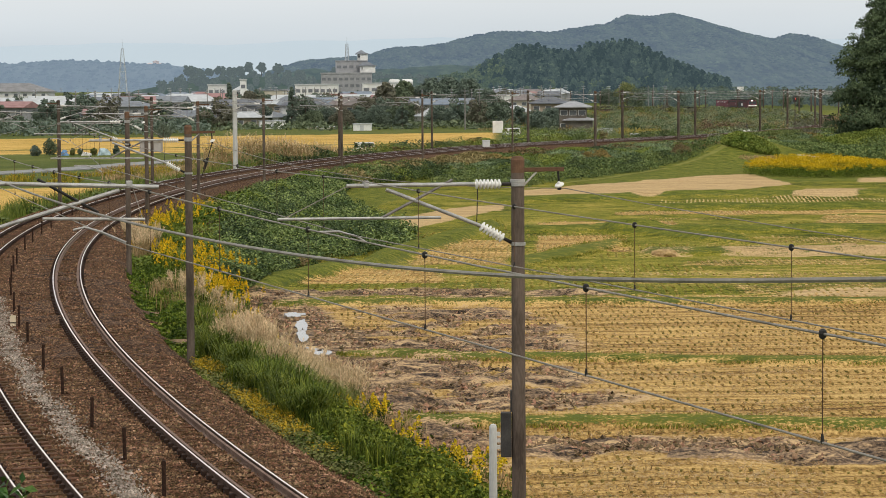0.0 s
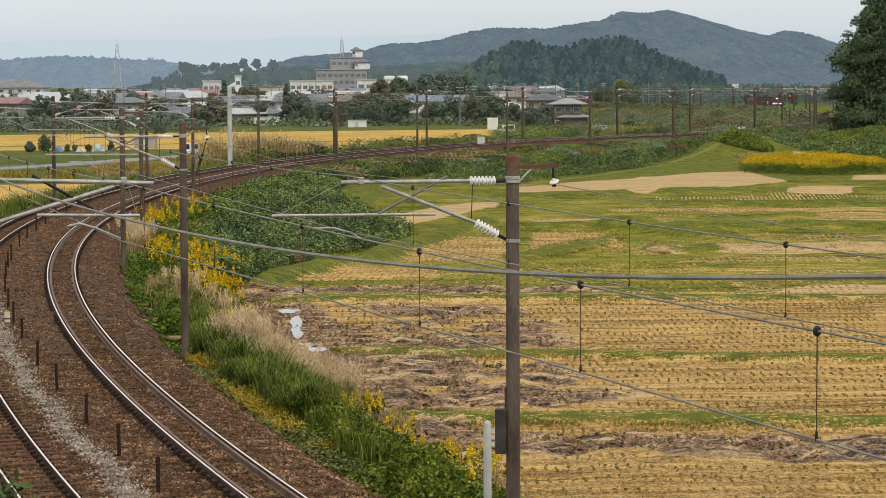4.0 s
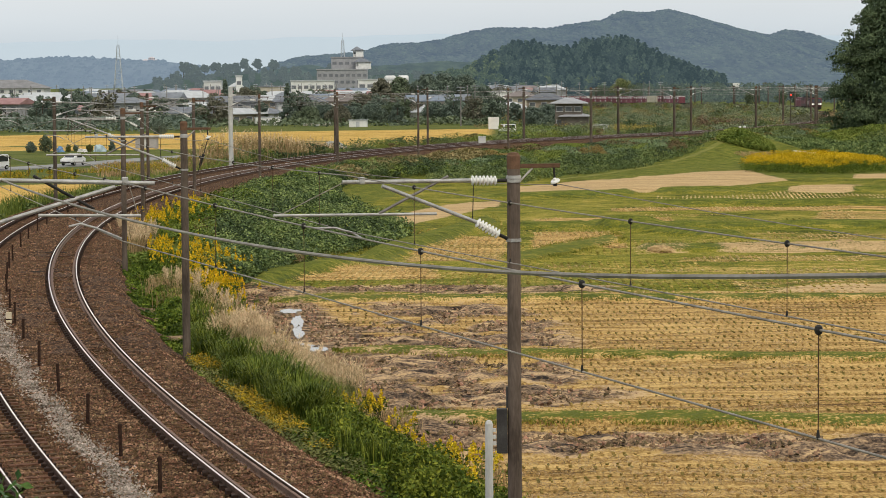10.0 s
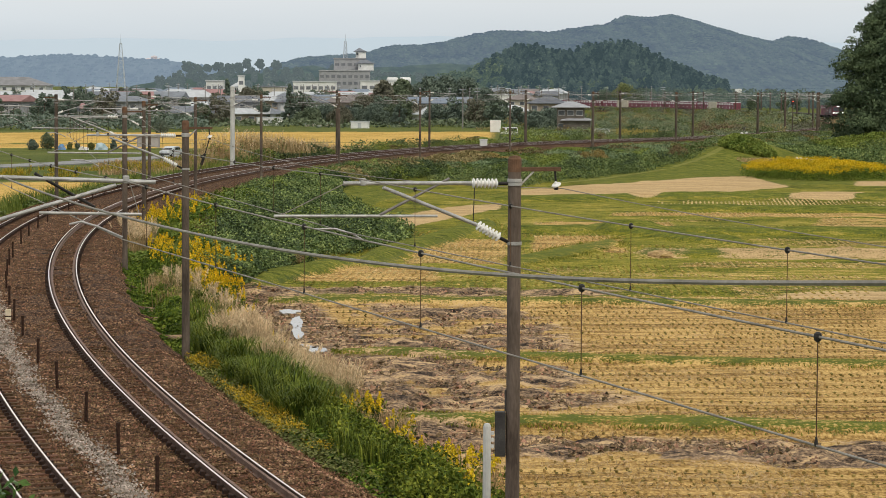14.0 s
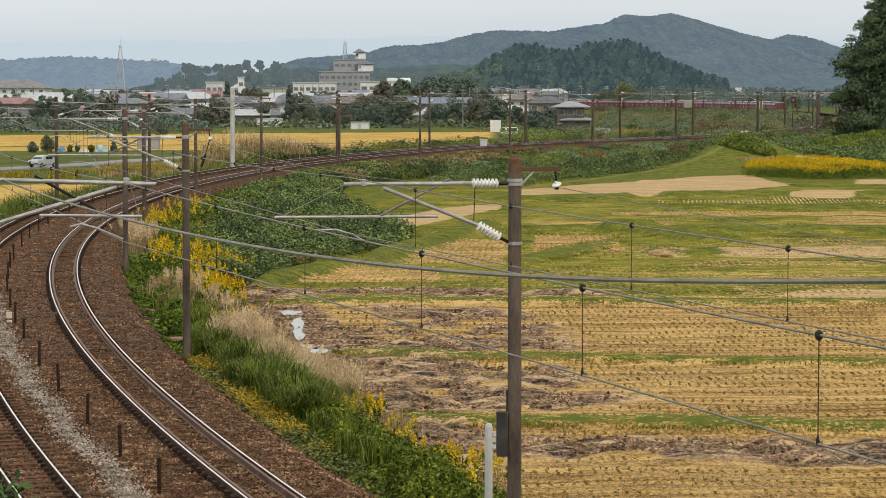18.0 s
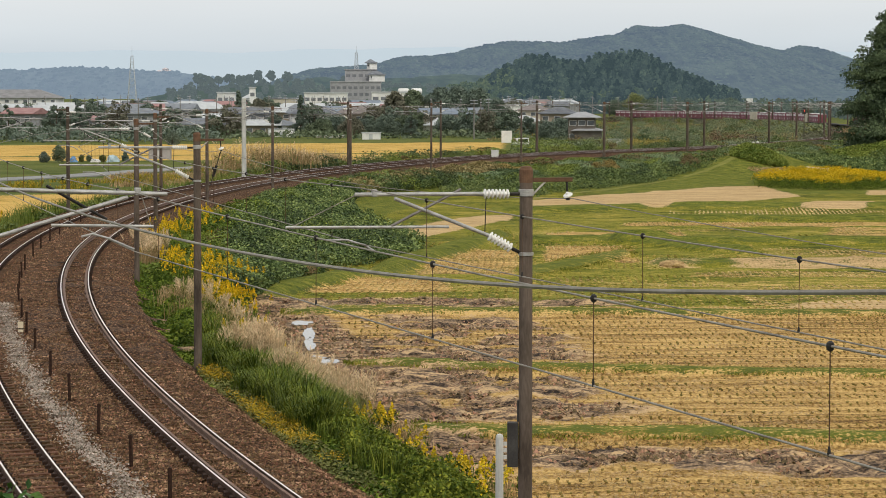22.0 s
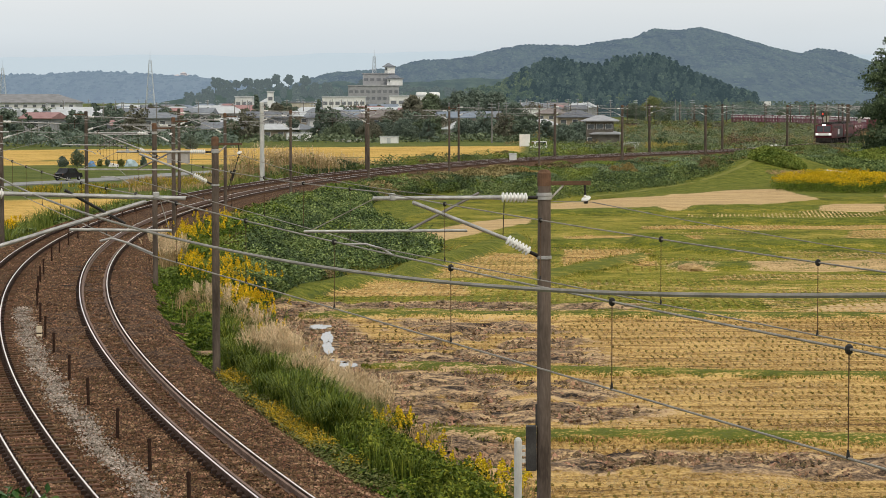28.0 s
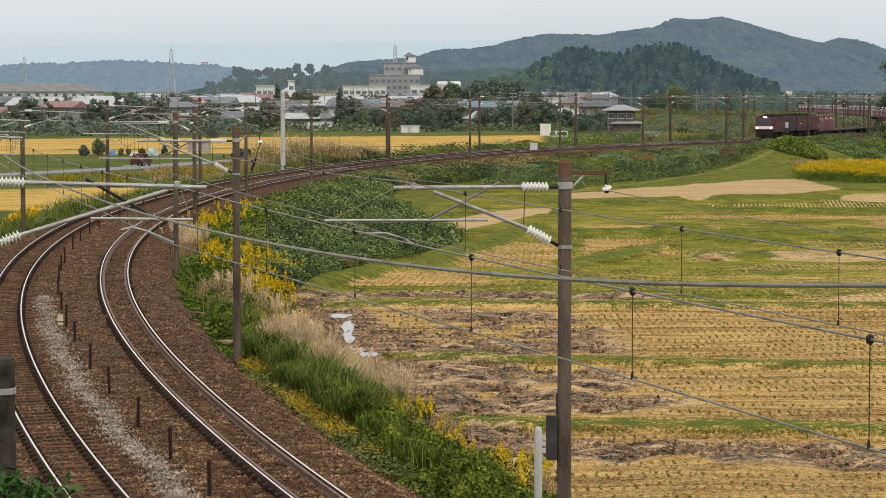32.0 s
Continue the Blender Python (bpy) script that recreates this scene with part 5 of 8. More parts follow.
# pampas grass: tussocks with feathery heads
for s0, o0, ds, do, k, label in ((26.8, 5.0, 0.75, 0.30, 17, "pale pampas grass in plume on the bank"), (23.6, 5.9, 1.5, 0.35, 12, "lower pampas grass going down the bank"), (48, 5.6, 2.4, 0.5, 4, "pale pampas grass below the goldenrod"), (22, 6.8, 1.8, 0.4, 5, "thin pampas grass above the muddy track"), (80, 3.1, 3, 0.3, 7, "dry reeds beside the ballast")):
    s, o = rng.normal(s0, ds, k), rng.normal(o0, do, k)
    x, y, _ = line(s, o)
    z = height(x, y, (s, o))
    th = tagged(new("pampas_grass"), label, "grass", kind="stuff")
    n = k * 26
    P = np.stack([np.repeat(x, 26) + rng.normal(0, 0.16, n), np.repeat(y, 26) + rng.normal(0, 0.16, n), np.repeat(z, 26)], 1)
    h = np.repeat(rng.uniform(1.0, 1.4, k) * (1.22 if ds < 1 else 1.0), 26) * rng.uniform(0.8, 1.15, n)
    lean = (P - np.stack([np.repeat(x, 26), np.repeat(y, 26), np.repeat(z, 26)], 1)) * 1.1 + np.concatenate([rng.normal(0, 0.10, (n, 2)), np.zeros((n, 1))], 1)
    tip = P + lean + np.array([0, 0, 1.0]) * h[:, None]
    kk = k * 60
    L = np.stack([np.repeat(x, 60) + rng.normal(0, 0.16, kk), np.repeat(y, 60) + rng.normal(0, 0.16, kk), np.repeat(z, 60)], 1)
    lh = rng.uniform(0.5, 0.95, kk)
    bundle("blades", [arch_faces(L, lh, np.full(kk, 0.008), 0.7 * lh), blade_faces(P, h * 0.9, np.full(n, 0.005), 0.12)], BLADE_MIX, "", "", th)
    m = 34
    t = rng.uniform(0.0, 1.0, (n, m))
    Q = (P[:, None] + (tip - P)[:, None] * (0.64 + 0.36 * t)[..., None]).reshape(-1, 3)
    fuzz = np.sin(np.pi * np.clip(0.15 + 0.85 * t, 0, 1)).ravel()
    bundle("plumes", [blade_faces(Q, rng.uniform(0.05, 0.10, n * m) + 0.05 * fuzz, np.full(n * m, 0.009), 1.2)], PLUME, "", "", th)

BUSH_DARK = leafy("deep_green_leaves", (0.026, 0.048, 0.022), (0.098, 0.135, 0.056), 0.3, 0.18)
LEAF_GOLD = leafy("golden_brown_leaves", (0.14, 0.10, 0.035), (0.31, 0.225, 0.075), 0.35, 0.25)
BUSH_BLUE = leafy("blue_green_leaves", (0.085, 0.130, 0.072), (0.235, 0.305, 0.155), 0.35, 0.18)
BUSH_BRIGHT = leafy("fresh_green_leaves", (0.085, 0.13, 0.022), (0.26, 0.30, 0.065), 0.3, 0.2)


def patchy(name, pair, grain, label, category, tints, seed=1):
    """A leaf cloud shared out in patches among several kinds of leaf; tints: (share from, share to, material, words)."""
    v, f = pair
    c = v.reshape(-1, 4, 3).mean(1)
    q = 0.65 * vnoise(c[:, 0], c[:, 1], grain, seed) + 0.35 * vnoise(c[:, 0], c[:, 1], grain * 0.35, seed + 1)
    for lo, hi, material, words in tints:
        m = (q >= lo) & (q < hi)
        if m.sum() > 3:
            bundle(name, [(v.reshape(-1, 4, 3)[m].reshape(-1, 3), np.arange(m.sum() * 4).reshape(-1, 4))], material, words + " " + label, category)


GREENS = [(-1, 0.40, BUSH_DARK, "deep green"), (0.40, 0.58, LEAF_BUSH, "mid-green"), (0.58, 0.72, BUSH_BRIGHT, "fresh yellow-green"), (0.72, 2, LEAF_DRY, "russet dying")]
# the vine-covered bank
def clumps(name, label, category, cx, cy, cz, R, H, per, size, tints, seed):
    """Many separate bushes: leaves over domes of radius R and height H, each dome of one kind of leaf."""
    q = np.random.default_rng(seed)
    pick = 0.55 * q.uniform(0, 1, len(cx)) + 0.45 * vnoise(cx, cy, 9.0, seed)
    idx = np.repeat(np.arange(len(cx)), np.maximum(14, (per * R * R).astype(int)))
    d = unit(q.normal(0, 1, (len(idx), 3)))
    u = q.uniform(0.74, 1.05, len(idx))
    P = np.stack([cx[idx] + R[idx] * d[:, 0] * u, cy[idx] + R[idx] * d[:, 1] * u, cz[idx] + H[idx] * np.abs(d[:, 2]) * u], 1)
    for lo, hi, material, words in tints:
        m = ((pick >= lo) & (pick < hi))[idx]
        if m.sum() > 3:
            bundle(name, [leaf_faces(P[m], size * q.uniform(0.6, 1.3, m.sum()), 0.7, 0.62, 1.9 * np.stack([d[:, 0], d[:, 1], np.abs(d[:, 2]) + 0.15], 1)[m])], material, words + " " + label, category)


BUSHES = [(-1, 0.30, BUSH_DARK, "deep green"), (0.30, 0.52, BUSH_BLUE, "blue-green"), (0.52, 0.64, LEAF_BUSH, "mid-green"), (0.64, 0.78, BUSH_BRIGHT, "fresh yellow-green"), (0.78, 2, LEAF_GOLD, "russet and golden dying")]
VINES = [(-1, 0.56, LEAF_KUDZU, "dark green"), (0.56, 0.70, BUSH_DARK, "deep green"), (0.70, 0.78, BUSH_BRIGHT, "fresh yellow-green"), (0.78, 2, LEAF_DRY, "withering brown")]
creep = lambda s: np.interp(s, [60, 72, 80, 88, 97, 112, 126, 140, 158, 175, 190, 205, 215], [7.2, 9.6, 11.6, 13.6, 18.0, 18.6, 15.6, 12.8, 9.5, 8.0, 9.8, 11.0, 12.4])
s, o, x, y, z = scatter(540, 66, 205, lambda s: np.interp(s, [66, 84, 130, 160], [6.5, 6.4, 5.4, 3.8]), lambda s: creep(s) - 0.5)
R = rng.uniform(0.5, 1.35, len(x))
clumps("vine_mound", "vines heaped over the bank", "vines", x, y, z, R, R * (0.6 + 0.5 * smooth((o - 2.8) / 4)), 210, 0.088, [(-1, 0.62, LEAF_KUDZU, "dark green"), (0.62, 0.74, BUSH_DARK, "deep green"), (0.74, 2, BUSH_BRIGHT, "fresh yellow-green")], 35)
patchy("vine_bank", cover(125000, 64, 212, lambda s: np.interp(s, [62, 84, 130, 160], [6.4, 5.8, 4.8, 3.0]), creep, 1.0, 2.2, 0.090, 0.9, 5), 5.0, "vines smothering the bank", "vines", VINES, 57)
bundle("fresh_weeds", [cover(15000, 66, 185, 2.7, 7.0, 1.3, 2.2, 0.085, 1.0, 7)], BUSH_BRIGHT, "fresh yellow-green weeds on the bank", "weeds")
bundle("bright_vines", [cover(20000, 70, 190, 2.6, 6.8, 1.5, 3.0, 0.10, 1.0, 5, lambda s, o, x, y: vnoise(x, y, 5, 21) > 0.36), cover(6000, 205, 330, 3.3, lambda s: toe(s) * 0.75, 0.55, 4.0, 0.12, 1.0, 6, lambda s, o, x, y: vnoise(x, y, 7, 21) > 0.5)], LEAF_LOW, "bright green vine leaves on the bank", "vines")
bundle("dry_bank_grass", [cover(18000, 172, 236, 2.8, 8.5, 1.05, 3.0, 0.13, 1.0, 8), cover(5000, 120, 178, 2.6, 4.5, 0.9, 2.0, 0.10, 1.0, 9)], LEAF_STRAW, "tan dry grass and undergrowth beside the track", "undergrowth")
s, o, x, y, z = scatter(260, 205, 345, 2.9, lambda s: toe(s) - 0.2)
R = 1.1 + 2.1 * rng.uniform(0, 1, len(x)) ** 1.5
clumps("bank_bush", "bushes on the far bank", "bushes", x, y, z - 0.05, R, np.minimum(R * 0.95, np.maximum(0.25, grade(s) - 0.1 - z) * (0.14 + 0.95 * rng.uniform(0, 1, len(x)) ** 2.2)), 210, 0.105, BUSHES, 33)
# scrub between the far bank and the crest of the grass bank
s, o, x, y, z = scatter(330, 190, 262, lambda s: toe(s) - 1.5, lambda s: np.interp(s, [189, 205, 218, 227, 246, 262], [18.5, 22.0, 25.4, 26.0, 26.4, 26.0]))
R = 0.7 + 1.2 * rng.uniform(0, 1, len(x)) ** 1.6
clumps("bank_scrub_bush", "scrub behind the grass bank", "bushes", x, y, z - 0.05, R, R * rng.uniform(0.35, 0.95, len(x)), 130, 0.105, [(-1, 0.40, BUSH_DARK, "deep green"), (0.40, 0.62, LEAF_BUSH, "mid-green"), (0.62, 0.76, LEAF_KUDZU, "vine-like green"), (0.76, 2, BUSH_BRIGHT, "fresh yellow-green")], 47)
# single bushes that stand out on the far bank
for cx, cy, r, tall, mt, label in ((24.6, 297.1, 1.5, 1.9, LEAF_GOLD, "golden-brown dying bush on the far bank"), (22.9, 296.0, 0.9, 1.3, LEAF_GOLD, "golden-brown dying bush on the far bank"), (19.5, 269.9, 1.2, 1.5, BUSH_DARK, "dark round bush at the foot of the bank"), (21.2, 270.6, 0.8, 1.0, BUSH_DARK, "dark round bush at the foot of the bank"), (26.6, 274.0, 1.1, 1.5, BUSH_DARK, "dark round bush at the foot of the bank"), (31.0, 284.0, 1.2, 1.4, BUSH_DARK, "dark round bush at the foot of the bank"), (33.6, 292.0, 1.4, 1.7, LEAF_DRY, "russet bush at the foot of the bank"), (19.7, 291.0, 1.5, 1.1, BUSH_BRIGHT, "yellow-green bush on the far bank"), (17.4, 283.0, 1.3, 0.9, BUSH_BRIGHT, "yellow-green bush on the far bank"), (29.0, 301.0, 1.5, 1.3, BUSH_DARK, "dark round bush on the far bank")):
    n = int(1500 * r)
    d = unit(rng.normal(0, 1, (n, 3)))
    d[:, 2] = np.abs(d[:, 2])
    lump = (0.72 + 0.5 * vnoise(d[:, 0] * 2 + cx, d[:, 1] * 2 + 2 * d[:, 2] + cy, 0.7, 37)) * rng.uniform(0.8, 1.05, n)
    bundle("bank_shrub", [leaf_faces(np.stack([cx + r * d[:, 0] * lump, cy + r * d[:, 1] * lump, float(height(np.array([cx]), np.array([cy]))[0]) - 0.1 + tall * d[:, 2] * lump], 1), 0.10 * rng.uniform(0.6, 1.3, n), 0.5, 0.62, 1.9 * d)], mt, label, "bush")
bundle("russet_bushes", [cover(12000, 230, 330, 5.5, lambda s: toe(s) * 0.8, 0.9, 5.5, 0.15, 1.0, 12, lambda s, o, x, y: vnoise(x, y, 8, 31) > 0.68)], LEAF_DRY, "russet bushes on the far bank", "bushes")
# outer side of the line
left_in, left_out = lambda s: np.full(len(s), -SEP - 3.4), lambda s: np.full(len(s), -SEP - 10.5)
s, o, x, y, z = scatter(26000, 70, 330, left_out, left_in)
h = rng.uniform(0.4, 1.1, len(x)) * (0.4 + vnoise(x, y, 5, 14))
bundle("lineside_grass", [blade_faces(np.stack([x, y, z], 1), h, np.full(len(x), 0.03), 0.55)], BLADE_LUSH, "tall rough grass along the outer side of the line", "grass")
bundle("lineside_bushes", [cover(42000, 70, 335, left_out, left_in, 1.5, 4.0, 0.17, 1.0, 17, lambda s, o, x, y: vnoise(x, y, 9, 18) > 0.36)], LEAF_BUSH, "dark green bushes along the outer side of the line", "bushes")
s, o, x, y, z = scatter(500, 104, 112, -SEP - 9, -SEP - 5)
bundle("yellow_lineside_flowers", [plumes(x, y, z, rng.uniform(0.8, 1.4, len(x)), 22, 0.5, 0.25, 0.09)], YELLOW, "goldenrod on the outer side of the line", "flowers")
def off_road(x, y):
    """True where a bush would leave the road clear."""
    return np.min(np.hypot(x[:, None] - np.asarray(ROADX)[None], y[:, None] - np.asarray(ROADY)[None]), 1) > 5.5


# tall bushes on the slope between the line and the road
s, o, x, y, z = scatter(95, 198, 240, -SEP - 9.5, -SEP - 4.6)
R = rng.uniform(0.9, 1.6, len(x))
crest = np.interp(s, [198, 202, 213, 220, 228, 240], [1.3, 2.3, 2.0, 1.3, 0.9, 0.3]) + rng.uniform(-1.1, 0.25, len(x))
clumps("lineside_bush", "tall bushes on the slope beside the line", "bushes", x, y, z - 0.1, R, np.maximum(1.0, crest - z), 190, 0.13, [(-1, 0.34, LEAF_BUSH, "mid-green"), (0.34, 0.44, BUSH_BRIGHT, "fresh yellow-green"), (0.44, 2, LEAF_STRAW, "straw-coloured")], 43)
x, y = np.repeat(x, 70) + rng.normal(0, 0.7, len(x) * 70), np.repeat(y, 70) + rng.normal(0, 0.7, len(y) * 70)
z = np.repeat(z, 70)
h = np.repeat(np.maximum(1.0, crest - z[::70]), 70) * rng.uniform(0.7, 1.2, len(x))
bundle("outer_reeds", [blade_faces(np.stack([x, y, z], 1), h, np.full(len(x), 0.024), 0.16)], BLADE_DRY, "tan reeds and dry grass on the outer slope", "reeds")
bundle("outer_reed_plumes", [plumes(x[::6], y[::6], z[::6], h[::6], 12, 0.5, 0.12, 0.06)], PLUME, "pale reed plumes on the outer slope", "reeds")
# land between the line and its far loop
k = 4200
x, y = rng.uniform(18, 150, k), 355 + 420 * rng.uniform(0, 1, k) ** 1.4
s, o = along(x, y)
m = (o < -SEP - 4) & (np.hypot(x - 42, y - 498) > 6) & off_road(x, y) & (x < 0.19 * y + 20) & ~((np.abs(x - 36) < 9) & (np.abs(y - 532) < 22)) & ~((y < 545) & (x < 34))
x, y, s, o = x[m], y[m], s[m], o[m]
R = rng.uniform(1.1, 2.8, len(x))
clumps("hollow_scrub", "scrub between the curving tracks", "scrub", x, y, height(x, y, (s, o)) - 0.1, R, R * (0.35 + 0.9 * vnoise(x, y, 16, 41) ** 1.5), 38, 0.165, [(-1, 0.30, BUSH_DARK, "deep green"), (0.30, 0.60, LEAF_HOLLOW, "grey-green"), (0.60, 0.70, LEAF_BUSH, "mid-green"), (0.70, 0.78, LEAF_STRAW, "straw-coloured"), (0.78, 2, LEAF_GOLD, "golden-brown")], 39)
# field of goldenrod
k = 42000
x, y = rng.uniform(35, 53, k), rng.uniform(247, 284, k)
inside = ((x - 44.3) / 7.4) ** 2 + ((y - 260.5) / 11.2) ** 2 < 0.85 + 0.3 * vnoise(x, y, 3, 51)
x, y = x[inside], y[inside]
z = height(x, y)
h = (1.25 + 0.5 * vnoise(x, y, 2, 52)) * (0.5 + 0.75 * np.sqrt(np.maximum(0, 1 - ((x - 44.3) / 8.0) ** 2 - ((y - 260.5) / 12.0) ** 2)))
th = tagged(new("goldenrod_field"), "dense yellow goldenrod filling a fallow plot", "flowers", kind="stuff")
bundle("greenery", [leaf_faces(np.stack([x, y, z + h * rng.uniform(0, 0.75, len(x))], 1), 0.10 * rng.uniform(0.6, 1.3, len(x)), 0.1, 0.4)], LEAF_LOW, "", "", th)
up = rng.uniform(0, 1, len(x)) ** 0.6
q = vnoise(x, y, 1.2, 53) > 0.3
bundle("blossom", [leaf_faces(np.stack([x, y, z + h * (0.55 + 0.5 * up)], 1)[q], 0.085 * rng.uniform(0.6, 1.3, q.sum()), 0.2, 0.5)], YELLOW_F, "", "", th)
# pale dry rim of that plot
k = 500
x, y = rng.uniform(37.5, 41, k), rng.uniform(264, 272, k)
bundle("reed_rim", [leaf_faces(np.stack([x, y, height(x, y) + rng.uniform(1.3, 1.75, k)], 1), 0.09 * rng.uniform(0.6, 1.3, k), 0.3)], BLADE_DRY, "pale reeds beside the goldenrod", "grass")
# bushes on and beside the grass bank
for cx, cy, rx, ry, tl, n, mt, label in ((42.6, 298, 3.5, 4.2, 1.3, 9000, BUSH_BRIGHT, "bright green bush on the grass bank"), (66, 300, 12, 12, 2.6, 16000, LEAF_KUDZU, "vine-covered mound beside the plot"), (76, 328, 16, 12, 3.4, 14000, LEAF_BUSH, "bushes under the big tree"), (67, 338, 10, 8, 3.2, 20000, BUSH_BRIGHT, "vine-covered mound of bushes beside the curve"), (65, 325, 5, 3, 1.3, 4000, LEAF_STRAW, "withered straw-coloured brush below the mound"), (58.5, 338, 5, 5, 1.5, 6000, LEAF_KUDZU, "low vines beside the curve"), (52, 318, 11, 8, 1.6, 12000, LEAF_KUDZU, "dark vines below the curve")):
    a, r = rng.uniform(0, 2 * np.pi, n), np.sqrt(rng.uniform(0, 1, n))
    x, y = cx + rx * r * np.cos(a), cy + ry * r * np.sin(a)
    tall = tl * np.sqrt(np.maximum(0, 1 - r ** 2)) * (0.6 + 0.6 * vnoise(x, y, 3, 61)) + 0.2
    bundle("bush", [leaf_faces(np.stack([x, y, height(x, y) + tall * rng.uniform(0, 1, n) ** 0.4], 1), 0.15 * rng.uniform(0.6, 1.3, n), 0.5)], mt, label, "bush")

# grass on the bunds
pairs = []
for y0, kx, xa, xb, w in BUNDS:
    n = int(16000 if y0 < 120 else 2600)
    x = rng.uniform(max(xa, -9), min(xb, 0.19 * y0 + 3), n)
    y = y0 + kx * x + rng.normal(0, w * 0.55, n)
    d = vnoise(x, y, 1.2, 71) > rng.uniform(0.22, 0.55, n)
    x, y = x[d], y[d]
    pairs.append(blade_faces(np.stack([x, y, height(x, y) + 0.12], 1), rng.uniform(0.04, 0.13, len(x)), np.full(len(x), 0.022), 0.9))
bundle("bund_grass", pairs, BLADE_BUND, "green grass on the paddy bunds", "grass")


# stubble in rows
def stubble(name, y0, y1, col, step, h, w, blades, material, label, want, lean=0.0):
    """Cut rice hills, flaring tufts: columns col metres apart that run away from the line, a hill every step metres."""
    Y, U = np.meshgrid(np.arange(y0, y1, step), np.arange(-30.0, 60.0, col), indexing="ij")
    x = U.ravel() + lean * (Y.ravel() - y0) + 0.05 * np.sin(Y.ravel() * 0.5) + rng.normal(0, 0.022, U.size)
    y = Y.ravel() + rng.normal(0, 0.03, U.size)
    m = (x < 0.172 * y + 2.5) & (x > -0.09 * y)
    x, y = x[m], y[m]
    s, o = along(x, y)
    zn = zones(x, y, s, o)
    g = (o > toe(s) + 0.2) & (zn["z_mud"] < rng.uniform(0.1, 0.5, len(x))) & (zn["z_grass"] < 0.4) & want(zn, x, y)
    x, y, s, o = x[g], y[g], s[g], o[g]
    z = height(x, y, (s, o)) - 0.02
    n = len(x)
    a = np.arange(blades) * 2 * np.pi / blades + rng.uniform(0, 6, (n, 1))
    hh, ww = h * rng.uniform(0.6, 1.3, n)[:, None], w * rng.uniform(0.7, 1.3, (n, blades))
    low = np.stack([x[:, None] + 0.7 * ww * np.cos(a), y[:, None] + 0.7 * ww * np.sin(a), z[:, None] + 0 * a], -1)
    top = np.stack([x[:, None] + 1.15 * ww * np.cos(a), y[:, None] + 1.15 * ww * np.sin(a), z[:, None] + hh * rng.uniform(0.75, 1.2, (n, blades))], -1)
    mid = np.stack([x, y, z + 0.8 * hh[:, 0]], -1)[:, None]
    V = np.concatenate([low, top, mid], 1).reshape(-1, 3)
    i = np.arange(blades)
    j = (i + 1) % blades
    f = np.concatenate([np.stack([i, j, blades + j], 1), np.stack([i, blades + j, blades + i], 1), np.stack([blades + i, blades + j, np.full(blades, 2 * blades)], 1)])
    f = (f[None] + (np.arange(n) * (2 * blades + 1))[:, None, None]).reshape(-1, 3)
    bundle(name, [(V, f)], material, label, "stubble")


def swath(y):
    """The harvester's passes: 1 in the straw it dropped, 0 on the stubble between."""
    return smooth(0.5 + 0.9 * np.sin(y * 2 * np.pi / 1.75 + 0.6 * np.sin(y * 0.21)))


stubble("rice_stubble", 55.0, 111.0, 0.30, 0.29, 0.075, 0.040, 6, STUB_NEAR, "olive-brown rice stubble in rows", lambda zn, x, y: (zn["z_stubble"] > 0.4) & (vnoise(x, y, 2.5, 81) > 0.16) & (swath(y) < rng.uniform(0.05, 0.75, len(x)) ** 1.5))
stubble("tan_stubble", 112.0, 190.0, 0.36, 0.55, 0.06, 0.075, 5, STUB_PALE, "pale straw stubble in columns", lambda zn, x, y: (zn["z_stubble"] > 0.42) & (vnoise(x, y * 1.5, 7, 83) > 0.2), 0.06)
stubble("green_stubble", 112.0, 172.0, 0.42, 0.62, 0.055, 0.080, 5, STUB_G, "greening rice stubble in columns", lambda zn, x, y: (zn["z_meadow"] > 0.3) & (zn["z_stubble"] < 0.4) & (vnoise(x, y * 1.5, 9, 83) > 0.50), 0.06)
Y, U = np.meshgrid(np.arange(196.0, 213.0, 0.30), np.arange(22.0, 46.0, 0.345), indexing="ij")
mid = 201.5 + 4.2 * np.exp(-((U - 33.0) / 4.5) ** 2)
m = (np.abs(Y - mid) < 3.2 + 2.4 * smooth((U - 29) / 4) * smooth((40 - U) / 3) + 0.8 * vnoise(U, Y * 0, 0.5, 88)) & (vnoise(U, Y, 2.5, 89) > 0.2)
x, y = (U + 0.12 * (Y - 205) + rng.normal(0, 0.018, U.shape))[m], Y[m]
d = np.stack([0.12 + rng.normal(0, 0.05, len(x)), np.ones(len(x)), rng.normal(0, 0.05, len(x))], 1) * rng.uniform(0.17, 0.27, len(x))[:, None]
w = np.stack([np.ones(len(x)), -0.12 * np.ones(len(x)), rng.normal(0, 0.25, len(x))], 1) * rng.uniform(0.05, 0.10, len(x))[:, None]
P = np.stack([x, y, height(x, y) + 0.05], 1)
bundle("slanting_straw_rows", [(np.stack([P - d - w * 0.5, P - w, P + d - w * 0.5, P + d + w * 0.5, P + w, P - d + w * 0.5], 1).reshape(-1, 3), np.arange(len(x) * 6).reshape(-1, 6))], STUB_PALE, "pale cut straw in slanting rows", "straw")
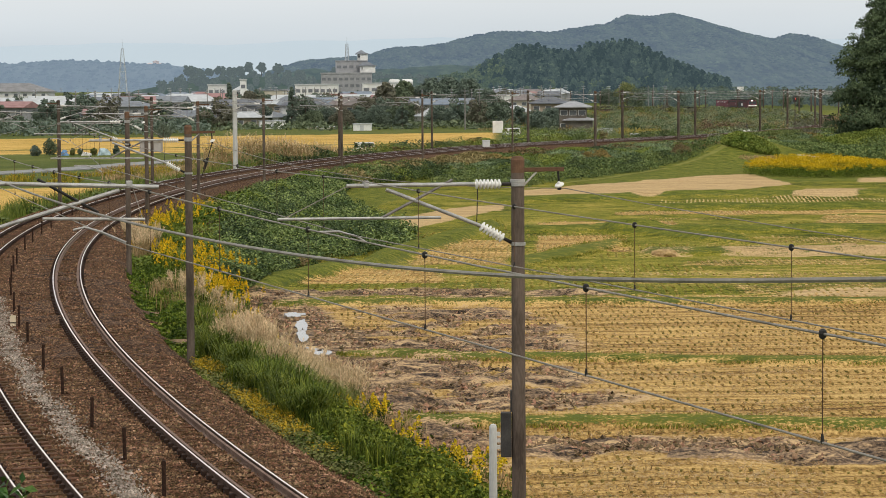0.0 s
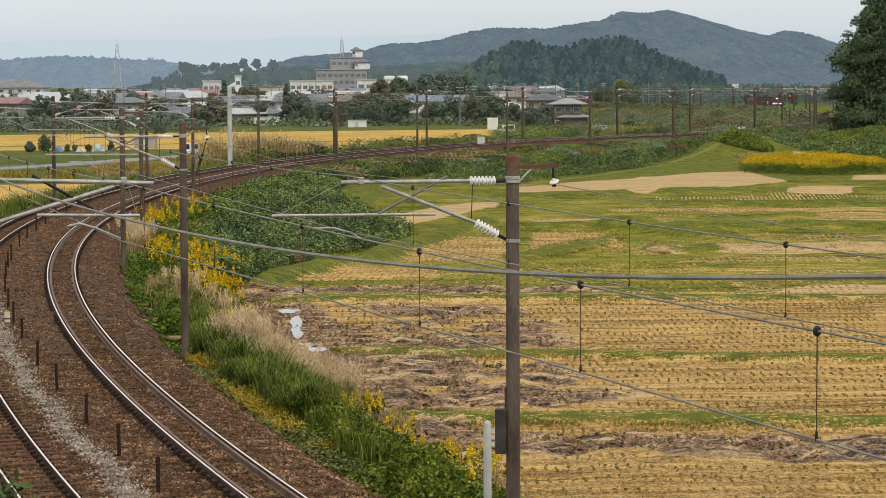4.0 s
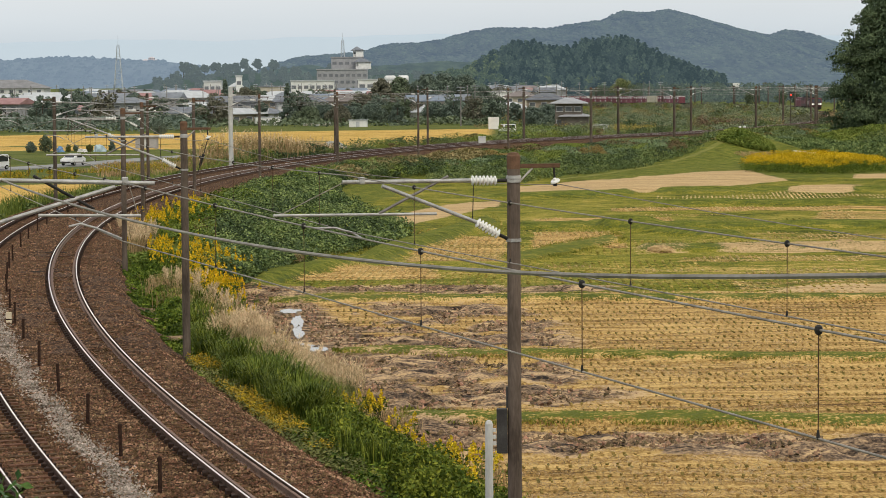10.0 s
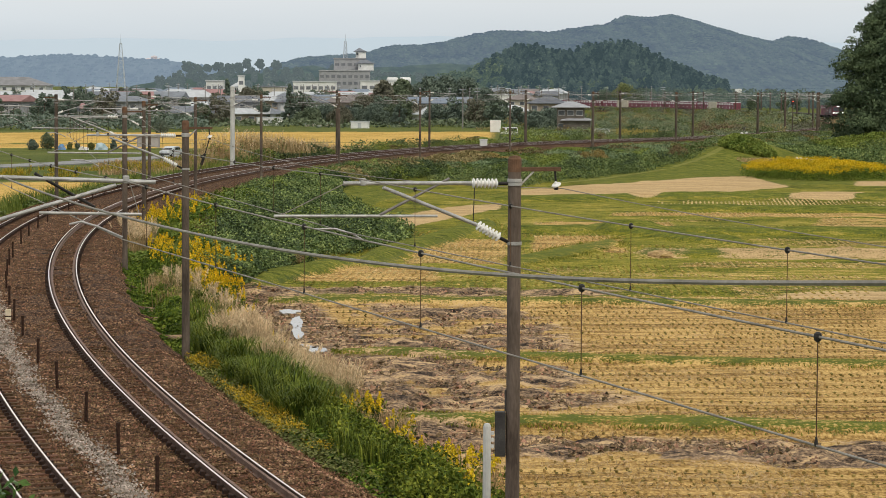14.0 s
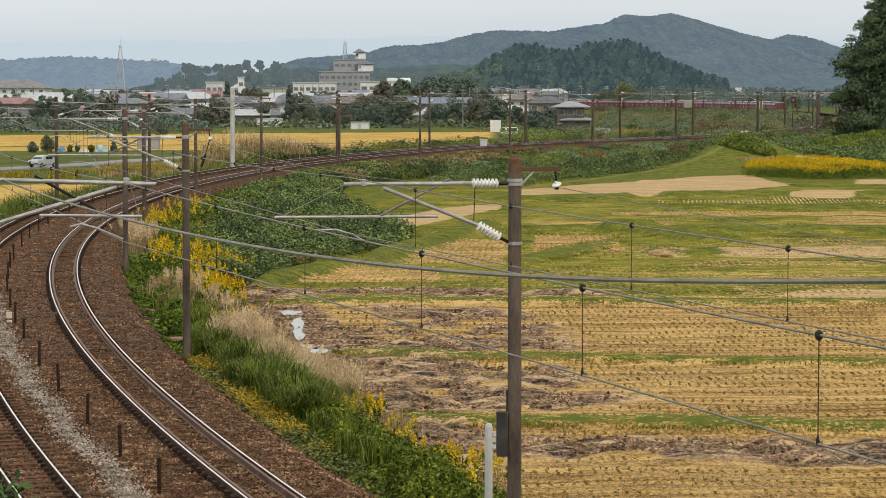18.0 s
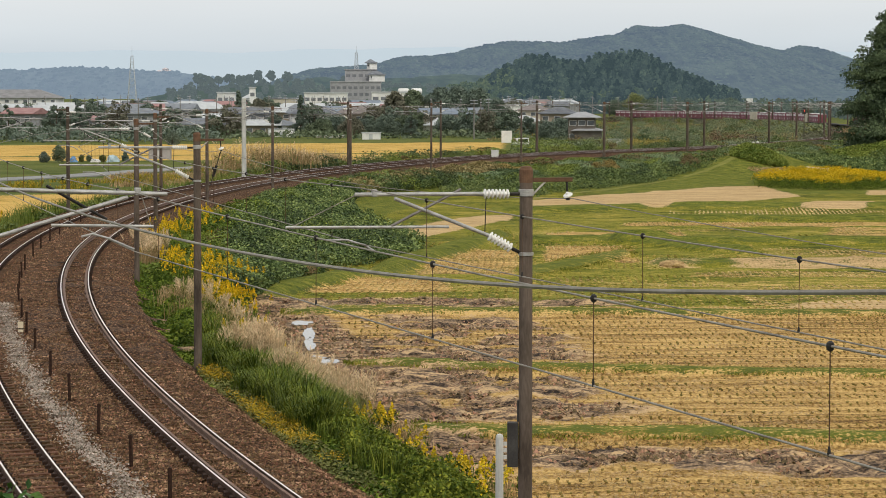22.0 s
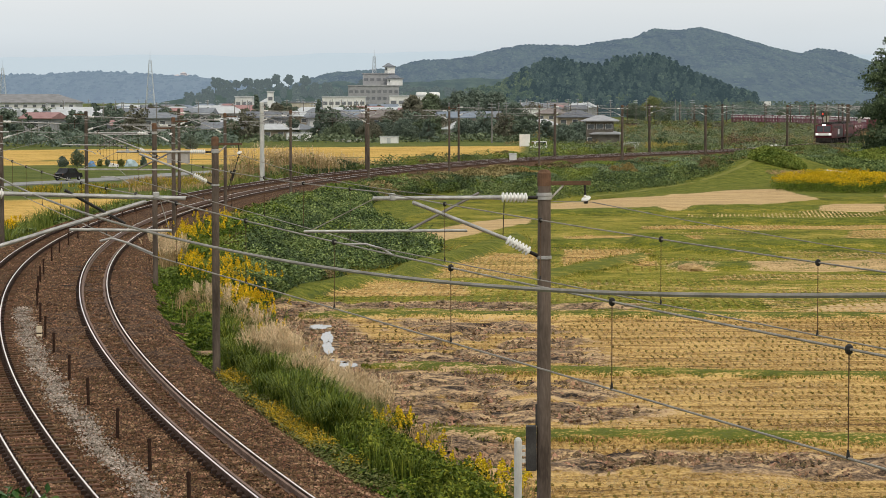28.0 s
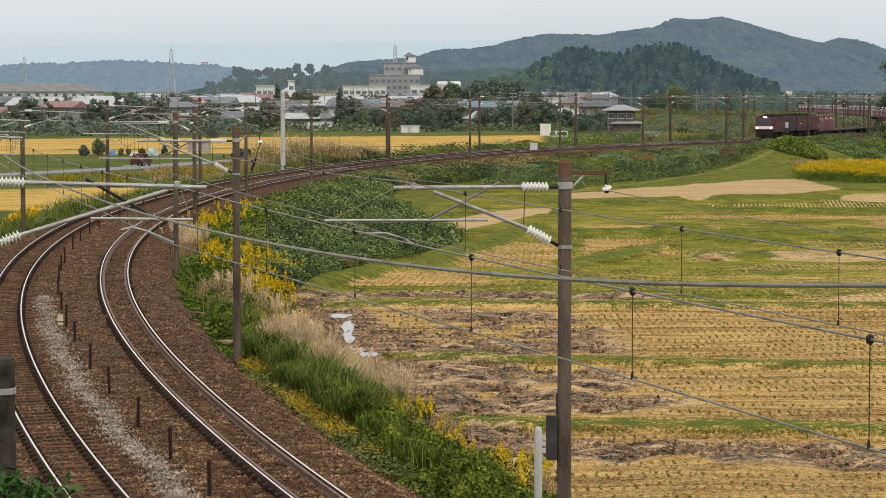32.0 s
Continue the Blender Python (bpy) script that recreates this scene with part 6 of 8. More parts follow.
# low heaps of straw and soil
HEAPM = mat("straw_and_soil", (0.24, 0.155, 0.072), (0.52, 0.36, 0.165), 4.0, 0.95, bump=0.5, bscale=6)
for cx, cy, r, tall in ((15.3, 140.6, 0.8, 0.36), (26.0, 141.8, 1.0, 0.5), (20.4, 141.0, 0.6, 0.26)):
    bm = bmesh.new()
    bmesh.ops.create_icosphere(bm, subdivisions=3, radius=1.0)
    for v in bm.verts:
        q = 0.75 + 0.5 * float(vnoise(np.array([v.co.x * 3 + cx]), np.array([v.co.y * 3 + 3 * v.co.z + cy]), 1.0, 91)[0])
        v.co = (v.co.x * r * q, v.co.y * r * q, v.co.z * tall * q)
    hp = tagged(part("soil_heap", bm, HEAPM), "low heap of straw and soil beside the paddy", "heap", "heaps along the bund")
    hp.matrix_world = pose(cx, cy, float(height(np.array([cx]), np.array([cy]))[0]) + 0.03)
# loose straw and clods
k = 60000
y = 56 + 56 * rng.uniform(0, 1, k) ** 1.3
x = rng.uniform(-0.08, 0.175, k) * y
s, o = along(x, y)
m = (o > toe(s)) & (0.5 * vnoise(x, y * 1.6, 2.2, 85) + 0.5 * swath(y) > 0.36) & ~((x < -1.8) & (y > 88) & (y < 109)) & (zones(x, y, s, o)["z_mud"] < rng.uniform(0.3, 1.0, k))
bundle("loose_straw", [leaf_faces(np.stack([x, y, height(x, y, (s, o)) + 0.05], 1)[m], 0.10 * rng.uniform(0.4, 1.2, m.sum()), 1.2, 0.13)], BLADE_DRY, "loose straw lying on the fields", "straw")
k = 52000
y = rng.uniform(60, 118, k)
x = rng.uniform(-0.08, 0.175, k) * y
s, o = along(x, y)
m = (zones(x, y, s, o)["z_mud"] > rng.uniform(0.5, 1.1, k)) & (o > toe(s) - 0.5)
for cx, cy, rx, ry, _, _ in PUDDLES:
    m = m & (((x - cx) / (rx + 0.15)) ** 2 + ((y - cy) / (ry + 0.4)) ** 2 > 1)
ob = stones("mud_clods", s[m], o[m], height(x, y, (s, o))[m] + 0.02, 0.025 + 0.085 * rng.uniform(0, 1, m.sum()) ** 2.2, mat("mud_clod", (0.07, 0.046, 0.028), (0.36, 0.235, 0.13), 2.0, 0.8, isle=0.6), "wet clods of churned mud")
ob["category"] = "mud"

# trodden path along the crest of the grass bank
t = np.linspace(0.05, 1.02, 40)
path_x, path_y = 15 + 25.5 * t, 237 + 62 * t
tn = np.array([25.5, 62.0]) / np.hypot(25.5, 62.0)
pv = np.concatenate([np.c_[path_x + e * tn[1], path_y - e * tn[0], height(path_x + e * tn[1], path_y - e * tn[0]) + 0.025] for e in (-0.42 + 0.04 * np.sin(t * 11), 0.30 + 0.05 * np.sin(t * 9))])
i = np.arange(39)
tagged(soup("footpath", pv, np.stack([i, 40 + i, 41 + i, i + 1], 1), mat("worn_grass", (0.13, 0.145, 0.026), (0.23, 0.22, 0.05), 0.8, 0.95, bump=0.4)), "narrow worn grass path along the bank's crest", "path", kind="structure")
# flowers and rough grass between the road and the line
for x0, x1, y0, y1, k, what in ((-32, -20, 338, 388, 2600, 0), (-46, -36, 282, 305, 1600, 1), (-36, -28, 300, 325, 1100, 1), (-32, -27, 342, 370, 500, 1), (-38, -22, 290, 335, 3600, 0)):
    x, y = rng.uniform(x0, x1, k), rng.uniform(y0, y1, k)
    s, o = along(x, y)
    m = (o < -SEP - 3.2) & (vnoise(x, y, 4, 47) > 0.36)
    for i in range(len(ROADX)):
        m &= np.hypot(x - ROADX[i], y - ROADY[i]) > 4.2
    x, y, z = x[m], y[m], height(x, y, (s, o))[m]
    h = rng.uniform(0.3, 0.65, len(x))
    if what:
        bundle("rough_grass", [blade_faces(np.stack([x, y, z], 1), h * 1.05, np.full(len(x), 0.06), 0.5)], BLADE_BUND, "green grass among goldenrod beside the road", "grass")
        x, y, z, h = x[::3], y[::3], z[::3], h[::3]
        bundle("goldenrod_patch", [plumes(x, y, z, h, 12, 0.4, 0.25, 0.08)], YELLOW_LOW, "goldenrod going over beside the country road", "flowers")
    else:
        bundle("rough_grass", [blade_faces(np.stack([x, y, z], 1), h, np.full(len(x), 0.05), 0.5)], BLADE_DRY if k > 3000 else BLADE_MIX, "tall rough grass beside the country road", "grass")
# scrub against the path on the grass bank
k = 9000
t, e = rng.uniform(-0.1, 1.1, k), rng.uniform(1.0, 9.0, k)
x, y = 15 + 25.5 * t - e * tn[1], 237 + 62 * t + e * tn[0]
s, o = along(x, y)
tall = (0.35 + 1.3 * vnoise(x, y, 3.5, 65)) * np.minimum(1, e / 3)
m = o > 4
bundle("bank_scrub", [leaf_faces(np.stack([x, y, height(x, y, (s, o)) + tall * rng.uniform(0, 1, k) ** 0.5], 1)[m], 0.13 * rng.uniform(0.6, 1.3, m.sum()), 0.5)], LEAF_BUSH, "green scrub along the trodden path", "scrub")
# hedges of weeds close to the rails, on both sides of the curve
for name, s0, s1, o0, o1, top, k, mt, seed, label in (("lineside_hedge", 196, 345, -SEP - 6.8, -SEP - 3.1, 0.9, 30000, LEAF_BUSH, 71, "rank weeds beyond the rails"), ("yellow_lineside_weeds", 225, 300, -SEP - 8, -SEP - 4, 1.0, 7000, LEAF_OLIVE, 73, "yellowing weeds beyond the rails")):
    s, o, x, y, z = scatter(k, s0, s1, o0, o1)
    roof = grade(s) + top * (0.1 + 1.3 * vnoise(x, y, 4.0, seed)) - 0.25
    lift = np.maximum(0.15, roof - z)
    m = vnoise(x, y, 6.0, seed + 1) > 0.28
    patchy(name, leaf_faces(np.stack([x, y, z + lift * rng.uniform(0, 1, k) ** 0.5], 1)[m], 0.13 * rng.uniform(0.6, 1.3, m.sum()), 0.8), 7.0, label, "weeds", GREENS, seed + 4)
# rough ground between the rice and the curve
k = 16000
y = rng.uniform(380, 560, k)
x = rng.uniform(0.043, 0.085, k) * y
s, o = along(x, y)
m = (o < -SEP - 4) & (vnoise(x, y, 7, 93) > 0.4) & (np.hypot(x - 42, y - 498) > 5) & off_road(x, y) & (np.hypot(x - 37, y - 516) > 6)
x, y, s, o = x[m], y[m], s[m], o[m]
patchy("roadside_scrub", leaf_faces(np.stack([x, y, height(x, y, (s, o)) + 1.6 * vnoise(x, y, 5, 94) * rng.uniform(0, 1, len(x)) ** 0.5], 1), 0.2 * rng.uniform(0.6, 1.3, len(x)), 0.8), 8.0, "scrub beside the rice field", "scrub", [(-1, 0.45, LEAF_HOLLOW, "grey-green"), (0.45, 0.62, LEAF_BUSH, "mid-green"), (0.62, 2, BUSH_BRIGHT, "fresh yellow-green")], 95)
s, o, x, y, z = scatter(330, 288, 440, 3.1, 12.0)
R = rng.uniform(0.8, 2.0, len(x))
clumps("inner_bush", "bushes between the rails and the grass bank", "bushes", x, y, z - 0.05, R, np.maximum(0.4, grade(s) + np.where(s < 320, -0.1, -0.15 + 0.45 * vnoise(x, y, 4, 75)) - z), 75, 0.14, BUSHES, 37)


# ---- the town and what stands on the plain ----
def spot(b, depth):
    """Place on the plain at a bearing in thousandths and a distance."""
    return b * depth / 1000, depth


WALLS = [mat("cream_wall", (0.50, 0.45, 0.36), (0.62, 0.57, 0.48), 0.6, 0.85, obj=0.15), mat("white_wall", (0.62, 0.62, 0.60), (0.76, 0.76, 0.74), 0.6, 0.8, obj=0.1),
         mat("beige_wall", (0.27, 0.22, 0.17), (0.38, 0.32, 0.25), 0.6, 0.85, obj=0.15), mat("grey_wall", (0.27, 0.275, 0.285), (0.36, 0.365, 0.375), 0.5, 0.85, obj=0.15)]
ROOFS = [mat("slate_roof", (0.12, 0.13, 0.15), (0.20, 0.215, 0.235), 0.8, 0.6, obj=0.25), mat("brown_roof", (0.16, 0.14, 0.13), (0.24, 0.21, 0.20), 0.8, 0.7, obj=0.2),
         mat("red_roof", (0.27, 0.15, 0.145), (0.37, 0.225, 0.215), 0.8, 0.7), mat("pale_roof", (0.40, 0.42, 0.43), (0.52, 0.54, 0.55), 0.8, 0.5), mat("blue_roof", (0.15, 0.185, 0.23), (0.22, 0.26, 0.31), 0.8, 0.5)]
# panes paler than dark glass: haze painted in, most on the large buildings
PANE_FAR = mat("dusty_window_pane", (0.14, 0.15, 0.165), (0.21, 0.22, 0.235), 0.5, 0.3)
PANE = mat("window_pane", (0.085, 0.092, 0.10), (0.15, 0.16, 0.17), 0.5, 0.12, spec=0.6)


def windows(parent, w, d, z0, storeys, per, wide=1.5, high=1.1, step=2.8):
    for k in range(storeys):
        for i in range(per):
            x = -w / 2 + w * (i + 0.5) / per
            f = part("window", box(bmesh.new(), x - wide / 2, x + wide / 2, -d / 2 - 0.06, -d / 2 + 0.05, z0 + 1.0 + k * step, z0 + 1.0 + high + k * step), WALLS[1], parent)
            part("pane", box(bmesh.new(), x - wide / 2 + 0.08, x + wide / 2 - 0.08, -d / 2 - 0.08, -d / 2 - 0.05, z0 + 1.07 + k * step, z0 + 0.93 + high + k * step), PANE, f)


def house(x, y, w, d, storeys, wall, roof, label, turn=0.0, rise=1.8, hip=True, z=PLAIN, per=3, skirt=False, group="houses of the town"):
    """A house: walls, roof, windows; skirt adds a lower roof between the storeys."""
    th = tagged(new("house"), label, "house", group)
    h = 2.8 * storeys
    part("wall", box(bmesh.new(), -w / 2, w / 2, -d / 2, d / 2, -0.5, h), wall, th)
    part("roof", roof_mesh(w, d, h, rise, 1.15 if skirt else 0.7, hip), roof, th)
    windows(th, w, d, 0, storeys, per)
    if skirt:
        part("lower_roof", roof_mesh(w + 0.4, d + 2.4, 2.9, 0.8, 0.4, True), roof, th).location.x = 1.3
        part("ground_floor", box(bmesh.new(), -w / 2 + 1.3, w / 2 + 1.3, -d / 2 - 1.0, d / 2 + 1.0, -0.5, 2.75), wall, th)
    th.matrix_world = pose(x, y, z, 0, 0, turn)
    return th


def block(b, depth, wide, z0, z1, deep, wall, label, storeys=2, per=8, roof=None, z=PLAIN, category="building", step=3.2):
    """A flat-roofed building with rows of windows."""
    x, y = spot(b, depth)
    th = tagged(new("building"), label, category, "large buildings of the town")
    part("wall", box(bmesh.new(), -wide / 2, wide / 2, 0, deep, z0, z1), wall, th)
    part("roof", box(bmesh.new(), -wide / 2 - 0.3, wide / 2 + 0.3, -0.3, deep + 0.3, z1, z1 + 0.5), roof or WALLS[3], th)
    for k in range(storeys):
        for i in range(per):
            cx, zz = -wide / 2 + wide * (i + 0.5) / per, z1 - 1.0 - step * (k + 1) + 0.9
            w = part("window", box(bmesh.new(), cx - wide / per * 0.36, cx + wide / per * 0.36, -0.06, 0.05, zz, zz + 1.5), WALLS[3], th)
            part("pane", box(bmesh.new(), cx - wide / per * 0.32, cx + wide / per * 0.32, -0.09, -0.05, zz + 0.1, zz + 1.4), PANE_FAR, w)
    th.matrix_world = pose(x, y, z)
    return th


# school on the left
TAUPE = mat("weathered_metal_roof", (0.17, 0.168, 0.17), (0.26, 0.258, 0.26), 0.5, 0.6)
x, y = spot(-163, 905)
house(x, y, 46, 18, 3, WALLS[1], TAUPE, "long white school building with a wide grey-brown roof", 0, 3.0, True, PLAIN + 0.3, 14, False, "large buildings of the town")
block(-168, 860, 30, 0, 5.2, 10, WALLS[1], "low white annex of the school", 1, 8, ROOFS[3])
x, y = spot(-112, 770)
house(x, y, 14, 9, 2, WALLS[2], ROOFS[0], "beige house with a dark slate roof", 4, 1.7, False, per=3)
# municipal block on the rise
RISE = 4.0
block(-19.5, 1180, 24, -10, 8.2, 14, WALLS[3], "grey concrete municipal building on the rise", 3, 9, None, RISE)
block(-17.5, 1190, 15, 8, 14.0, 12, WALLS[3], "grey concrete upper storeys of the municipal building", 1, 5, None, RISE)
block(-31.5, 1100, 19, -8, 3.0, 10, WALLS[1], "white two-storey clinic below the rise", 2, 7, ROOFS[3], RISE)
block(-3.4, 1080, 21, -8, 3.4, 10, WALLS[1], "white office block below the rise", 2, 6, ROOFS[3], RISE)
for b, dz in ((-13.5, 14.2), (-11.5, 8.5)):
    x, y = spot(b, 1196 if dz > 10 else 1186)
    house(x, y, 3.6 if dz > 10 else 6, 4.0, 1, WALLS[1], ROOFS[0], "white castle-style turret with a curved dark roof", 0, 1.8, True, RISE + dz + 0.6, 2, True, "turrets")
for b in (-0.3, 4.9):
    x, y = spot(b, 1096)
    tk = tagged(new("water_tank"), "white horizontal water tank on a steel stand", "water tank", "rooftop tanks")
    part("shell", lathe(bmesh.new(), [(0.5, -2.5), (1.2, -2.3), (1.45, -1.8), (1.45, 1.8), (1.2, 2.3), (0.5, 2.5)], Matrix.Rotation(radians(90), 4, "Y"), n=18), WALLS[1], tk)
    for sx in (-1.5, 1.5):
        part("saddle", box(bmesh.new(), sx - 0.2, sx + 0.2, -1.2, 1.2, -12, -0.9), WALLS[3], tk)
    tk.matrix_world = pose(x, y, 7.9)
block(-71.5, 1000, 7, 0, 10.4, 8, WALLS[1], "white three-storey office in the town", 2, 3, ROOFS[3])
block(-60.9, 1000, 2.4, 0, 12.4, 3, WALLS[1], "narrow white stair tower in the town", 1, 1, ROOFS[3])
block(-48, 1040, 11, 0, 8.0, 8, WALLS[0], "cream two-storey hall in the town", 1, 5, ROOFS[0])
block(12, 980, 16, 0, 6.4, 8, WALLS[1], "long low white workshop behind the line", 1, 7, ROOFS[3])
block(40, 900, 24, 0, 6.0, 8, WALLS[1], "long white station building behind the trees", 1, 10, ROOFS[3])


def lattice(b, depth, z0, z1, w0, w1, material, label, group):
    """A lattice tower with legs, rings and diagonals."""
    x, y = spot(b, depth)
    th = tagged(new("lattice_tower"), label, "tower", group)
    n = 9
    c = [(-1, -1), (1, -1), (1, 1), (-1, 1)]
    for a, q in c:
        part("leg", rod(bmesh.new(), (a * w0, q * w0, z0), (a * w1, q * w1, z1), 0.22, 0.14, 6), material, th)
    for i in range(n):
        t0, t1 = i / n, (i + 1) / n
        za, zb = z0 + (z1 - z0) * t0, z0 + (z1 - z0) * t1
        wa, wb = w0 + (w1 - w0) * t0, w0 + (w1 - w0) * t1
        for j in range(4):
            (a, q), (a2, q2) = c[j], c[(j + 1) % 4]
            part("brace", rod(bmesh.new(), (a * wa, q * wa, za), (a2 * wb, q2 * wb, zb), 0.10, None, 5), material, th)
            part("ring_bar", rod(bmesh.new(), (a * wb, q * wb, zb), (a2 * wb, q2 * wb, zb), 0.10, None, 5), material, th)
    part("aerial", rod(bmesh.new(), (0, 0, z1), (0, 0, z1 + (z1 - z0) * 0.18), 0.16, 0.06, 6), material, th)
    th.matrix_world = pose(x, y, 0)
    return th


STEELP = mat("pale_tower_steel", (0.42, 0.45, 0.485), (0.54, 0.575, 0.61), 0.3, 0.6, 0.3)
lattice(-19.2, 1200, 8, 26.5, 1.3, 0.55, STEELP, "slender steel radio mast on the rise", "radio masts")
lattice(-109, 1700, -3, 32, 3.2, 0.7, STEELP, "thin grey power pylon beyond the town", "pylons")
lattice(-168, 2000, -3, 30, 3.2, 0.7, STEELP, "thin grey power pylon beyond the town", "pylons")

# named houses
HOUSER = mat("grey_hipped_roof", (0.27, 0.275, 0.29), (0.38, 0.385, 0.40), 0.8, 0.6)
HOUSEW = mat("grey_brown_wall", (0.10, 0.088, 0.075), (0.17, 0.15, 0.13), 0.6, 0.85)
for b, dep, w, d, st, wl, rf, lab, skirt in (
        (71.5, 520, 5.6, 5.0, 2, HOUSEW, HOUSER, "two-storey grey-brown house with pale hipped roofs", True),
        (-78, 900, 10, 8, 2, WALLS[0], ROOFS[2], "house with a faded red roof", False),
        (-71, 930, 8, 7, 2, WALLS[1], ROOFS[3], "white two-storey house in the town", False),
        (-62, 1010, 5, 6, 3, WALLS[1], ROOFS[3], "narrow white three-storey house", False),
        (45, 700, 13, 8, 1, WALLS[1], ROOFS[3], "low house with a white roof behind the trees", False),
        (62, 640, 9, 8, 2, WALLS[2], ROOFS[0], "old house with a big grey gabled roof", False),
        (52, 760, 9, 8, 2, WALLS[0], ROOFS[1], "pinkish house behind the trees", False)):
    x, y = spot(b, dep)
    house(x, y, w, d, st, wl, rf, lab, float(rng.uniform(-12, 12)), 1.1 if skirt else 1.7, True, PLAIN + (0.3 if skirt else 0), 3, skirt)
# sheds, huts and boxes at the fields' edge
for b, dep, w, h, d, mt, lab, cat in ((-13.2, 560, 4.0, 1.9, 2.5, WALLS[1], "small white prefabricated hut at the field's edge", "hut"), (-49.5, 590, 6.0, 2.2, 4, WALLS[1], "long white shed among trees", "shed"),
                                      (-29.8, 580, 6.2, 0.9, 3, WALLS[0], "low pale greenhouse beside the fields", "greenhouse"), (41.2, 520, 2.2, 2.2, 0.5, WALLS[1], "white sign board beside the road", "sign board"),
                                      (-98, 412, 3.5, 1.7, 2.4, WALLS[3], "grey farm hut with a pale door by the rice field", "hut"), (84, 500, 3.2, 1.6, 2.4, WALLS[1], "white tarpaulin-covered shed by the house", "shed"),
                                      (138.5, 1200, 4.2, 1.8, 0.6, WALLS[1], "white hoarding beside the far line", "sign board")):
    x, y = spot(b, dep)
    th = tagged(new(cat.replace(" ", "_")), lab, cat)
    up = 6.2 if dep == 1200 else (0.8 if cat == "sign board" else 0)
    part("body", box(bmesh.new(), -w / 2, w / 2, -d / 2, d / 2, -0.3 + up, h + up, 0.03), mt, th)
    if cat == "sign board":
        for sx in (-w * 0.4, w * 0.4):
            part("post", box(bmesh.new(), sx - 0.06, sx + 0.06, -0.06, 0.06, -0.5, up + 0.1), CONC2, th)
    else:
        part("roof", box(bmesh.new(), -w / 2 - 0.15, w / 2 + 0.15, -d / 2 - 0.15, d / 2 + 0.15, h, h + 0.12), ROOFS[3], th)
        part("door", box(bmesh.new(), -0.4, 0.4, -d / 2 - 0.03, -d / 2, 0, min(1.7, h * 0.85)), ROOFS[3], th)
    th.matrix_world = pose(x, y, PLAIN, 0, 0, float(rng.uniform(-8, 8)))
# covered heaps in the vegetable plot
for b, w, h, c, lab in ((-133, 1.8, 1.0, ((0.10, 0.22, 0.42), (0.18, 0.32, 0.52)), "heap under a blue tarpaulin"), (-124, 1.9, 0.6, ((0.55, 0.54, 0.50), (0.70, 0.69, 0.66)), "low heap under a white sheet"), (-117, 2.5, 1.5, ((0.30, 0.40, 0.44), (0.44, 0.54, 0.57)), "heap under a faded teal tarpaulin")):
    bm = bmesh.new()
    bmesh.ops.create_icosphere(bm, subdivisions=3, radius=1.0)
    for v in bm.verts:
        k = 0.85 + 0.3 * noise.noise(v.co * 1.7 + Vector((b, 0, 0)))
        v.co = Vector((v.co.x * w * 0.5 * k, v.co.y * w * 0.4 * k, max(-0.1, v.co.z) * h * k))
    hp = tagged(part("tarpaulin_heap", bm, mat("tarpaulin", c[0], c[1], 2.0, 0.5, bump=0.3, bscale=6)), lab, "covered heap", "heaps in the vegetable plot")
    hp.matrix_world = pose(*spot(b, 393), PLAIN - 0.02)
# relay box by the track
rb = tagged(new("relay_box"), "pale grey trackside relay cabinet", "cabinet")
part("body", box(bmesh.new(), -0.45, 0.45, -0.35, 0.35, -0.5, 1.1, 0.03), CONC2, rb)
part("lid", box(bmesh.new(), -0.5, 0.5, -0.4, 0.4, 1.1, 1.18), WALLS[1], rb)
part("door", box(bmesh.new(), -0.4, 0.4, -0.37, -0.35, -0.2, 1.0), WALLS[1], rb)
rb.matrix_world = pose(11.15, 306.0, -0.35, 0, 0, 0)

# the rest of the town: streets of houses among trees
g = np.random.default_rng(31)
for i in range(230):
    if i < 195:
        b, dep = g.uniform(-185, 45), 620 + 620 * g.uniform() ** 1.2
    else:
        b, dep = g.uniform(30, 66), g.uniform(960, 1280)
    if (abs(b + 19) < 24 and dep > 980) or (b < -130 and dep > 840):
        continue
    x, y = spot(b, dep)
    s_, o_ = along(np.array([x]), np.array([y]))
    if abs(o_[0]) < 16:
        continue
    st = int(g.integers(1, 3))
    wl, rf = WALLS[int(g.integers(0, 4))], ROOFS[int(g.choice([0, 0, 0, 1, 2, 3, 3, 3, 4]))]
    words = ("single-storey", "two-storey")[st - 1] + " " + wl.name.split("_")[0] + " house with a " + rf.name.split("_")[0] + " roof"
    house(x, y, float(g.uniform(7, 13)), float(g.uniform(6, 9)), st, wl, rf, words, float(g.uniform(-25, 25)), float(g.uniform(1.3, 2.2)), bool(g.integers(0, 2)))

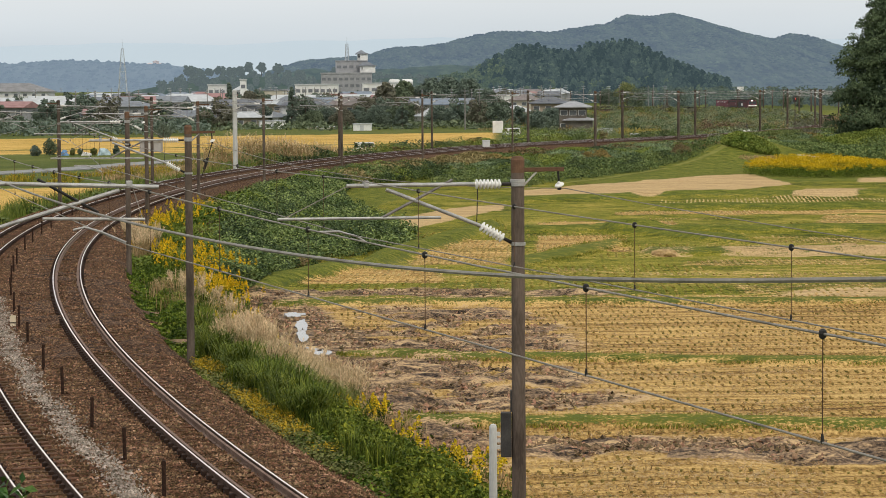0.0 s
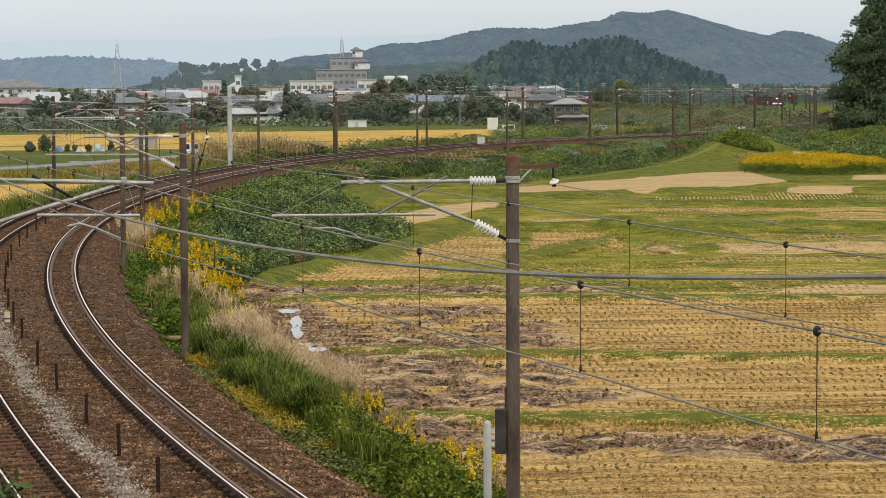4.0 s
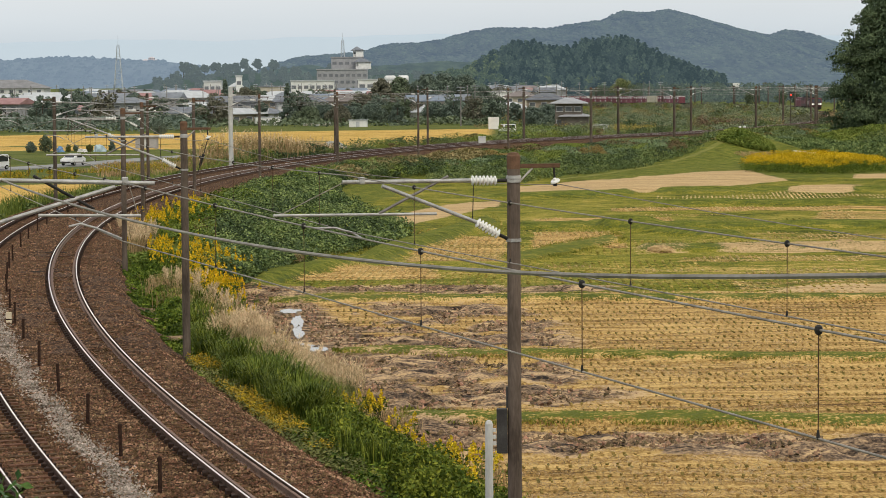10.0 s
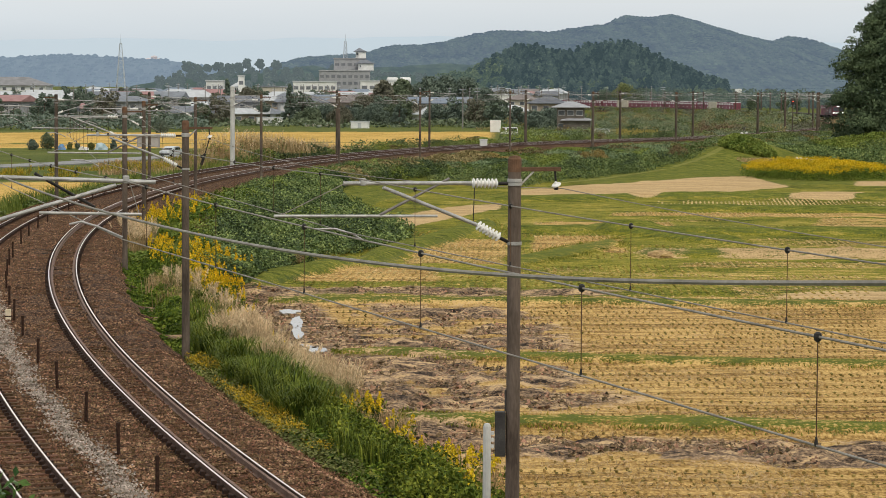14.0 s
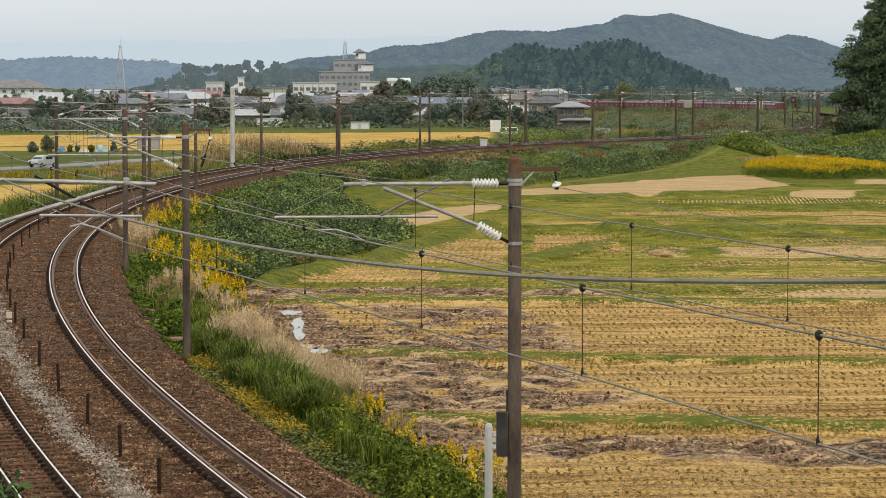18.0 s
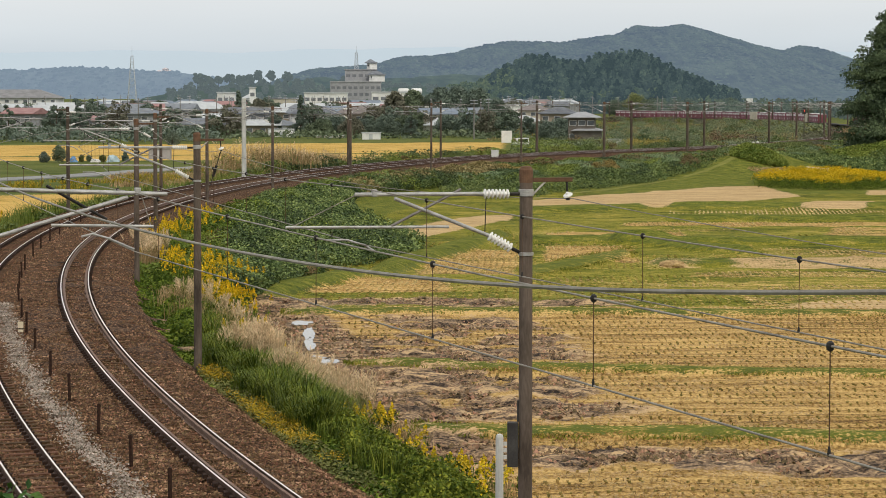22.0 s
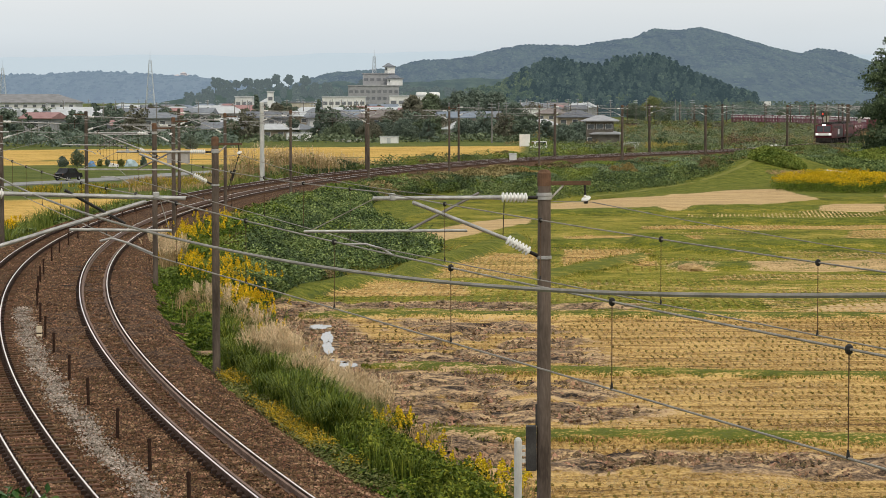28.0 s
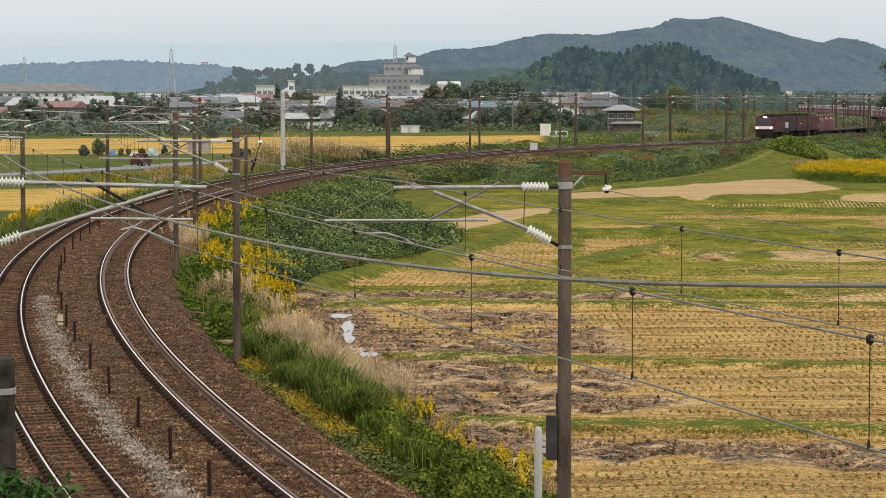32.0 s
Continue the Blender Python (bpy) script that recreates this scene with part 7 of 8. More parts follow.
# trees of the town
# distance haze is mixed into both leaf colours as grey
LEAF_HAZE = leafy("grey_green_leaves", (0.085, 0.115, 0.088), (0.175, 0.215, 0.15), 0.15, 0.14)
LEAF_OCHRE = leafy("turning_leaves", (0.108, 0.107, 0.078), (0.19, 0.185, 0.13), 0.3, 0.14)
for b, dep, h, r, con, mt, lab in (
        (-103, 660, 7.2, 4.6, False, LEAF_DARK, "broad dark tree among the houses"), (-66.5, 700, 11.5, 2.9, True, LEAF_DARK, "tall dark conifer among the houses"),
        (-41.5, 610, 10.4, 2.8, True, LEAF_DARK, "dark pointed conifer by the fields"), (-58, 640, 9.0, 4.4, False, LEAF_OCHRE, "tree turning russet by the fields"),
        (-52, 620, 5.5, 2.2, False, LEAF_DARK, "small dark tree by the fields"), (-76, 600, 5.0, 2.6, False, LEAF_TREE, "garden tree by the fields"),
        (-12, 620, 7.5, 4.2, False, LEAF_OCHRE, "spreading tree by the fields"), (-3, 630, 11.0, 4.2, False, LEAF_OCHRE, "spreading brownish tree by the fields"), (4, 640, 11.5, 4.4, False, LEAF_TREE, "spreading tree by the fields"),
        (9, 625, 6.0, 4.2, False, LEAF_OCHRE, "low brownish tree by the fields"), (14, 640, 12.0, 5.4, False, LEAF_DARK, "tall dark tree by the fields"), (22, 660, 12.5, 5.8, False, LEAF_DARK, "tall dark tree behind the line"), (30, 650, 12.0, 5.2, False, LEAF_DARK, "tall dark tree behind the line"), (37, 640, 9.0, 4.4, False, LEAF_DARK, "dark tree beside the sign board"),
        (-33, 606, 4.2, 3.4, False, LEAF_TREE, "hedge tree at the rice field's edge"), (-27, 610, 5.0, 3.6, False, LEAF_DARK, "hedge tree at the rice field's edge"), (-21, 604, 4.6, 3.6, False, LEAF_OCHRE, "hedge tree at the rice field's edge"), (-16, 608, 4.4, 3.4, False, LEAF_DARK, "hedge tree at the rice field's edge"), (-7.5, 604, 5.2, 3.8, False, LEAF_DARK, "hedge tree at the rice field's edge"), (0.5, 606, 5.0, 3.8, False, LEAF_TREE, "hedge tree at the rice field's edge"), (18, 612, 5.4, 4.0, False, LEAF_DARK, "hedge tree at the rice field's edge"), (26, 615, 5.2, 4.0, False, LEAF_DARK, "hedge tree at the rice field's edge"), (34, 612, 4.8, 3.8, False, LEAF_TREE, "hedge tree at the rice field's edge"),
        (57, 545, 4.6, 3.4, False, LEAF_DARK, "dark garden tree beside the house"), (63, 560, 5.0, 3.2, False, LEAF_DARK, "garden tree beside the house"),
        (93, 1180, 10, 6, False, LEAF_PALE, "yellow-green tree below the hill"), (101, 1180, 8, 6, False, LEAF_HAZE, "tree below the hill"), (85, 1180, 7, 5, False, LEAF_HAZE, "tree below the hill"),
        (-160, 640, 5.5, 4.0, False, LEAF_DARK, "dark hedge tree beside the rice field"), (-152, 630, 5.5, 4.4, False, LEAF_DARK, "dark hedge tree beside the rice field"), (-144, 625, 5.8, 4.4, False, LEAF_DARK, "dark hedge tree beside the rice field"), (-136.5, 630, 5.0, 4.0, False, LEAF_DARK, "dark hedge tree beside the rice field"), (-170, 640, 5.5, 4.2, False, LEAF_DARK, "dark hedge tree beside the rice field"),
        (-93, 500, 3.2, 1.7, False, LEAF_DARK, "small garden tree behind the road"), (-138.5, 390, 2.7, 1.3, False, LEAF_TREE, "small tree in the vegetable plot"), (-144.5, 390, 1.7, 0.9, False, LEAF_DARK, "round bush in the vegetable plot"), (-129.5, 394, 1.1, 0.5, False, LEAF_OLIVE, "shrub in the vegetable plot"), (-126.5, 396, 1.0, 0.5, False, LEAF_TREE, "shrub in the vegetable plot"), (-121, 394, 1.1, 0.5, False, LEAF_OLIVE, "shrub in the vegetable plot"), (-112, 396, 1.9, 0.7, True, LEAF_DARK, "small pointed conifer in the vegetable plot")):
    x, y = spot(b, dep)
    tree(x, y, PLAIN, h, r, 6000 if h > 4 else 1200, 0.020 * h + 0.09, mt, lab, 0.10, con, int(abs(b) * 7), 26)
for i in range(210):
    b, dep = g.uniform(-185, 50), 575 + 650 * g.uniform() ** 1.6
    if i > 165:
        b, dep = g.uniform(40, 170), g.uniform(880, 1300)
    x, y = spot(b, dep)
    s_, o_ = along(np.array([x]), np.array([y]))
    if abs(o_[0]) < 14:
        continue
    h = g.uniform(4, 8.5)
    tree(x, y, PLAIN, h, h * g.uniform(0.38, 0.6), 1300, 0.034 * h + 0.08, (LEAF_DARK, LEAF_HAZE, LEAF_TREE, LEAF_OCHRE)[int(g.choice([0, 0, 1, 1, 2, 3]))], "tree among the houses of the town", 0.1, bool(g.uniform() < 0.15), i, 10, group="trees of the town")
# poles in the town
bm = rod(bmesh.new(), (0, 0, -0.5), (0, 0, 9.5), 0.17, 0.11, 8)
up0 = tagged(new("utility_pole"), "grey concrete utility pole with cross arms", "utility pole", "utility poles")
part("shaft", bm, mat("pole_concrete", (0.16, 0.15, 0.14), (0.28, 0.27, 0.25), 2, 0.85), up0)
for z in (8.4, 9.1):
    part("cross_arm", box(bmesh.new(), -0.9, 0.9, -0.05, 0.05, z, z + 0.1), STEELP, up0)
up0.matrix_world = pose(*spot(28, 560), PLAIN)
for i in range(84):
    b, dep = g.uniform(-180, 110), g.uniform(600, 1150)
    copy_thing(up0, pose(*spot(b, dep), PLAIN, 0, 0, float(g.uniform(0, 90))))
# low fence of the car park
fb = tagged(new("fence"), "long low white fence below the town", "fence")
for i in range(40):
    part("picket", box(bmesh.new(), -12 + i * 0.62, -11.45 + i * 0.62, -0.05, 0.05, 0.15, 1.25), WALLS[1], fb)
part("rail", box(bmesh.new(), -12, 12.8, 0.05, 0.12, 0.6, 0.8), WALLS[1], fb)
fb.matrix_world = pose(*spot(-28, 760), PLAIN + 0.2)

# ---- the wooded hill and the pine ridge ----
# ground of hill and ridge, with bluish haze painted in as emission
HILLM = hazed_hill_material("hill_ground", (0.010, 0.020, 0.011), (0.038, 0.052, 0.026), (0.050, 0.074, 0.084), 0.1)
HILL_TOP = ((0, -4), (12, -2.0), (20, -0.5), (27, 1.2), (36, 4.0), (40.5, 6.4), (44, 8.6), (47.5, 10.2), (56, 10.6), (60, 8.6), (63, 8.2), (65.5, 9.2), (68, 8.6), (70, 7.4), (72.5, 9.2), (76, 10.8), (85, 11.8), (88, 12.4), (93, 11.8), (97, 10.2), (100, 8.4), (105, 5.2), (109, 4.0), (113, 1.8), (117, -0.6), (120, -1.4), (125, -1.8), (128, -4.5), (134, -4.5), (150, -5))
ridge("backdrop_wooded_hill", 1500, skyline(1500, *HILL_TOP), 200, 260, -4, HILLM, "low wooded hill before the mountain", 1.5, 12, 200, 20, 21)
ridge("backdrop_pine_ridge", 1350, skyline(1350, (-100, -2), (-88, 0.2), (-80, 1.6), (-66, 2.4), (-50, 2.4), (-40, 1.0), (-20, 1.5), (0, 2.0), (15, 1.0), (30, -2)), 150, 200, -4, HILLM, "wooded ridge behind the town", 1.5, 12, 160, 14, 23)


def woods(name, n, bear, dep, ground, tall, leaf, per, material, label, seed, conifer=True):
    """Many crowns joined: pointed or rounded clumps of leaves."""
    q = np.random.default_rng(seed)
    b, y = q.uniform(*bear, n), q.uniform(*dep, n)
    x = b * y / 1000
    z = ground(x, y)
    k = z > -3.4
    x, y, z = x[k], y[k], z[k]
    n = len(x)
    h = tall * q.uniform(0.6, 1.25, n)
    t = q.uniform(0.1, 1, (n, per))
    r = (0.44 * (1 - t) ** 0.7 + 0.03 if conifer else 0.42 * np.sin(np.pi * np.clip(t, 0.05, 0.97)) ** 0.6) * h[:, None] * q.uniform(0.5, 1, (n, per))
    a = q.uniform(0, 2 * np.pi, (n, per))
    P = np.stack([x[:, None] + r * np.cos(a), y[:, None] + r * np.sin(a), z[:, None] + h[:, None] * t], -1).reshape(-1, 3)
    v, f = leaf_faces(P, leaf * q.uniform(0.6, 1.3, len(P)), 0.4, 0.7)
    tagged(soup(name, v, f, material), label, "woods", kind="stuff")


def hill_ground(depth, front, *pts):
    bx, bz = np.array([p[0] for p in pts]), np.array([p[1] for p in pts])

    def z(x, y):
        top = 8 + np.interp(x / depth * 1000, bx, bz) * depth / 1000
        v = np.clip((y - (depth - front)) / front, 0, 1)
        return -4 + (top + 4) * np.sin(v * np.pi / 2) ** 0.85 - 1.5
    return z


HG = hill_ground(1500, 260, *HILL_TOP)
# the hill's leaves glow faintly bluish: haze painted into their emission
WOODM = hazed_hill_material("hill_conifers", (0.006, 0.014, 0.010), (0.052, 0.070, 0.040), (0.050, 0.074, 0.084), 0.06, 1.0, (1, 1, 1), 0.35)
WOODL = hazed_hill_material("hill_broadleaf", (0.024, 0.042, 0.018), (0.12, 0.14, 0.055), (0.050, 0.074, 0.078), 0.05, 1.0, (1, 1, 1), 0.3)
WOODD = hazed_hill_material("hill_deep_conifers", (0.003, 0.008, 0.006), (0.022, 0.032, 0.018), (0.040, 0.062, 0.072), 0.06, 1.0, (1, 1, 1), 0.35)
WOODG = hazed_hill_material("hill_grey_green", (0.024, 0.036, 0.022), (0.075, 0.098, 0.055), (0.052, 0.077, 0.086), 0.06, 1.0, (1, 1, 1), 0.35)
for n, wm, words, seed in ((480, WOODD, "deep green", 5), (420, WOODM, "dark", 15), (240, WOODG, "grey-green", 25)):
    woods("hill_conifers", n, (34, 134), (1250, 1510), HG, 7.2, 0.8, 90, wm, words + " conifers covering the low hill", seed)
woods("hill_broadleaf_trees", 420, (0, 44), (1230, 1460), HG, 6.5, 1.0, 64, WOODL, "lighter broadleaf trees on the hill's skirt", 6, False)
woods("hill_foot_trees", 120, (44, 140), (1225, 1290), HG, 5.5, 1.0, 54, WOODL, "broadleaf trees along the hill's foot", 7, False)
# haze emission painted into the tree line too
LOOPM = hazed_hill_material("loop_trees", (0.020, 0.034, 0.022), (0.10, 0.12, 0.06), (0.050, 0.068, 0.070), 0.05, 1.0, (1, 1, 1), 0.25)
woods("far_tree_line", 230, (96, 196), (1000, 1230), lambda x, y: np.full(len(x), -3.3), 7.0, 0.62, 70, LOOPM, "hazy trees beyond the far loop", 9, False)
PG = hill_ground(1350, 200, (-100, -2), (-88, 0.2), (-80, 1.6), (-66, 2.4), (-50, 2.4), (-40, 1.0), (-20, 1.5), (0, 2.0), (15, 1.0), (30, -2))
# ridge leaves get a stronger painted haze emission than the hill's
RIDGEM = hazed_hill_material("hazy_ridge_leaves", (0.006, 0.014, 0.012), (0.05, 0.066, 0.044), (0.100, 0.126, 0.134), 0.06, 1.0, (1, 1, 1), 0.25)
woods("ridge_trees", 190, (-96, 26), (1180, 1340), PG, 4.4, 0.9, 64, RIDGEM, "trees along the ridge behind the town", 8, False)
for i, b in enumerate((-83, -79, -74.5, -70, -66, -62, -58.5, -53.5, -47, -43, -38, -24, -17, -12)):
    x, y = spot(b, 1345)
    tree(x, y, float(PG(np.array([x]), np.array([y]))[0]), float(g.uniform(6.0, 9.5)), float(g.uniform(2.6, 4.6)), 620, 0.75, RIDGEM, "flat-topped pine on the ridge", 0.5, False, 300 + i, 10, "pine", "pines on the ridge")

# ---- the big tree before the curve ----
LEAF_BIG = leafy("big_tree_leaves", (0.036, 0.060, 0.034), (0.12, 0.16, 0.08), 0.22, 0.3)


def layered_tree(x, y, z, h, prof, n, size, label, seed):
    """A broad old tree: flattened boughs of fine leaves in tiers round a dark heart; prof: (height, half-width)."""
    q = np.random.default_rng(seed)
    th = tagged(new("tree"), label, "tree", "trees beside the curve")
    th.matrix_world = pose(x, y, z)
    ph, pr = np.array([a for a, _ in prof], float), np.array([b for _, b in prof], float)
    k = 280
    hz = h * (0.03 + 0.95 * q.uniform(0, 1, k) ** 0.9)
    a = q.uniform(0, 2 * np.pi, k)
    wide = np.interp(hz, ph, pr) * (0.86 + 0.28 * vnoise(a * 2.2, hz, 2.6, seed))
    rad = wide * q.uniform(0.5, 0.97, k)
    C = np.stack([rad * np.cos(a), rad * np.sin(a), hz], 1)
    R = q.uniform(1.1, 2.3, k) * (0.55 + 0.45 * wide / pr.max())
    bm = rod(bmesh.new(), (0, 0, -0.4), (0, 0, h * 0.85), h * 0.024, h * 0.006, 10)
    for i in range(0, k, 3):
        rod(bm, (0, 0, max(0.5, hz[i] * 0.8)), C[i], h * 0.007, h * 0.002, 5)
    part("trunk", bm, BARK, th)
    j = q.choice(k, n, p=R ** 2 / (R ** 2).sum())
    d = unit(q.normal(0, 1, (n, 3)))
    d[:, 2] = np.where(d[:, 2] < -0.2, -0.35 * d[:, 2], d[:, 2])
    P = C[j] + d * R[j][:, None] * (q.uniform(0.55, 1.08, n) ** 0.6)[:, None] * np.array([1, 1, 0.75])
    P[:, 2] -= 0.12 * np.hypot(d[:, 0], d[:, 1]) * R[j]
    m = n // 2
    hh = h * q.uniform(0.02, 0.93, m)
    r = np.interp(hh, ph, pr) * 0.88 * np.sqrt(q.uniform(0, 1, m))
    b = q.uniform(0, 2 * np.pi, m)
    P = np.concatenate([P, np.stack([r * np.cos(b), r * np.sin(b), hh], 1)])
    v, f = leaf_faces(P, size * q.uniform(0.6, 1.35, len(P)) * np.where(np.arange(len(P)) < n, 1.0, 1.5), 0.7, 0.5, np.concatenate([1.8 * d, np.stack([np.cos(b), np.sin(b), 0.5 + 0 * b], 1)]))
    soup("crown", v, f, LEAF_BIG, th)


layered_tree(72.5, 348, -2.6, 26, ((0, 11.6), (4, 11.8), (6, 11.4), (8.5, 11.0), (10, 10.6), (13, 9.6), (16, 8.6), (20, 7.0), (23, 4.6), (26, 1.0)), 84000, 0.18, "big dense dark green tree beside the curve", 11)
layered_tree(88, 356, -2.6, 24, ((0, 7), (6, 8.6), (12, 8.4), (18, 6.4), (24, 1.0)), 20000, 0.26, "tall dark tree behind the first", 12)
layered_tree(103, 360, -2.6, 21, ((0, 7), (6, 8.4), (12, 8.0), (17, 5.4), (21, 1.0)), 12000, 0.30, "dark tree at the wood's end", 13)

LEAF_GOLD_PALE = leafy("pale_gold_leaves", (0.24, 0.20, 0.05), (0.44, 0.36, 0.10), 0.4, 0.25)
LEAF_RUSSET = leafy("russet_leaves", (0.10, 0.068, 0.045), (0.24, 0.16, 0.095), 0.25, 0.3)
# scrub of the hollow: russet thickets, yellowing weeds and reeds
q = np.random.default_rng(78)
for x0, x1, y0, y1, k, r0, r1, tall, tints in (
        (58, 70, 488, 508, 26, 1.0, 2.0, 4.2, [(-1, 0.6, LEAF_RUSSET, "russet"), (0.6, 0.7, LEAF_OCHRE, "brownish"), (0.7, 2, LEAF_OLIVE, "yellowing")]),
        (70, 92, 470, 505, 46, 1.0, 1.9, 3.0, [(-1, 0.42, LEAF_OCHRE, "russet"), (0.42, 0.62, LEAF_OLIVE, "yellowing"), (0.62, 2, LEAF_HOLLOW, "grey-green")]),
        (62, 86, 430, 465, 40, 0.9, 1.6, 2.0, [(-1, 0.45, LEAF_OLIVE, "yellowing"), (0.45, 0.7, LEAF_BUSH, "mid-green"), (0.7, 2, LEAF_STRAW, "straw-coloured")]),
        (84, 98, 470, 520, 40, 0.8, 1.6, 2.4, [(-1, 0.6, LEAF_STRAW, "straw-coloured"), (0.6, 2, LEAF_OLIVE, "yellowing")])):
    x, y = q.uniform(x0, x1, k), q.uniform(y0, y1, k)
    s, o = along(x, y)
    m = o < -SEP - 3.5
    x, y, s, o = x[m], y[m], s[m], o[m]
    R = q.uniform(r0, r1, len(x))
    clumps("hollow_thicket", "thicket in the hollow between the tracks", "thicket", x, y, height(x, y, (s, o)) - 0.1, R, tall * q.uniform(0.5, 1.0, len(x)), 60, 0.17, tints, int(x0))
x, y = q.uniform(43, 51, 420), q.uniform(462, 492, 420)
m = vnoise(x, y, 3, 48) > 0.45
x, y = x[m], y[m]
bundle("goldenrod_patch", [plumes(x, y, height(x, y) + 0.2, q.uniform(0.8, 1.5, len(x)), 16, 0.6, 0.3, 0.11)], LEAF_GOLD_PALE, "faded goldenrod in the hollow beside the house", "flowers")
s, o = q.uniform(404, 446, 420), q.uniform(3.2, 9.0, 420)
x, y, _ = line(s, o)
z = height(x, y, (s, o))
k = 420 * 26
P = np.stack([np.repeat(x, 26) + q.normal(0, 0.4, k), np.repeat(y, 26) + q.normal(0, 0.4, k), np.repeat(z, 26)], 1)
bundle("reed_bed", [blade_faces(P, q.uniform(1.6, 3.4, k), np.full(k, 0.035), 0.22)], BLADE_DRY, "tall tan reeds beside the curve", "reeds")
# weeds along the far loop and beside the rails of the curve
for name, s0, s1, o0, o1, top, k, size, label in (("far_hedge", 470, 1010, -SEP - 8.5, -SEP - 3.2, 1.5, 26000, 0.26, "weeds along the far loop"), ("curve_hedge", 326, 500, 2.6, 6.5, 0.5, 30000, 0.13, "rank weeds beside the curve")):
    s = q.uniform(s0, s1, k)
    o = q.uniform(o0, o1, k)
    x, y, _ = line(s, o)
    z = height(x, y, (s, o))
    lift = np.maximum(0.2, grade(s) + top * (0.25 + vnoise(x, y, 5.0, 76)) - z)
    patchy(name, leaf_faces(np.stack([x, y, z + lift * q.uniform(0, 1, k) ** 0.4], 1), size * q.uniform(0.6, 1.3, k), 0.8), 7.0, label, "weeds", [(-1, 0.5, LEAF_HOLLOW if s0 > 400 else LEAF_BUSH, "mid-green"), (0.5, 0.66, LEAF_OLIVE, "yellowing"), (0.66, 2, LEAF_OCHRE, "russet")], 77)

# scrub and hedges between the rice and the town
q = np.random.default_rng(77)
for name, b0, b1, d0, d1, tall, k, mt, label, cat in (("hedge_scrub", -190, -74, 522, 600, 3.0, 9000, LEAF_DARK, "dark hedges and shrubs behind the rice field", "hedges"),
                                                       ("garden_scrub", -75, 46, 560, 640, 2.0, 7000, LEAF_TREE, "low shrubs at the edge of the town", "shrubs"),
                                                       ("town_greenery", -185, 60, 640, 1000, 3.6, 9000, LEAF_HAZE, "greenery between the houses", "shrubs")):
    y = q.uniform(d0, d1, k)
    x = q.uniform(b0, b1, k) * y / 1000
    s_, o_ = along(x, y)
    m = (vnoise(x, y, 9, 45) > 0.42) & (np.abs(o_ + SEP / 2) > 9)
    x, y = x[m], y[m]
    z = PLAIN + tall * (0.3 + vnoise(x, y, 7, 46)) * q.uniform(0, 1, len(x)) ** 0.5
    v, f = leaf_faces(np.stack([x, y, z], 1), 0.42 * q.uniform(0.6, 1.4, len(x)), 0.5)
    tagged(soup(name, v, f, mt), label, cat, kind="stuff")


# ---- freight train ----
MAROON = mat("maroon_paint", (0.085, 0.020, 0.026), (0.14, 0.034, 0.042), 0.8, 0.45)
# container red dulled and paled to paint in haze over the far loop
MAROON2 = mat("faded_purple_red_paint", (0.155, 0.045, 0.062), (0.24, 0.088, 0.108), 0.8, 0.5, obj=0.25)
CHAR = mat("charcoal_paint", (0.03, 0.03, 0.032), (0.06, 0.06, 0.06), 1.0, 0.5)
WHITEP = mat("white_paint", (0.70, 0.70, 0.68), (0.82, 0.82, 0.80), 2.0, 0.5)
CREAM = mat("cream_container_paint", (0.50, 0.46, 0.36), (0.64, 0.60, 0.48), 1.0, 0.55)
UNDER = mat("underframe_black", (0.015, 0.014, 0.013), (0.04, 0.035, 0.03), 2.0, 0.7)
GLASSD = mat("dark_window", (0.02, 0.025, 0.03), (0.03, 0.035, 0.04), 2.0, 0.08, spec=0.6)
LAMPW = glow("lit_headlamp", (1.0, 0.94, 0.84), 2.5)


def wheel_part(bm, x, y, r=0.43):
    rod(bm, (x, y - 0.06, r), (x, y + 0.06, r), r, None, 14)
    return bm


def bogie(parent, x):
    b = part("bogie", box(bmesh.new(), x - 1.7, x + 1.7, -1.0, 1.0, 0.35, 0.75, 0.05), UNDER, parent)
    for dx in (-1.15, 1.15):
        for sy in (-0.55, 0.55):
            part("wheel", wheel_part(bmesh.new(), x + dx, sy), UNDER, b)
    return b


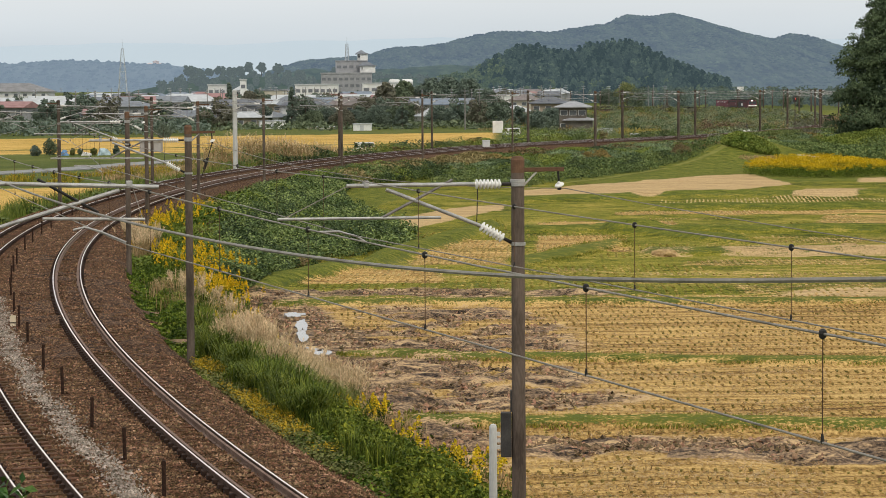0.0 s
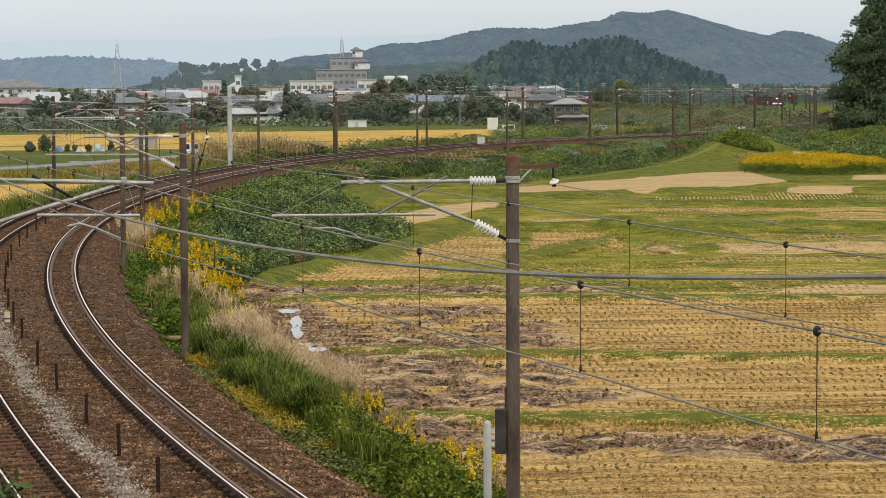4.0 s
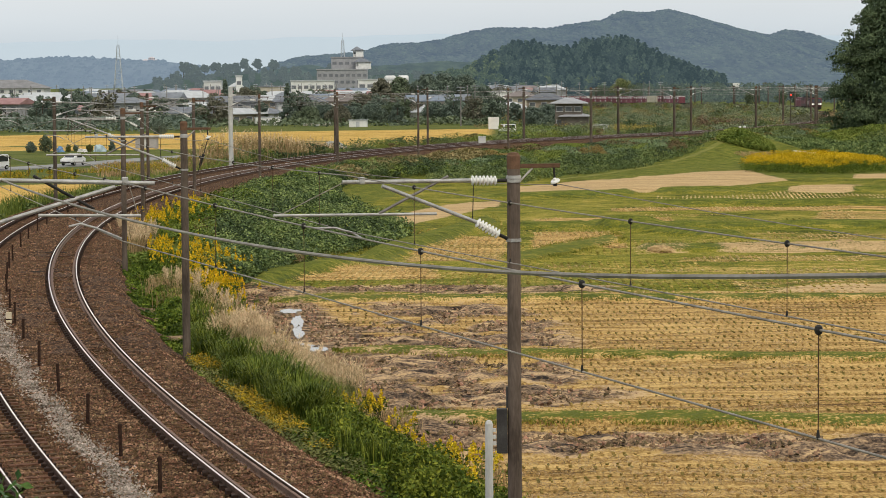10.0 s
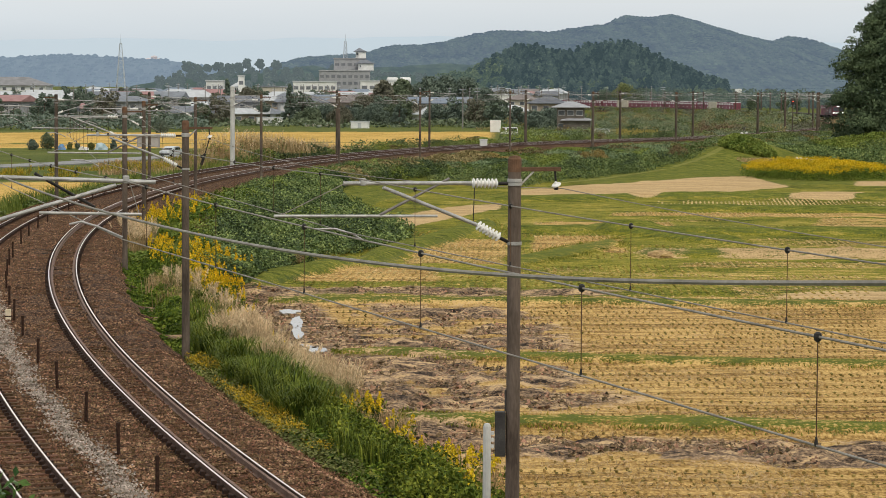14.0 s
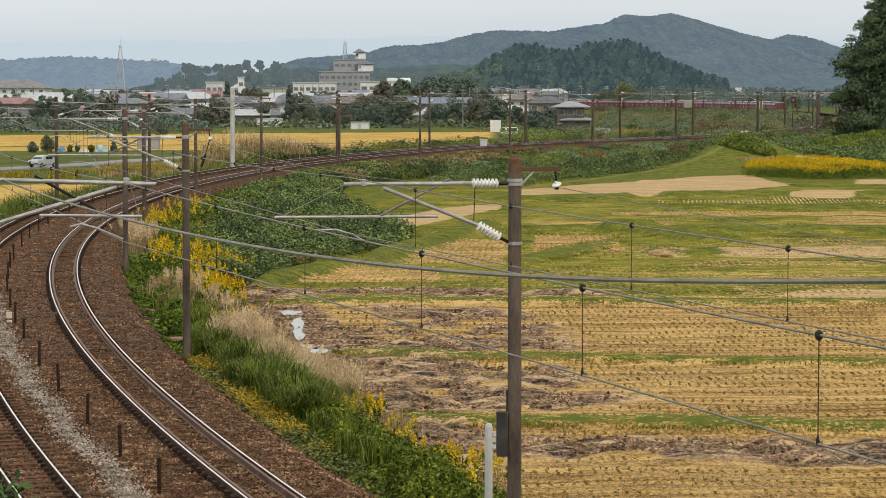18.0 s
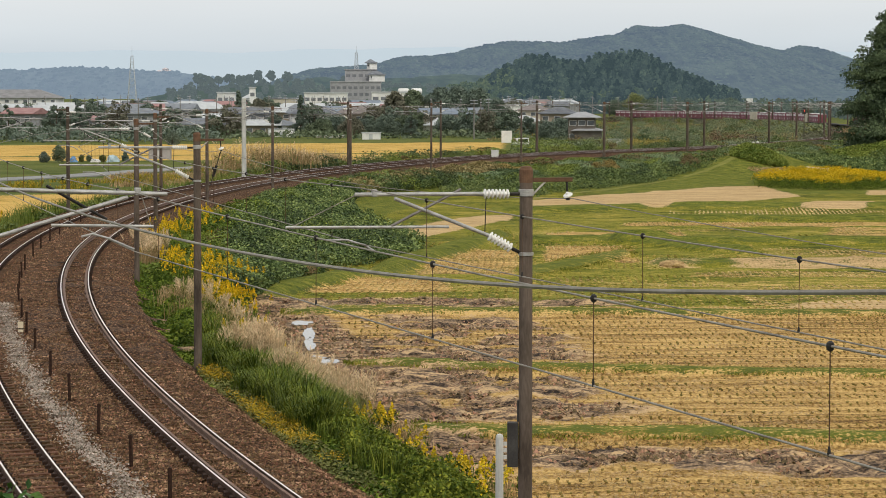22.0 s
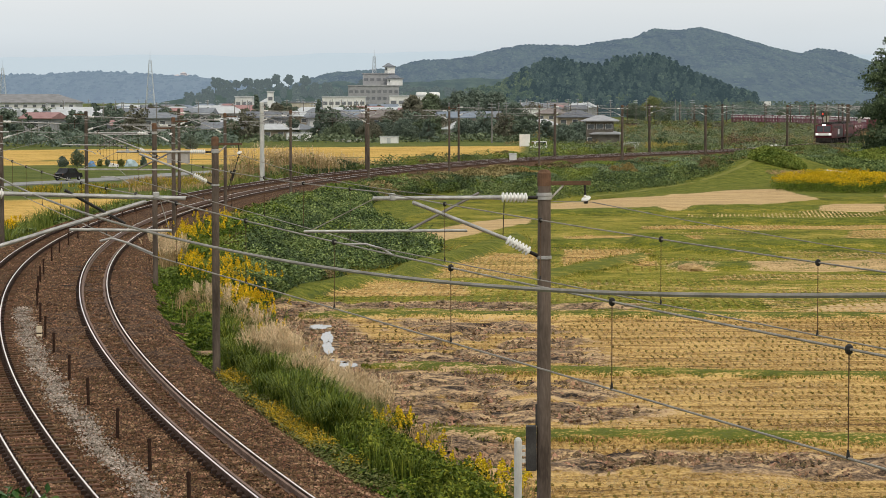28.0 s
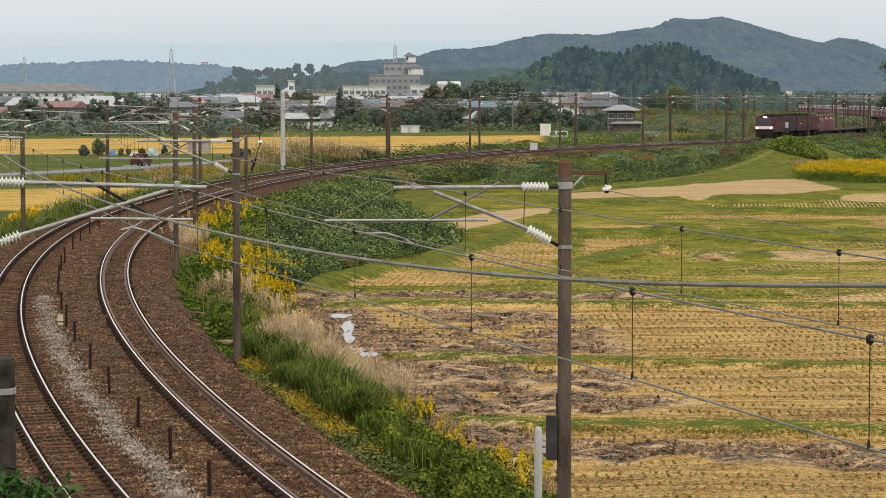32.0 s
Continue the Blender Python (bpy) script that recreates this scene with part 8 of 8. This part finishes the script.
def locomotive():
    """Two close-coupled bodies, 25 m; the front end is at x = 0, the train runs along +x behind it."""
    th = tagged(new("electric_locomotive"), "maroon and charcoal twin-body electric locomotive with white front band", "locomotive")
    for k, x0 in enumerate((0.0, 12.6)):
        bm = bmesh.new()
        e0, e1 = (0.55, 0.0) if k == 0 else (0.0, 0.55)
        pts = [(x0 + 0.25, 1.15), (x0 + 0.05 + (0 if k == 0 else -0.05), 1.9), (x0 + e0, 3.45), (x0 + 12.3 - e1, 3.45), (x0 + 12.3 - 0.05 * k, 1.9), (x0 + 12.3 - 0.25 * k, 1.15)]
        a = [bm.verts.new((p[0], -1.4, p[1])) for p in pts]
        b = [bm.verts.new((p[0], 1.4, p[1])) for p in pts]
        bm.faces.new(a), bm.faces.new(b[::-1])
        for i in range(6):
            bm.faces.new((a[i - 1], b[i - 1], b[i], a[i]))
        bmesh.ops.recalc_face_normals(bm, faces=bm.faces)
        bmesh.ops.bevel(bm, geom=list(bm.edges), offset=0.09, segments=2, affect="EDGES")
        body = part("body", bm, MAROON, th)
        for sy in (-1, 1):
            if k == 0:
                bmp = bmesh.new()
                q = [(5.2, 1.3), (11.6, 1.3), (11.6, 2.8), (6.6, 2.8)]
                vv = [bmp.verts.new((x0 + a, sy * 1.402, z)) for a, z in q] + [bmp.verts.new((x0 + a, sy * 1.422, z)) for a, z in q]
                for fc in ((0, 1, 2, 3), (7, 6, 5, 4), (0, 4, 5, 1), (1, 5, 6, 2), (2, 6, 7, 3), (3, 7, 4, 0)):
                    bmp.faces.new([vv[j] for j in fc])
                bmesh.ops.recalc_face_normals(bmp, faces=bmp.faces)
                part("side_panel", bmp, CHAR, body, "slanting charcoal side panel")
                for a, b, z0, z1 in ((6.3, 7.0, 1.75, 2.6), (7.15, 7.9, 1.75, 2.6)):
                    part("emblem", box(bmesh.new(), x0 + a, x0 + b, sy * 1.424, sy * 1.434, z0, z1), WHITEP, body, "white painted emblem")
            else:
                part("side_band", box(bmesh.new(), x0 + 0.6, x0 + 9.4, sy * 1.405, sy * 1.42, 1.3, 1.7), CHAR, body, "charcoal lower band")
                part("emblem", box(bmesh.new(), x0 + 1.6, x0 + 2.6, sy * 1.424, sy * 1.434, 2.2, 2.35), WHITEP, body, "small white painted mark")
            for j in range(3):
                part("axle_box_cover", box(bmesh.new(), x0 + 1.2 + j * 4.2, x0 + 2.6 + j * 4.2, sy * 1.28, sy * 1.36, 0.55, 0.95), UNDER, body)
            for i in range(5):
                part("grille", box(bmesh.new(), x0 + 2.2 + i * 1.7, x0 + 3.4 + i * 1.7, sy * 1.40, sy * 1.43, 2.85, 3.2), CHAR, body)
            part("cab_side_window", box(bmesh.new(), x0 + (0.95 if k == 0 else 10.6), x0 + (1.6 if k == 0 else 11.25), sy * 1.40, sy * 1.43, 2.35, 2.95), GLASSD, body)
        part("roof_deck", box(bmesh.new(), x0 + 1.0, x0 + 11.3, -1.1, 1.1, 3.44, 3.58, 0.04), UNDER, body)
        for i in range(4):
            part("roof_box", box(bmesh.new(), x0 + 2 + i * 2.4, x0 + 3.2 + i * 2.4, -0.7, 0.7, 3.56, 3.78, 0.05), UNDER, body)
        xf = x0 - 0.01 if k == 0 else x0 + 12.31
        dr = 1 if k == 0 else -1
        for a0, a1 in ((-1.15, -0.06), (0.06, 1.15)):
            bmw = bmesh.new()
            q = [(xf + dr * 0.14, a0, 2.25), (xf + dr * 0.14, a1, 2.25), (xf + dr * 0.45, a1, 3.2), (xf + dr * 0.45, a0, 3.2)]
            vv = [bmw.verts.new(c) for c in q] + [bmw.verts.new((c[0] + dr * 0.08, c[1], c[2])) for c in q]
            for fc in ((0, 1, 2, 3), (7, 6, 5, 4), (0, 4, 5, 1), (1, 5, 6, 2), (2, 6, 7, 3), (3, 7, 4, 0)):
                bmw.faces.new([vv[i] for i in fc])
            part("windscreen", bmw, GLASSD, body)
        part("front_band", box(bmesh.new(), xf - 0.03, xf + 0.16, -1.36, 1.36, 1.62, 2.05, 0.03), WHITEP, body, "white front band")
        part("front_skirt", box(bmesh.new(), xf + 0.0, xf + 0.5 * dr if dr > 0 else xf + 0.1, -1.3, 1.3, 0.45, 1.2, 0.05) if dr > 0 else box(bmesh.new(), xf - 0.5, xf, -1.3, 1.3, 0.45, 1.2, 0.05), UNDER, body)
        for sy in (-1.1, 1.1):
            part("marker_lamp", lathe(bmesh.new(), [(0.12, 0), (0.12, 0.05)], Matrix.Translation((xf - 0.05 * dr, sy, 1.84)) @ Matrix.Rotation(radians(90), 4, "Y"), 10), LAMPW if k == 0 else WHITEP, body)
        if k == 0:
            part("headlamp", box(bmesh.new(), xf + 0.40, xf + 0.62, -0.3, 0.3, 3.3, 3.5, 0.03), LAMPW, body, "lit headlamp")
        part("buffer_coupler", box(bmesh.new(), xf - 0.35 if k == 0 else xf - 0.1, xf + 0.1 if k == 0 else xf + 0.35, -0.15, 0.15, 0.78, 1.0), UNDER, body)
        bogie(th, x0 + 2.6), bogie(th, x0 + 9.8)
        part("tank", box(bmesh.new(), x0 + 4.6, x0 + 7.8, -1.2, 1.2, 0.35, 1.15, 0.08), UNDER, th)
        p = part("pantograph", rod(bmesh.new(), (x0 + 3.0, -0.5, 3.8), (x0 + 3.0, 0.5, 3.8), 0.04), UNDER, th)
        zt = 5.42 if k == 0 else 4.15
        for sy in (-0.35, 0.35):
            part("pantograph_arm", rod(bmesh.new(), (x0 + 3.0, sy, 3.8), (x0 + 4.4, sy * 0.6, (3.8 + zt) / 2), 0.03), RUST, p)
            part("pantograph_arm", rod(bmesh.new(), (x0 + 4.4, sy * 0.6, (3.8 + zt) / 2), (x0 + 3.1, sy, zt), 0.025), RUST, p)
        part("pantograph_head", rod(bmesh.new(), (x0 + 3.1, -0.85, zt), (x0 + 3.1, 0.85, zt), 0.035), UNDER, p)
    part("gangway", box(bmesh.new(), 12.28, 12.62, -0.9, 0.9, 1.2, 3.2, 0.05), UNDER, th)
    return th


WAGON_L = 20.05


def wagon(kinds):
    """A container flat; kinds names its five slots: r a purple-red box with a pale rim, c a plain one, W a cream box two slots long, - none."""
    th = new("container_wagon")
    fl = part("flat", box(bmesh.new(), 0.3, WAGON_L - 0.3, -1.2, 1.2, 0.82, 1.02, 0.03), UNDER, th)
    for i in range(6):
        part("cross_member", box(bmesh.new(), 2.5 + i * 3, 2.7 + i * 3, -1.25, 1.25, 0.7, 0.9), UNDER, fl)
    part("side_sill", box(bmesh.new(), 3.5, WAGON_L - 3.5, -0.25, 0.25, 0.45, 0.85), UNDER, fl)
    bogie(th, 2.9), bogie(th, WAGON_L - 2.9)
    i = 0
    while i < len(kinds):
        x0 = 0.75 + i * 3.79
        if kinds[i] in "rc":
            c = part("container", box(bmesh.new(), x0, x0 + 3.7, -1.2, 1.2, 1.04, 3.42, 0.04), MAROON2, th, "purple-red freight container with white markings")
            for sy in (-1, 1):
                for a, b, z0, z1 in (((0.35, 1.45, 2.55, 3.1), (2.1, 3.3, 2.6, 3.05), (0.5, 0.9, 1.5, 2.0)) if kinds[i] == "r" else ((0.35, 1.3, 2.85, 3.1), (2.2, 2.45, 2.6, 3.1))):
                    part("marking", box(bmesh.new(), x0 + a, x0 + b, sy * 1.2, sy * 1.212, z0, z1), WHITEP, c, "plain white painted marking")
                for a in (1.75, 1.95):
                    part("door_bar", box(bmesh.new(), x0 + a, x0 + a + 0.06, sy * 1.2, sy * 1.235, 1.15, 3.3), MAROON2, c)
            part("roof_rim", box(bmesh.new(), x0 - 0.01, x0 + 3.71, -1.215, 1.215, 3.32, 3.46), WHITEP if i % 3 != 1 and kinds[i] == "r" else MAROON2, c)
        if kinds[i] == "W":
            c = part("container", box(bmesh.new(), x0, x0 + 7.49, -1.2, 1.2, 1.04, 3.55, 0.04), CREAM, th, "long cream ribbed freight container")
            for r in range(15):
                for sy in (-1, 1):
                    part("rib", box(bmesh.new(), x0 + 0.3 + r * 0.48, x0 + 0.42 + r * 0.48, sy * 1.2, sy * 1.225, 1.15, 3.45), CREAM, c)
        i += 1
    return th


LOCO = locomotive()
PLANS = {9: "W-rrr", 13: "W-rrr"}
protos = {}
WAGONS = []
for w in range(20):
    kind = "ccc--" if w == 0 else "-----" if w < 8 else (PLANS.get(w, "rrrrr") if w < 19 else "rrr--")
    if kind not in protos:
        protos[kind] = wagon(kind)
    o = protos[kind]
    if o in WAGONS:
        o = copy_thing(o, Matrix())
    tagged(o, "empty black flat wagon" + " behind the locomotive" if kind == "-----" else "flat wagon carrying purple-red containers" if "W" not in kind else "flat wagon carrying purple-red and cream containers", "freight wagon", "wagons of the freight train")
    WAGONS.append(o)


def train_pose(s, length):
    """Pose of a vehicle whose ends stand at s and s + length on the near track."""
    x0, y0, _ = line(s)
    x1, y1, _ = line(s + length)
    return pose(float(x0), float(y0), 0.02 + float(grade(s + length / 2)), 0, 0, math.degrees(math.atan2(float(y1 - y0), float(x1 - x0))))


def front_at(t):
    """Where the train's front is along the line, at 12 to 14 metres a second."""
    u = 32 - t
    return 334.4 + 12.39 * u + 0.1574 * u ** 2 - 0.00419 * u ** 3


# ---- small things near the camera ----
BOXM = mat("dark_grey_box", (0.035, 0.033, 0.032), (0.07, 0.066, 0.062), 4, 0.6)
x, y, th_ = line(-11, R_OFF)
sb = tagged(new("switch_box"), "dark grey steel switch box strapped to the mast", "switch box")
part("case", box(bmesh.new(), -0.09, 0.09, -0.09, 0.09, -0.38, 0.38, 0.015), BOXM, sb)
part("conduit", rod(bmesh.new(), (0.09, 0, 0.38), (0.09, 0, 0.75), 0.02), BOXM, sb)
sb.matrix_world = pose(float(x) - 0.30, float(y) - 0.03, 2.05)
mp = tagged(new("marker_post"), "pale concrete marker post with a rounded head", "marker post")
part("post", lathe(bmesh.new(), [(0.075, -3.4), (0.07, -0.06), (0.05, -0.015), (0.012, 0.0)], n=14), CONC2, mp)
for z in (-0.18, -0.30, -0.42):
    part("cleat", box(bmesh.new(), 0.05, 0.13, -0.03, 0.03, z - 0.03, z + 0.03), CONC2, mp)
mp.matrix_world = pose(1.70, 44.0, 1.92)
# signpost by the near mast of the far track
ps = tagged(new("concrete_post"), "weathered concrete post with a steel band", "post")
part("shaft", lathe(bmesh.new(), [(0.19, -4.6), (0.185, -0.12), (0.16, -0.04), (0.08, 0.0)], n=20), mat("lichened_concrete", (0.018, 0.016, 0.013), (0.075, 0.066, 0.053), 4.0, 0.9, bump=0.35), ps)
part("band", lathe(bmesh.new(), [(0.19, -0.56), (0.205, -0.555), (0.205, -0.47), (0.19, -0.465)], n=20), GALV, ps)
ps.matrix_world = pose(-6.42, 36.0, 4.07)
# bush at the foot of the bridge
n = 1500
P = rng.normal(0, 1, (n, 3)) * np.array([0.42, 0.5, 0.42]) + np.array([-5.95, 33.2, 2.05])
P[:, 2] = np.minimum(P[:, 2], 2.62 + 0.1 * rng.normal(0, 1, n))
nb = tagged(new("near_bush"), "glossy green bush close to the line", "bush", kind="stuff")
bundle("leaves", [leaf_faces(P, 0.09 * rng.uniform(0.7, 1.3, n), 0.5)], leafy("glossy_leaves", (0.02, 0.05, 0.01), (0.07, 0.14, 0.03), 2.0, 0.4, 0.35), "", "", nb)
part("trunk", rod(bmesh.new(), (-5.95, 33.2, -3.3), (-5.95, 33.2, 2.3), 0.07, 0.03, 8), BARK, nb)
# stone by the weeds
bm = bmesh.new()
bmesh.ops.create_icosphere(bm, subdivisions=2, radius=0.3)
for v in bm.verts:
    v.co = Vector((v.co.x * 1.5, v.co.y * 1.0, v.co.z * 0.6)) * (0.85 + 0.3 * noise.noise(v.co * 3))
x, y, _ = line(-2.5, 3.0)
st = tagged(part("boulder", bm, mat("pale_stone", (0.22, 0.17, 0.13), (0.38, 0.31, 0.25), 3, 0.85, bump=0.4)), "rounded pale brown stone beside the ballast", "stone")
st.matrix_world = pose(float(x), float(y), -0.75, 0, 0, 20)
# two weighted point levers beside the far side of the curve
for s0, lean in ((373.0, 24), (376.5, -18)):
    x, y, th_ = line(s0, -SEP - 1.9)
    lv = tagged(new("point_lever"), "black point lever with a white counterweight beside the track", "point lever", "point levers")
    part("base", box(bmesh.new(), -0.3, 0.3, -0.2, 0.2, -0.3, 0.18, 0.02), BOXM, lv)
    part("lever", rod(bmesh.new(), (0, 0, 0.1), (1.5 * math.sin(radians(lean)), 0, 1.5), 0.05, 0.04, 8), BOXM, lv)
    part("counterweight", lathe(bmesh.new(), [(0.10, 0.10), (0.22, 0.14), (0.22, 0.42), (0.10, 0.46)], n=12), WHITEP, lv, "white counterweight")
    lv.matrix_world = pose(float(x), float(y), float(grade(s0)) - 0.25)
# trackside signal with a red light
x, y, th_ = line(385, -SEP - 3.2)
sg = tagged(new("railway_signal"), "colour-light railway signal showing red", "signal")
part("post", rod(bmesh.new(), (0, 0, -1.5), (0, 0, 5.0), 0.09, 0.08, 10), CONC, sg)
hd = part("head", box(bmesh.new(), -0.35, 0.35, -0.16, 0.16, 4.4, 5.6, 0.05), BOXM, sg)
part("lamp", lathe(bmesh.new(), [(0.09, 0), (0.09, 0.05)], Matrix.Translation((0, -0.22, 5.0)) @ Matrix.Rotation(radians(90), 4, "X"), 12), glow("red_lamp", (1.0, 0.06, 0.03), 5.0), hd, "lit red lamp")
sg.matrix_world = pose(*spot(161, 470), -0.6)

# ---- cars on the country road ----
RS = np.concatenate([[0], np.cumsum(np.hypot(np.diff(ROADX), np.diff(ROADY)))])
TYRE = mat("tyre", (0.012, 0.012, 0.012), (0.03, 0.03, 0.03), 6, 0.8)
RIMM = mat("wheel_rim", (0.35, 0.35, 0.36), (0.5, 0.5, 0.5), 6, 0.35, 0.7)


def car(length, high, paint, label, van=False, category="car"):
    """A car along +x, wheels on z = 0."""
    th = tagged(new(category.replace(" ", "_")), label, category)
    L, w = length, 0.78 if high > 1.7 else 0.84
    side = [(0.02, 0.35), (L - 0.02, 0.35), (L, 0.62), (L - 0.05, 0.88), (L * 0.80, 1.0), (L * 0.64 if not van else L * 0.86, high - 0.02), (L * 0.05 if van else L * 0.30, high), (0.03 if van else L * 0.13, 1.02), (0.0, 0.9)]
    bm = bmesh.new()
    a, b = [bm.verts.new((p[0], -w, p[1])) for p in side], [bm.verts.new((p[0], w, p[1])) for p in side]
    bm.faces.new(a), bm.faces.new(b[::-1])
    for i in range(len(side)):
        bm.faces.new((a[i - 1], b[i - 1], b[i], a[i]))
    bmesh.ops.recalc_face_normals(bm, faces=bm.faces)
    bmesh.ops.bevel(bm, geom=list(bm.edges), offset=0.07, segments=2, affect="EDGES")
    body = part("body", bm, paint, th)
    for sy in (-1, 1):
        part("side_window", box(bmesh.new(), L * (0.10 if van else 0.27), L * (0.72 if van else 0.60), sy * w - 0.015, sy * w + 0.015, 1.02, high - 0.14), GLASSD, body)
        part("headlight", box(bmesh.new(), L - 0.10, L + 0.01, sy * 0.6 - 0.14, sy * 0.6 + 0.14, 0.66, 0.82), WHITEP, body)
        part("tail_light", box(bmesh.new(), -0.01, 0.06, sy * 0.66 - 0.08, sy * 0.66 + 0.08, 0.7, 0.95), RUST, body)
    bmw = bmesh.new()
    x0, x1 = (L * 0.865, L * 0.83) if van else (L * 0.655, L * 0.785)
    q = [(L * 0.80 + 0.03, -w + 0.14, 1.06), (L * 0.80 + 0.03, w - 0.14, 1.06), (side[5][0] + 0.05, w - 0.2, high - 0.1), (side[5][0] + 0.05, -w + 0.2, high - 0.1)]
    vv = [bmw.verts.new(c) for c in q] + [bmw.verts.new((c[0] - 0.06, c[1], c[2])) for c in q]
    for fc in ((0, 1, 2, 3), (7, 6, 5, 4), (0, 4, 5, 1), (1, 5, 6, 2), (2, 6, 7, 3), (3, 7, 4, 0)):
        bmw.faces.new([vv[i] for i in fc])
    part("windscreen", bmw, GLASSD, body)
    part("bumper", box(bmesh.new(), L - 0.12, L + 0.03, -w + 0.05, w - 0.05, 0.36, 0.55, 0.03), BOXM, body)
    for wx in (L * 0.18, L * 0.80):
        for sy in (-w + 0.06, w - 0.06):
            t = part("wheel", rod(bmesh.new(), (wx, sy - 0.09, 0.29), (wx, sy + 0.09, 0.29), 0.29, None, 16), TYRE, th)
            part("rim", rod(bmesh.new(), (wx, sy - 0.10, 0.29), (wx, sy + 0.10, 0.29), 0.17, None, 12), RIMM, t)
    return th


CARW = mat("white_car_paint", (0.70, 0.70, 0.69), (0.78, 0.78, 0.77), 1, 0.25)
CARS_ = mat("silver_car_paint", (0.50, 0.52, 0.53), (0.60, 0.62, 0.63), 1, 0.3, 0.3)
CARB = mat("black_car_paint", (0.012, 0.012, 0.014), (0.03, 0.03, 0.032), 1, 0.2)
CARD = mat("dark_red_truck_paint", (0.06, 0.025, 0.022), (0.10, 0.045, 0.04), 1, 0.4)


def road_pose(q, back=False):
    """Pose on the road's lane q metres along it; back: towards the camera's side."""
    x, y = np.interp(q, RS, ROADX), np.interp(q, RS, ROADY)
    x2, y2 = np.interp(q + 1, RS, ROADX), np.interp(q + 1, RS, ROADY)
    x2, y2 = (x2, y2) if q + 1 <= RS[-1] else (2 * x - np.interp(q - 1, RS, ROADX), 2 * y - np.interp(q - 1, RS, ROADY))
    a = math.atan2(y2 - y, x2 - x)
    lane = 1.5
    if back:
        return pose(float(x - lane * math.sin(a) * -1), float(y - lane * math.cos(a)), PLAIN + 0.15, 0, 0, math.degrees(a) + 180)
    return pose(float(x - lane * math.sin(a)), float(y + lane * math.cos(a)), PLAIN + 0.15, 0, 0, math.degrees(a))


# for each vehicle: whether it comes towards the bridge, its place on the road at 0 s, its speed
TRAFFIC = [(True, 255.2, -8.73), (True, 279.8, -9.53), (True, 343.0, -9.18), (False, -120.3, 9.74), (False, -139.7, 11.3)]
VEHICLES = [car(*spec) for spec in (
    (3.4, 1.88, CARW, "small white van on the road", True, "van"), (4.2, 1.5, CARW, "white hatchback on the road"), (4.3, 1.5, CARS_, "silver-white saloon on the road"),
    (3.3, 1.7, CARD, "dark red-brown small car on the road"), (4.2, 1.6, CARB, "dark car on the road"))]
# a parked van by the house
pk = car(3.4, 1.85, CARW, "white van parked beside the house", True, "van")
pk.matrix_world = pose(*spot(49.8, 500), PLAIN + 0.05, 0, 0, 200)

# white sheeting behind the goldenrod plot
ws = tagged(new("plastic_sheet"), "white plastic sheet over a low frame behind goldenrod", "plastic sheet")
part("sheet", box(bmesh.new(), -1.3, 1.3, -0.5, 0.5, 0.85, 1.05, 0.04), WALLS[1], ws)
for sx in (-1.2, 1.2):
    part("post", box(bmesh.new(), sx - 0.04, sx + 0.04, -0.04, 0.04, -0.5, 0.9), CONC2, ws)
ws.matrix_world = pose(48.9, 294.0, float(height(np.array([48.9]), np.array([294.0]))[0]) - 0.05, 0, 6, 0)


# ---- sleepers, piece by piece ----
sleepers(0.0, TRACKS["near_track"], 0.045)
sleepers(-SEP, TRACKS["far_track"], 0.025)


def motions():
    times = [i * 1.0 for i in range(33)]
    walk(LOCO, [(t, train_pose(front_at(t), 25.0)) for t in times])
    for i, w in enumerate(WAGONS):
        walk(w, [(t, train_pose(front_at(t) + 25.4 + i * WAGON_L, WAGON_L - 0.4)) for t in times])
    for v, (back, q0, speed) in zip(VEHICLES, TRAFFIC):
        walk(v, [(t, road_pose(min(max(q0 + speed * t, 2.0), RS[-1] - 3.0), back)) for t in times])


motions()
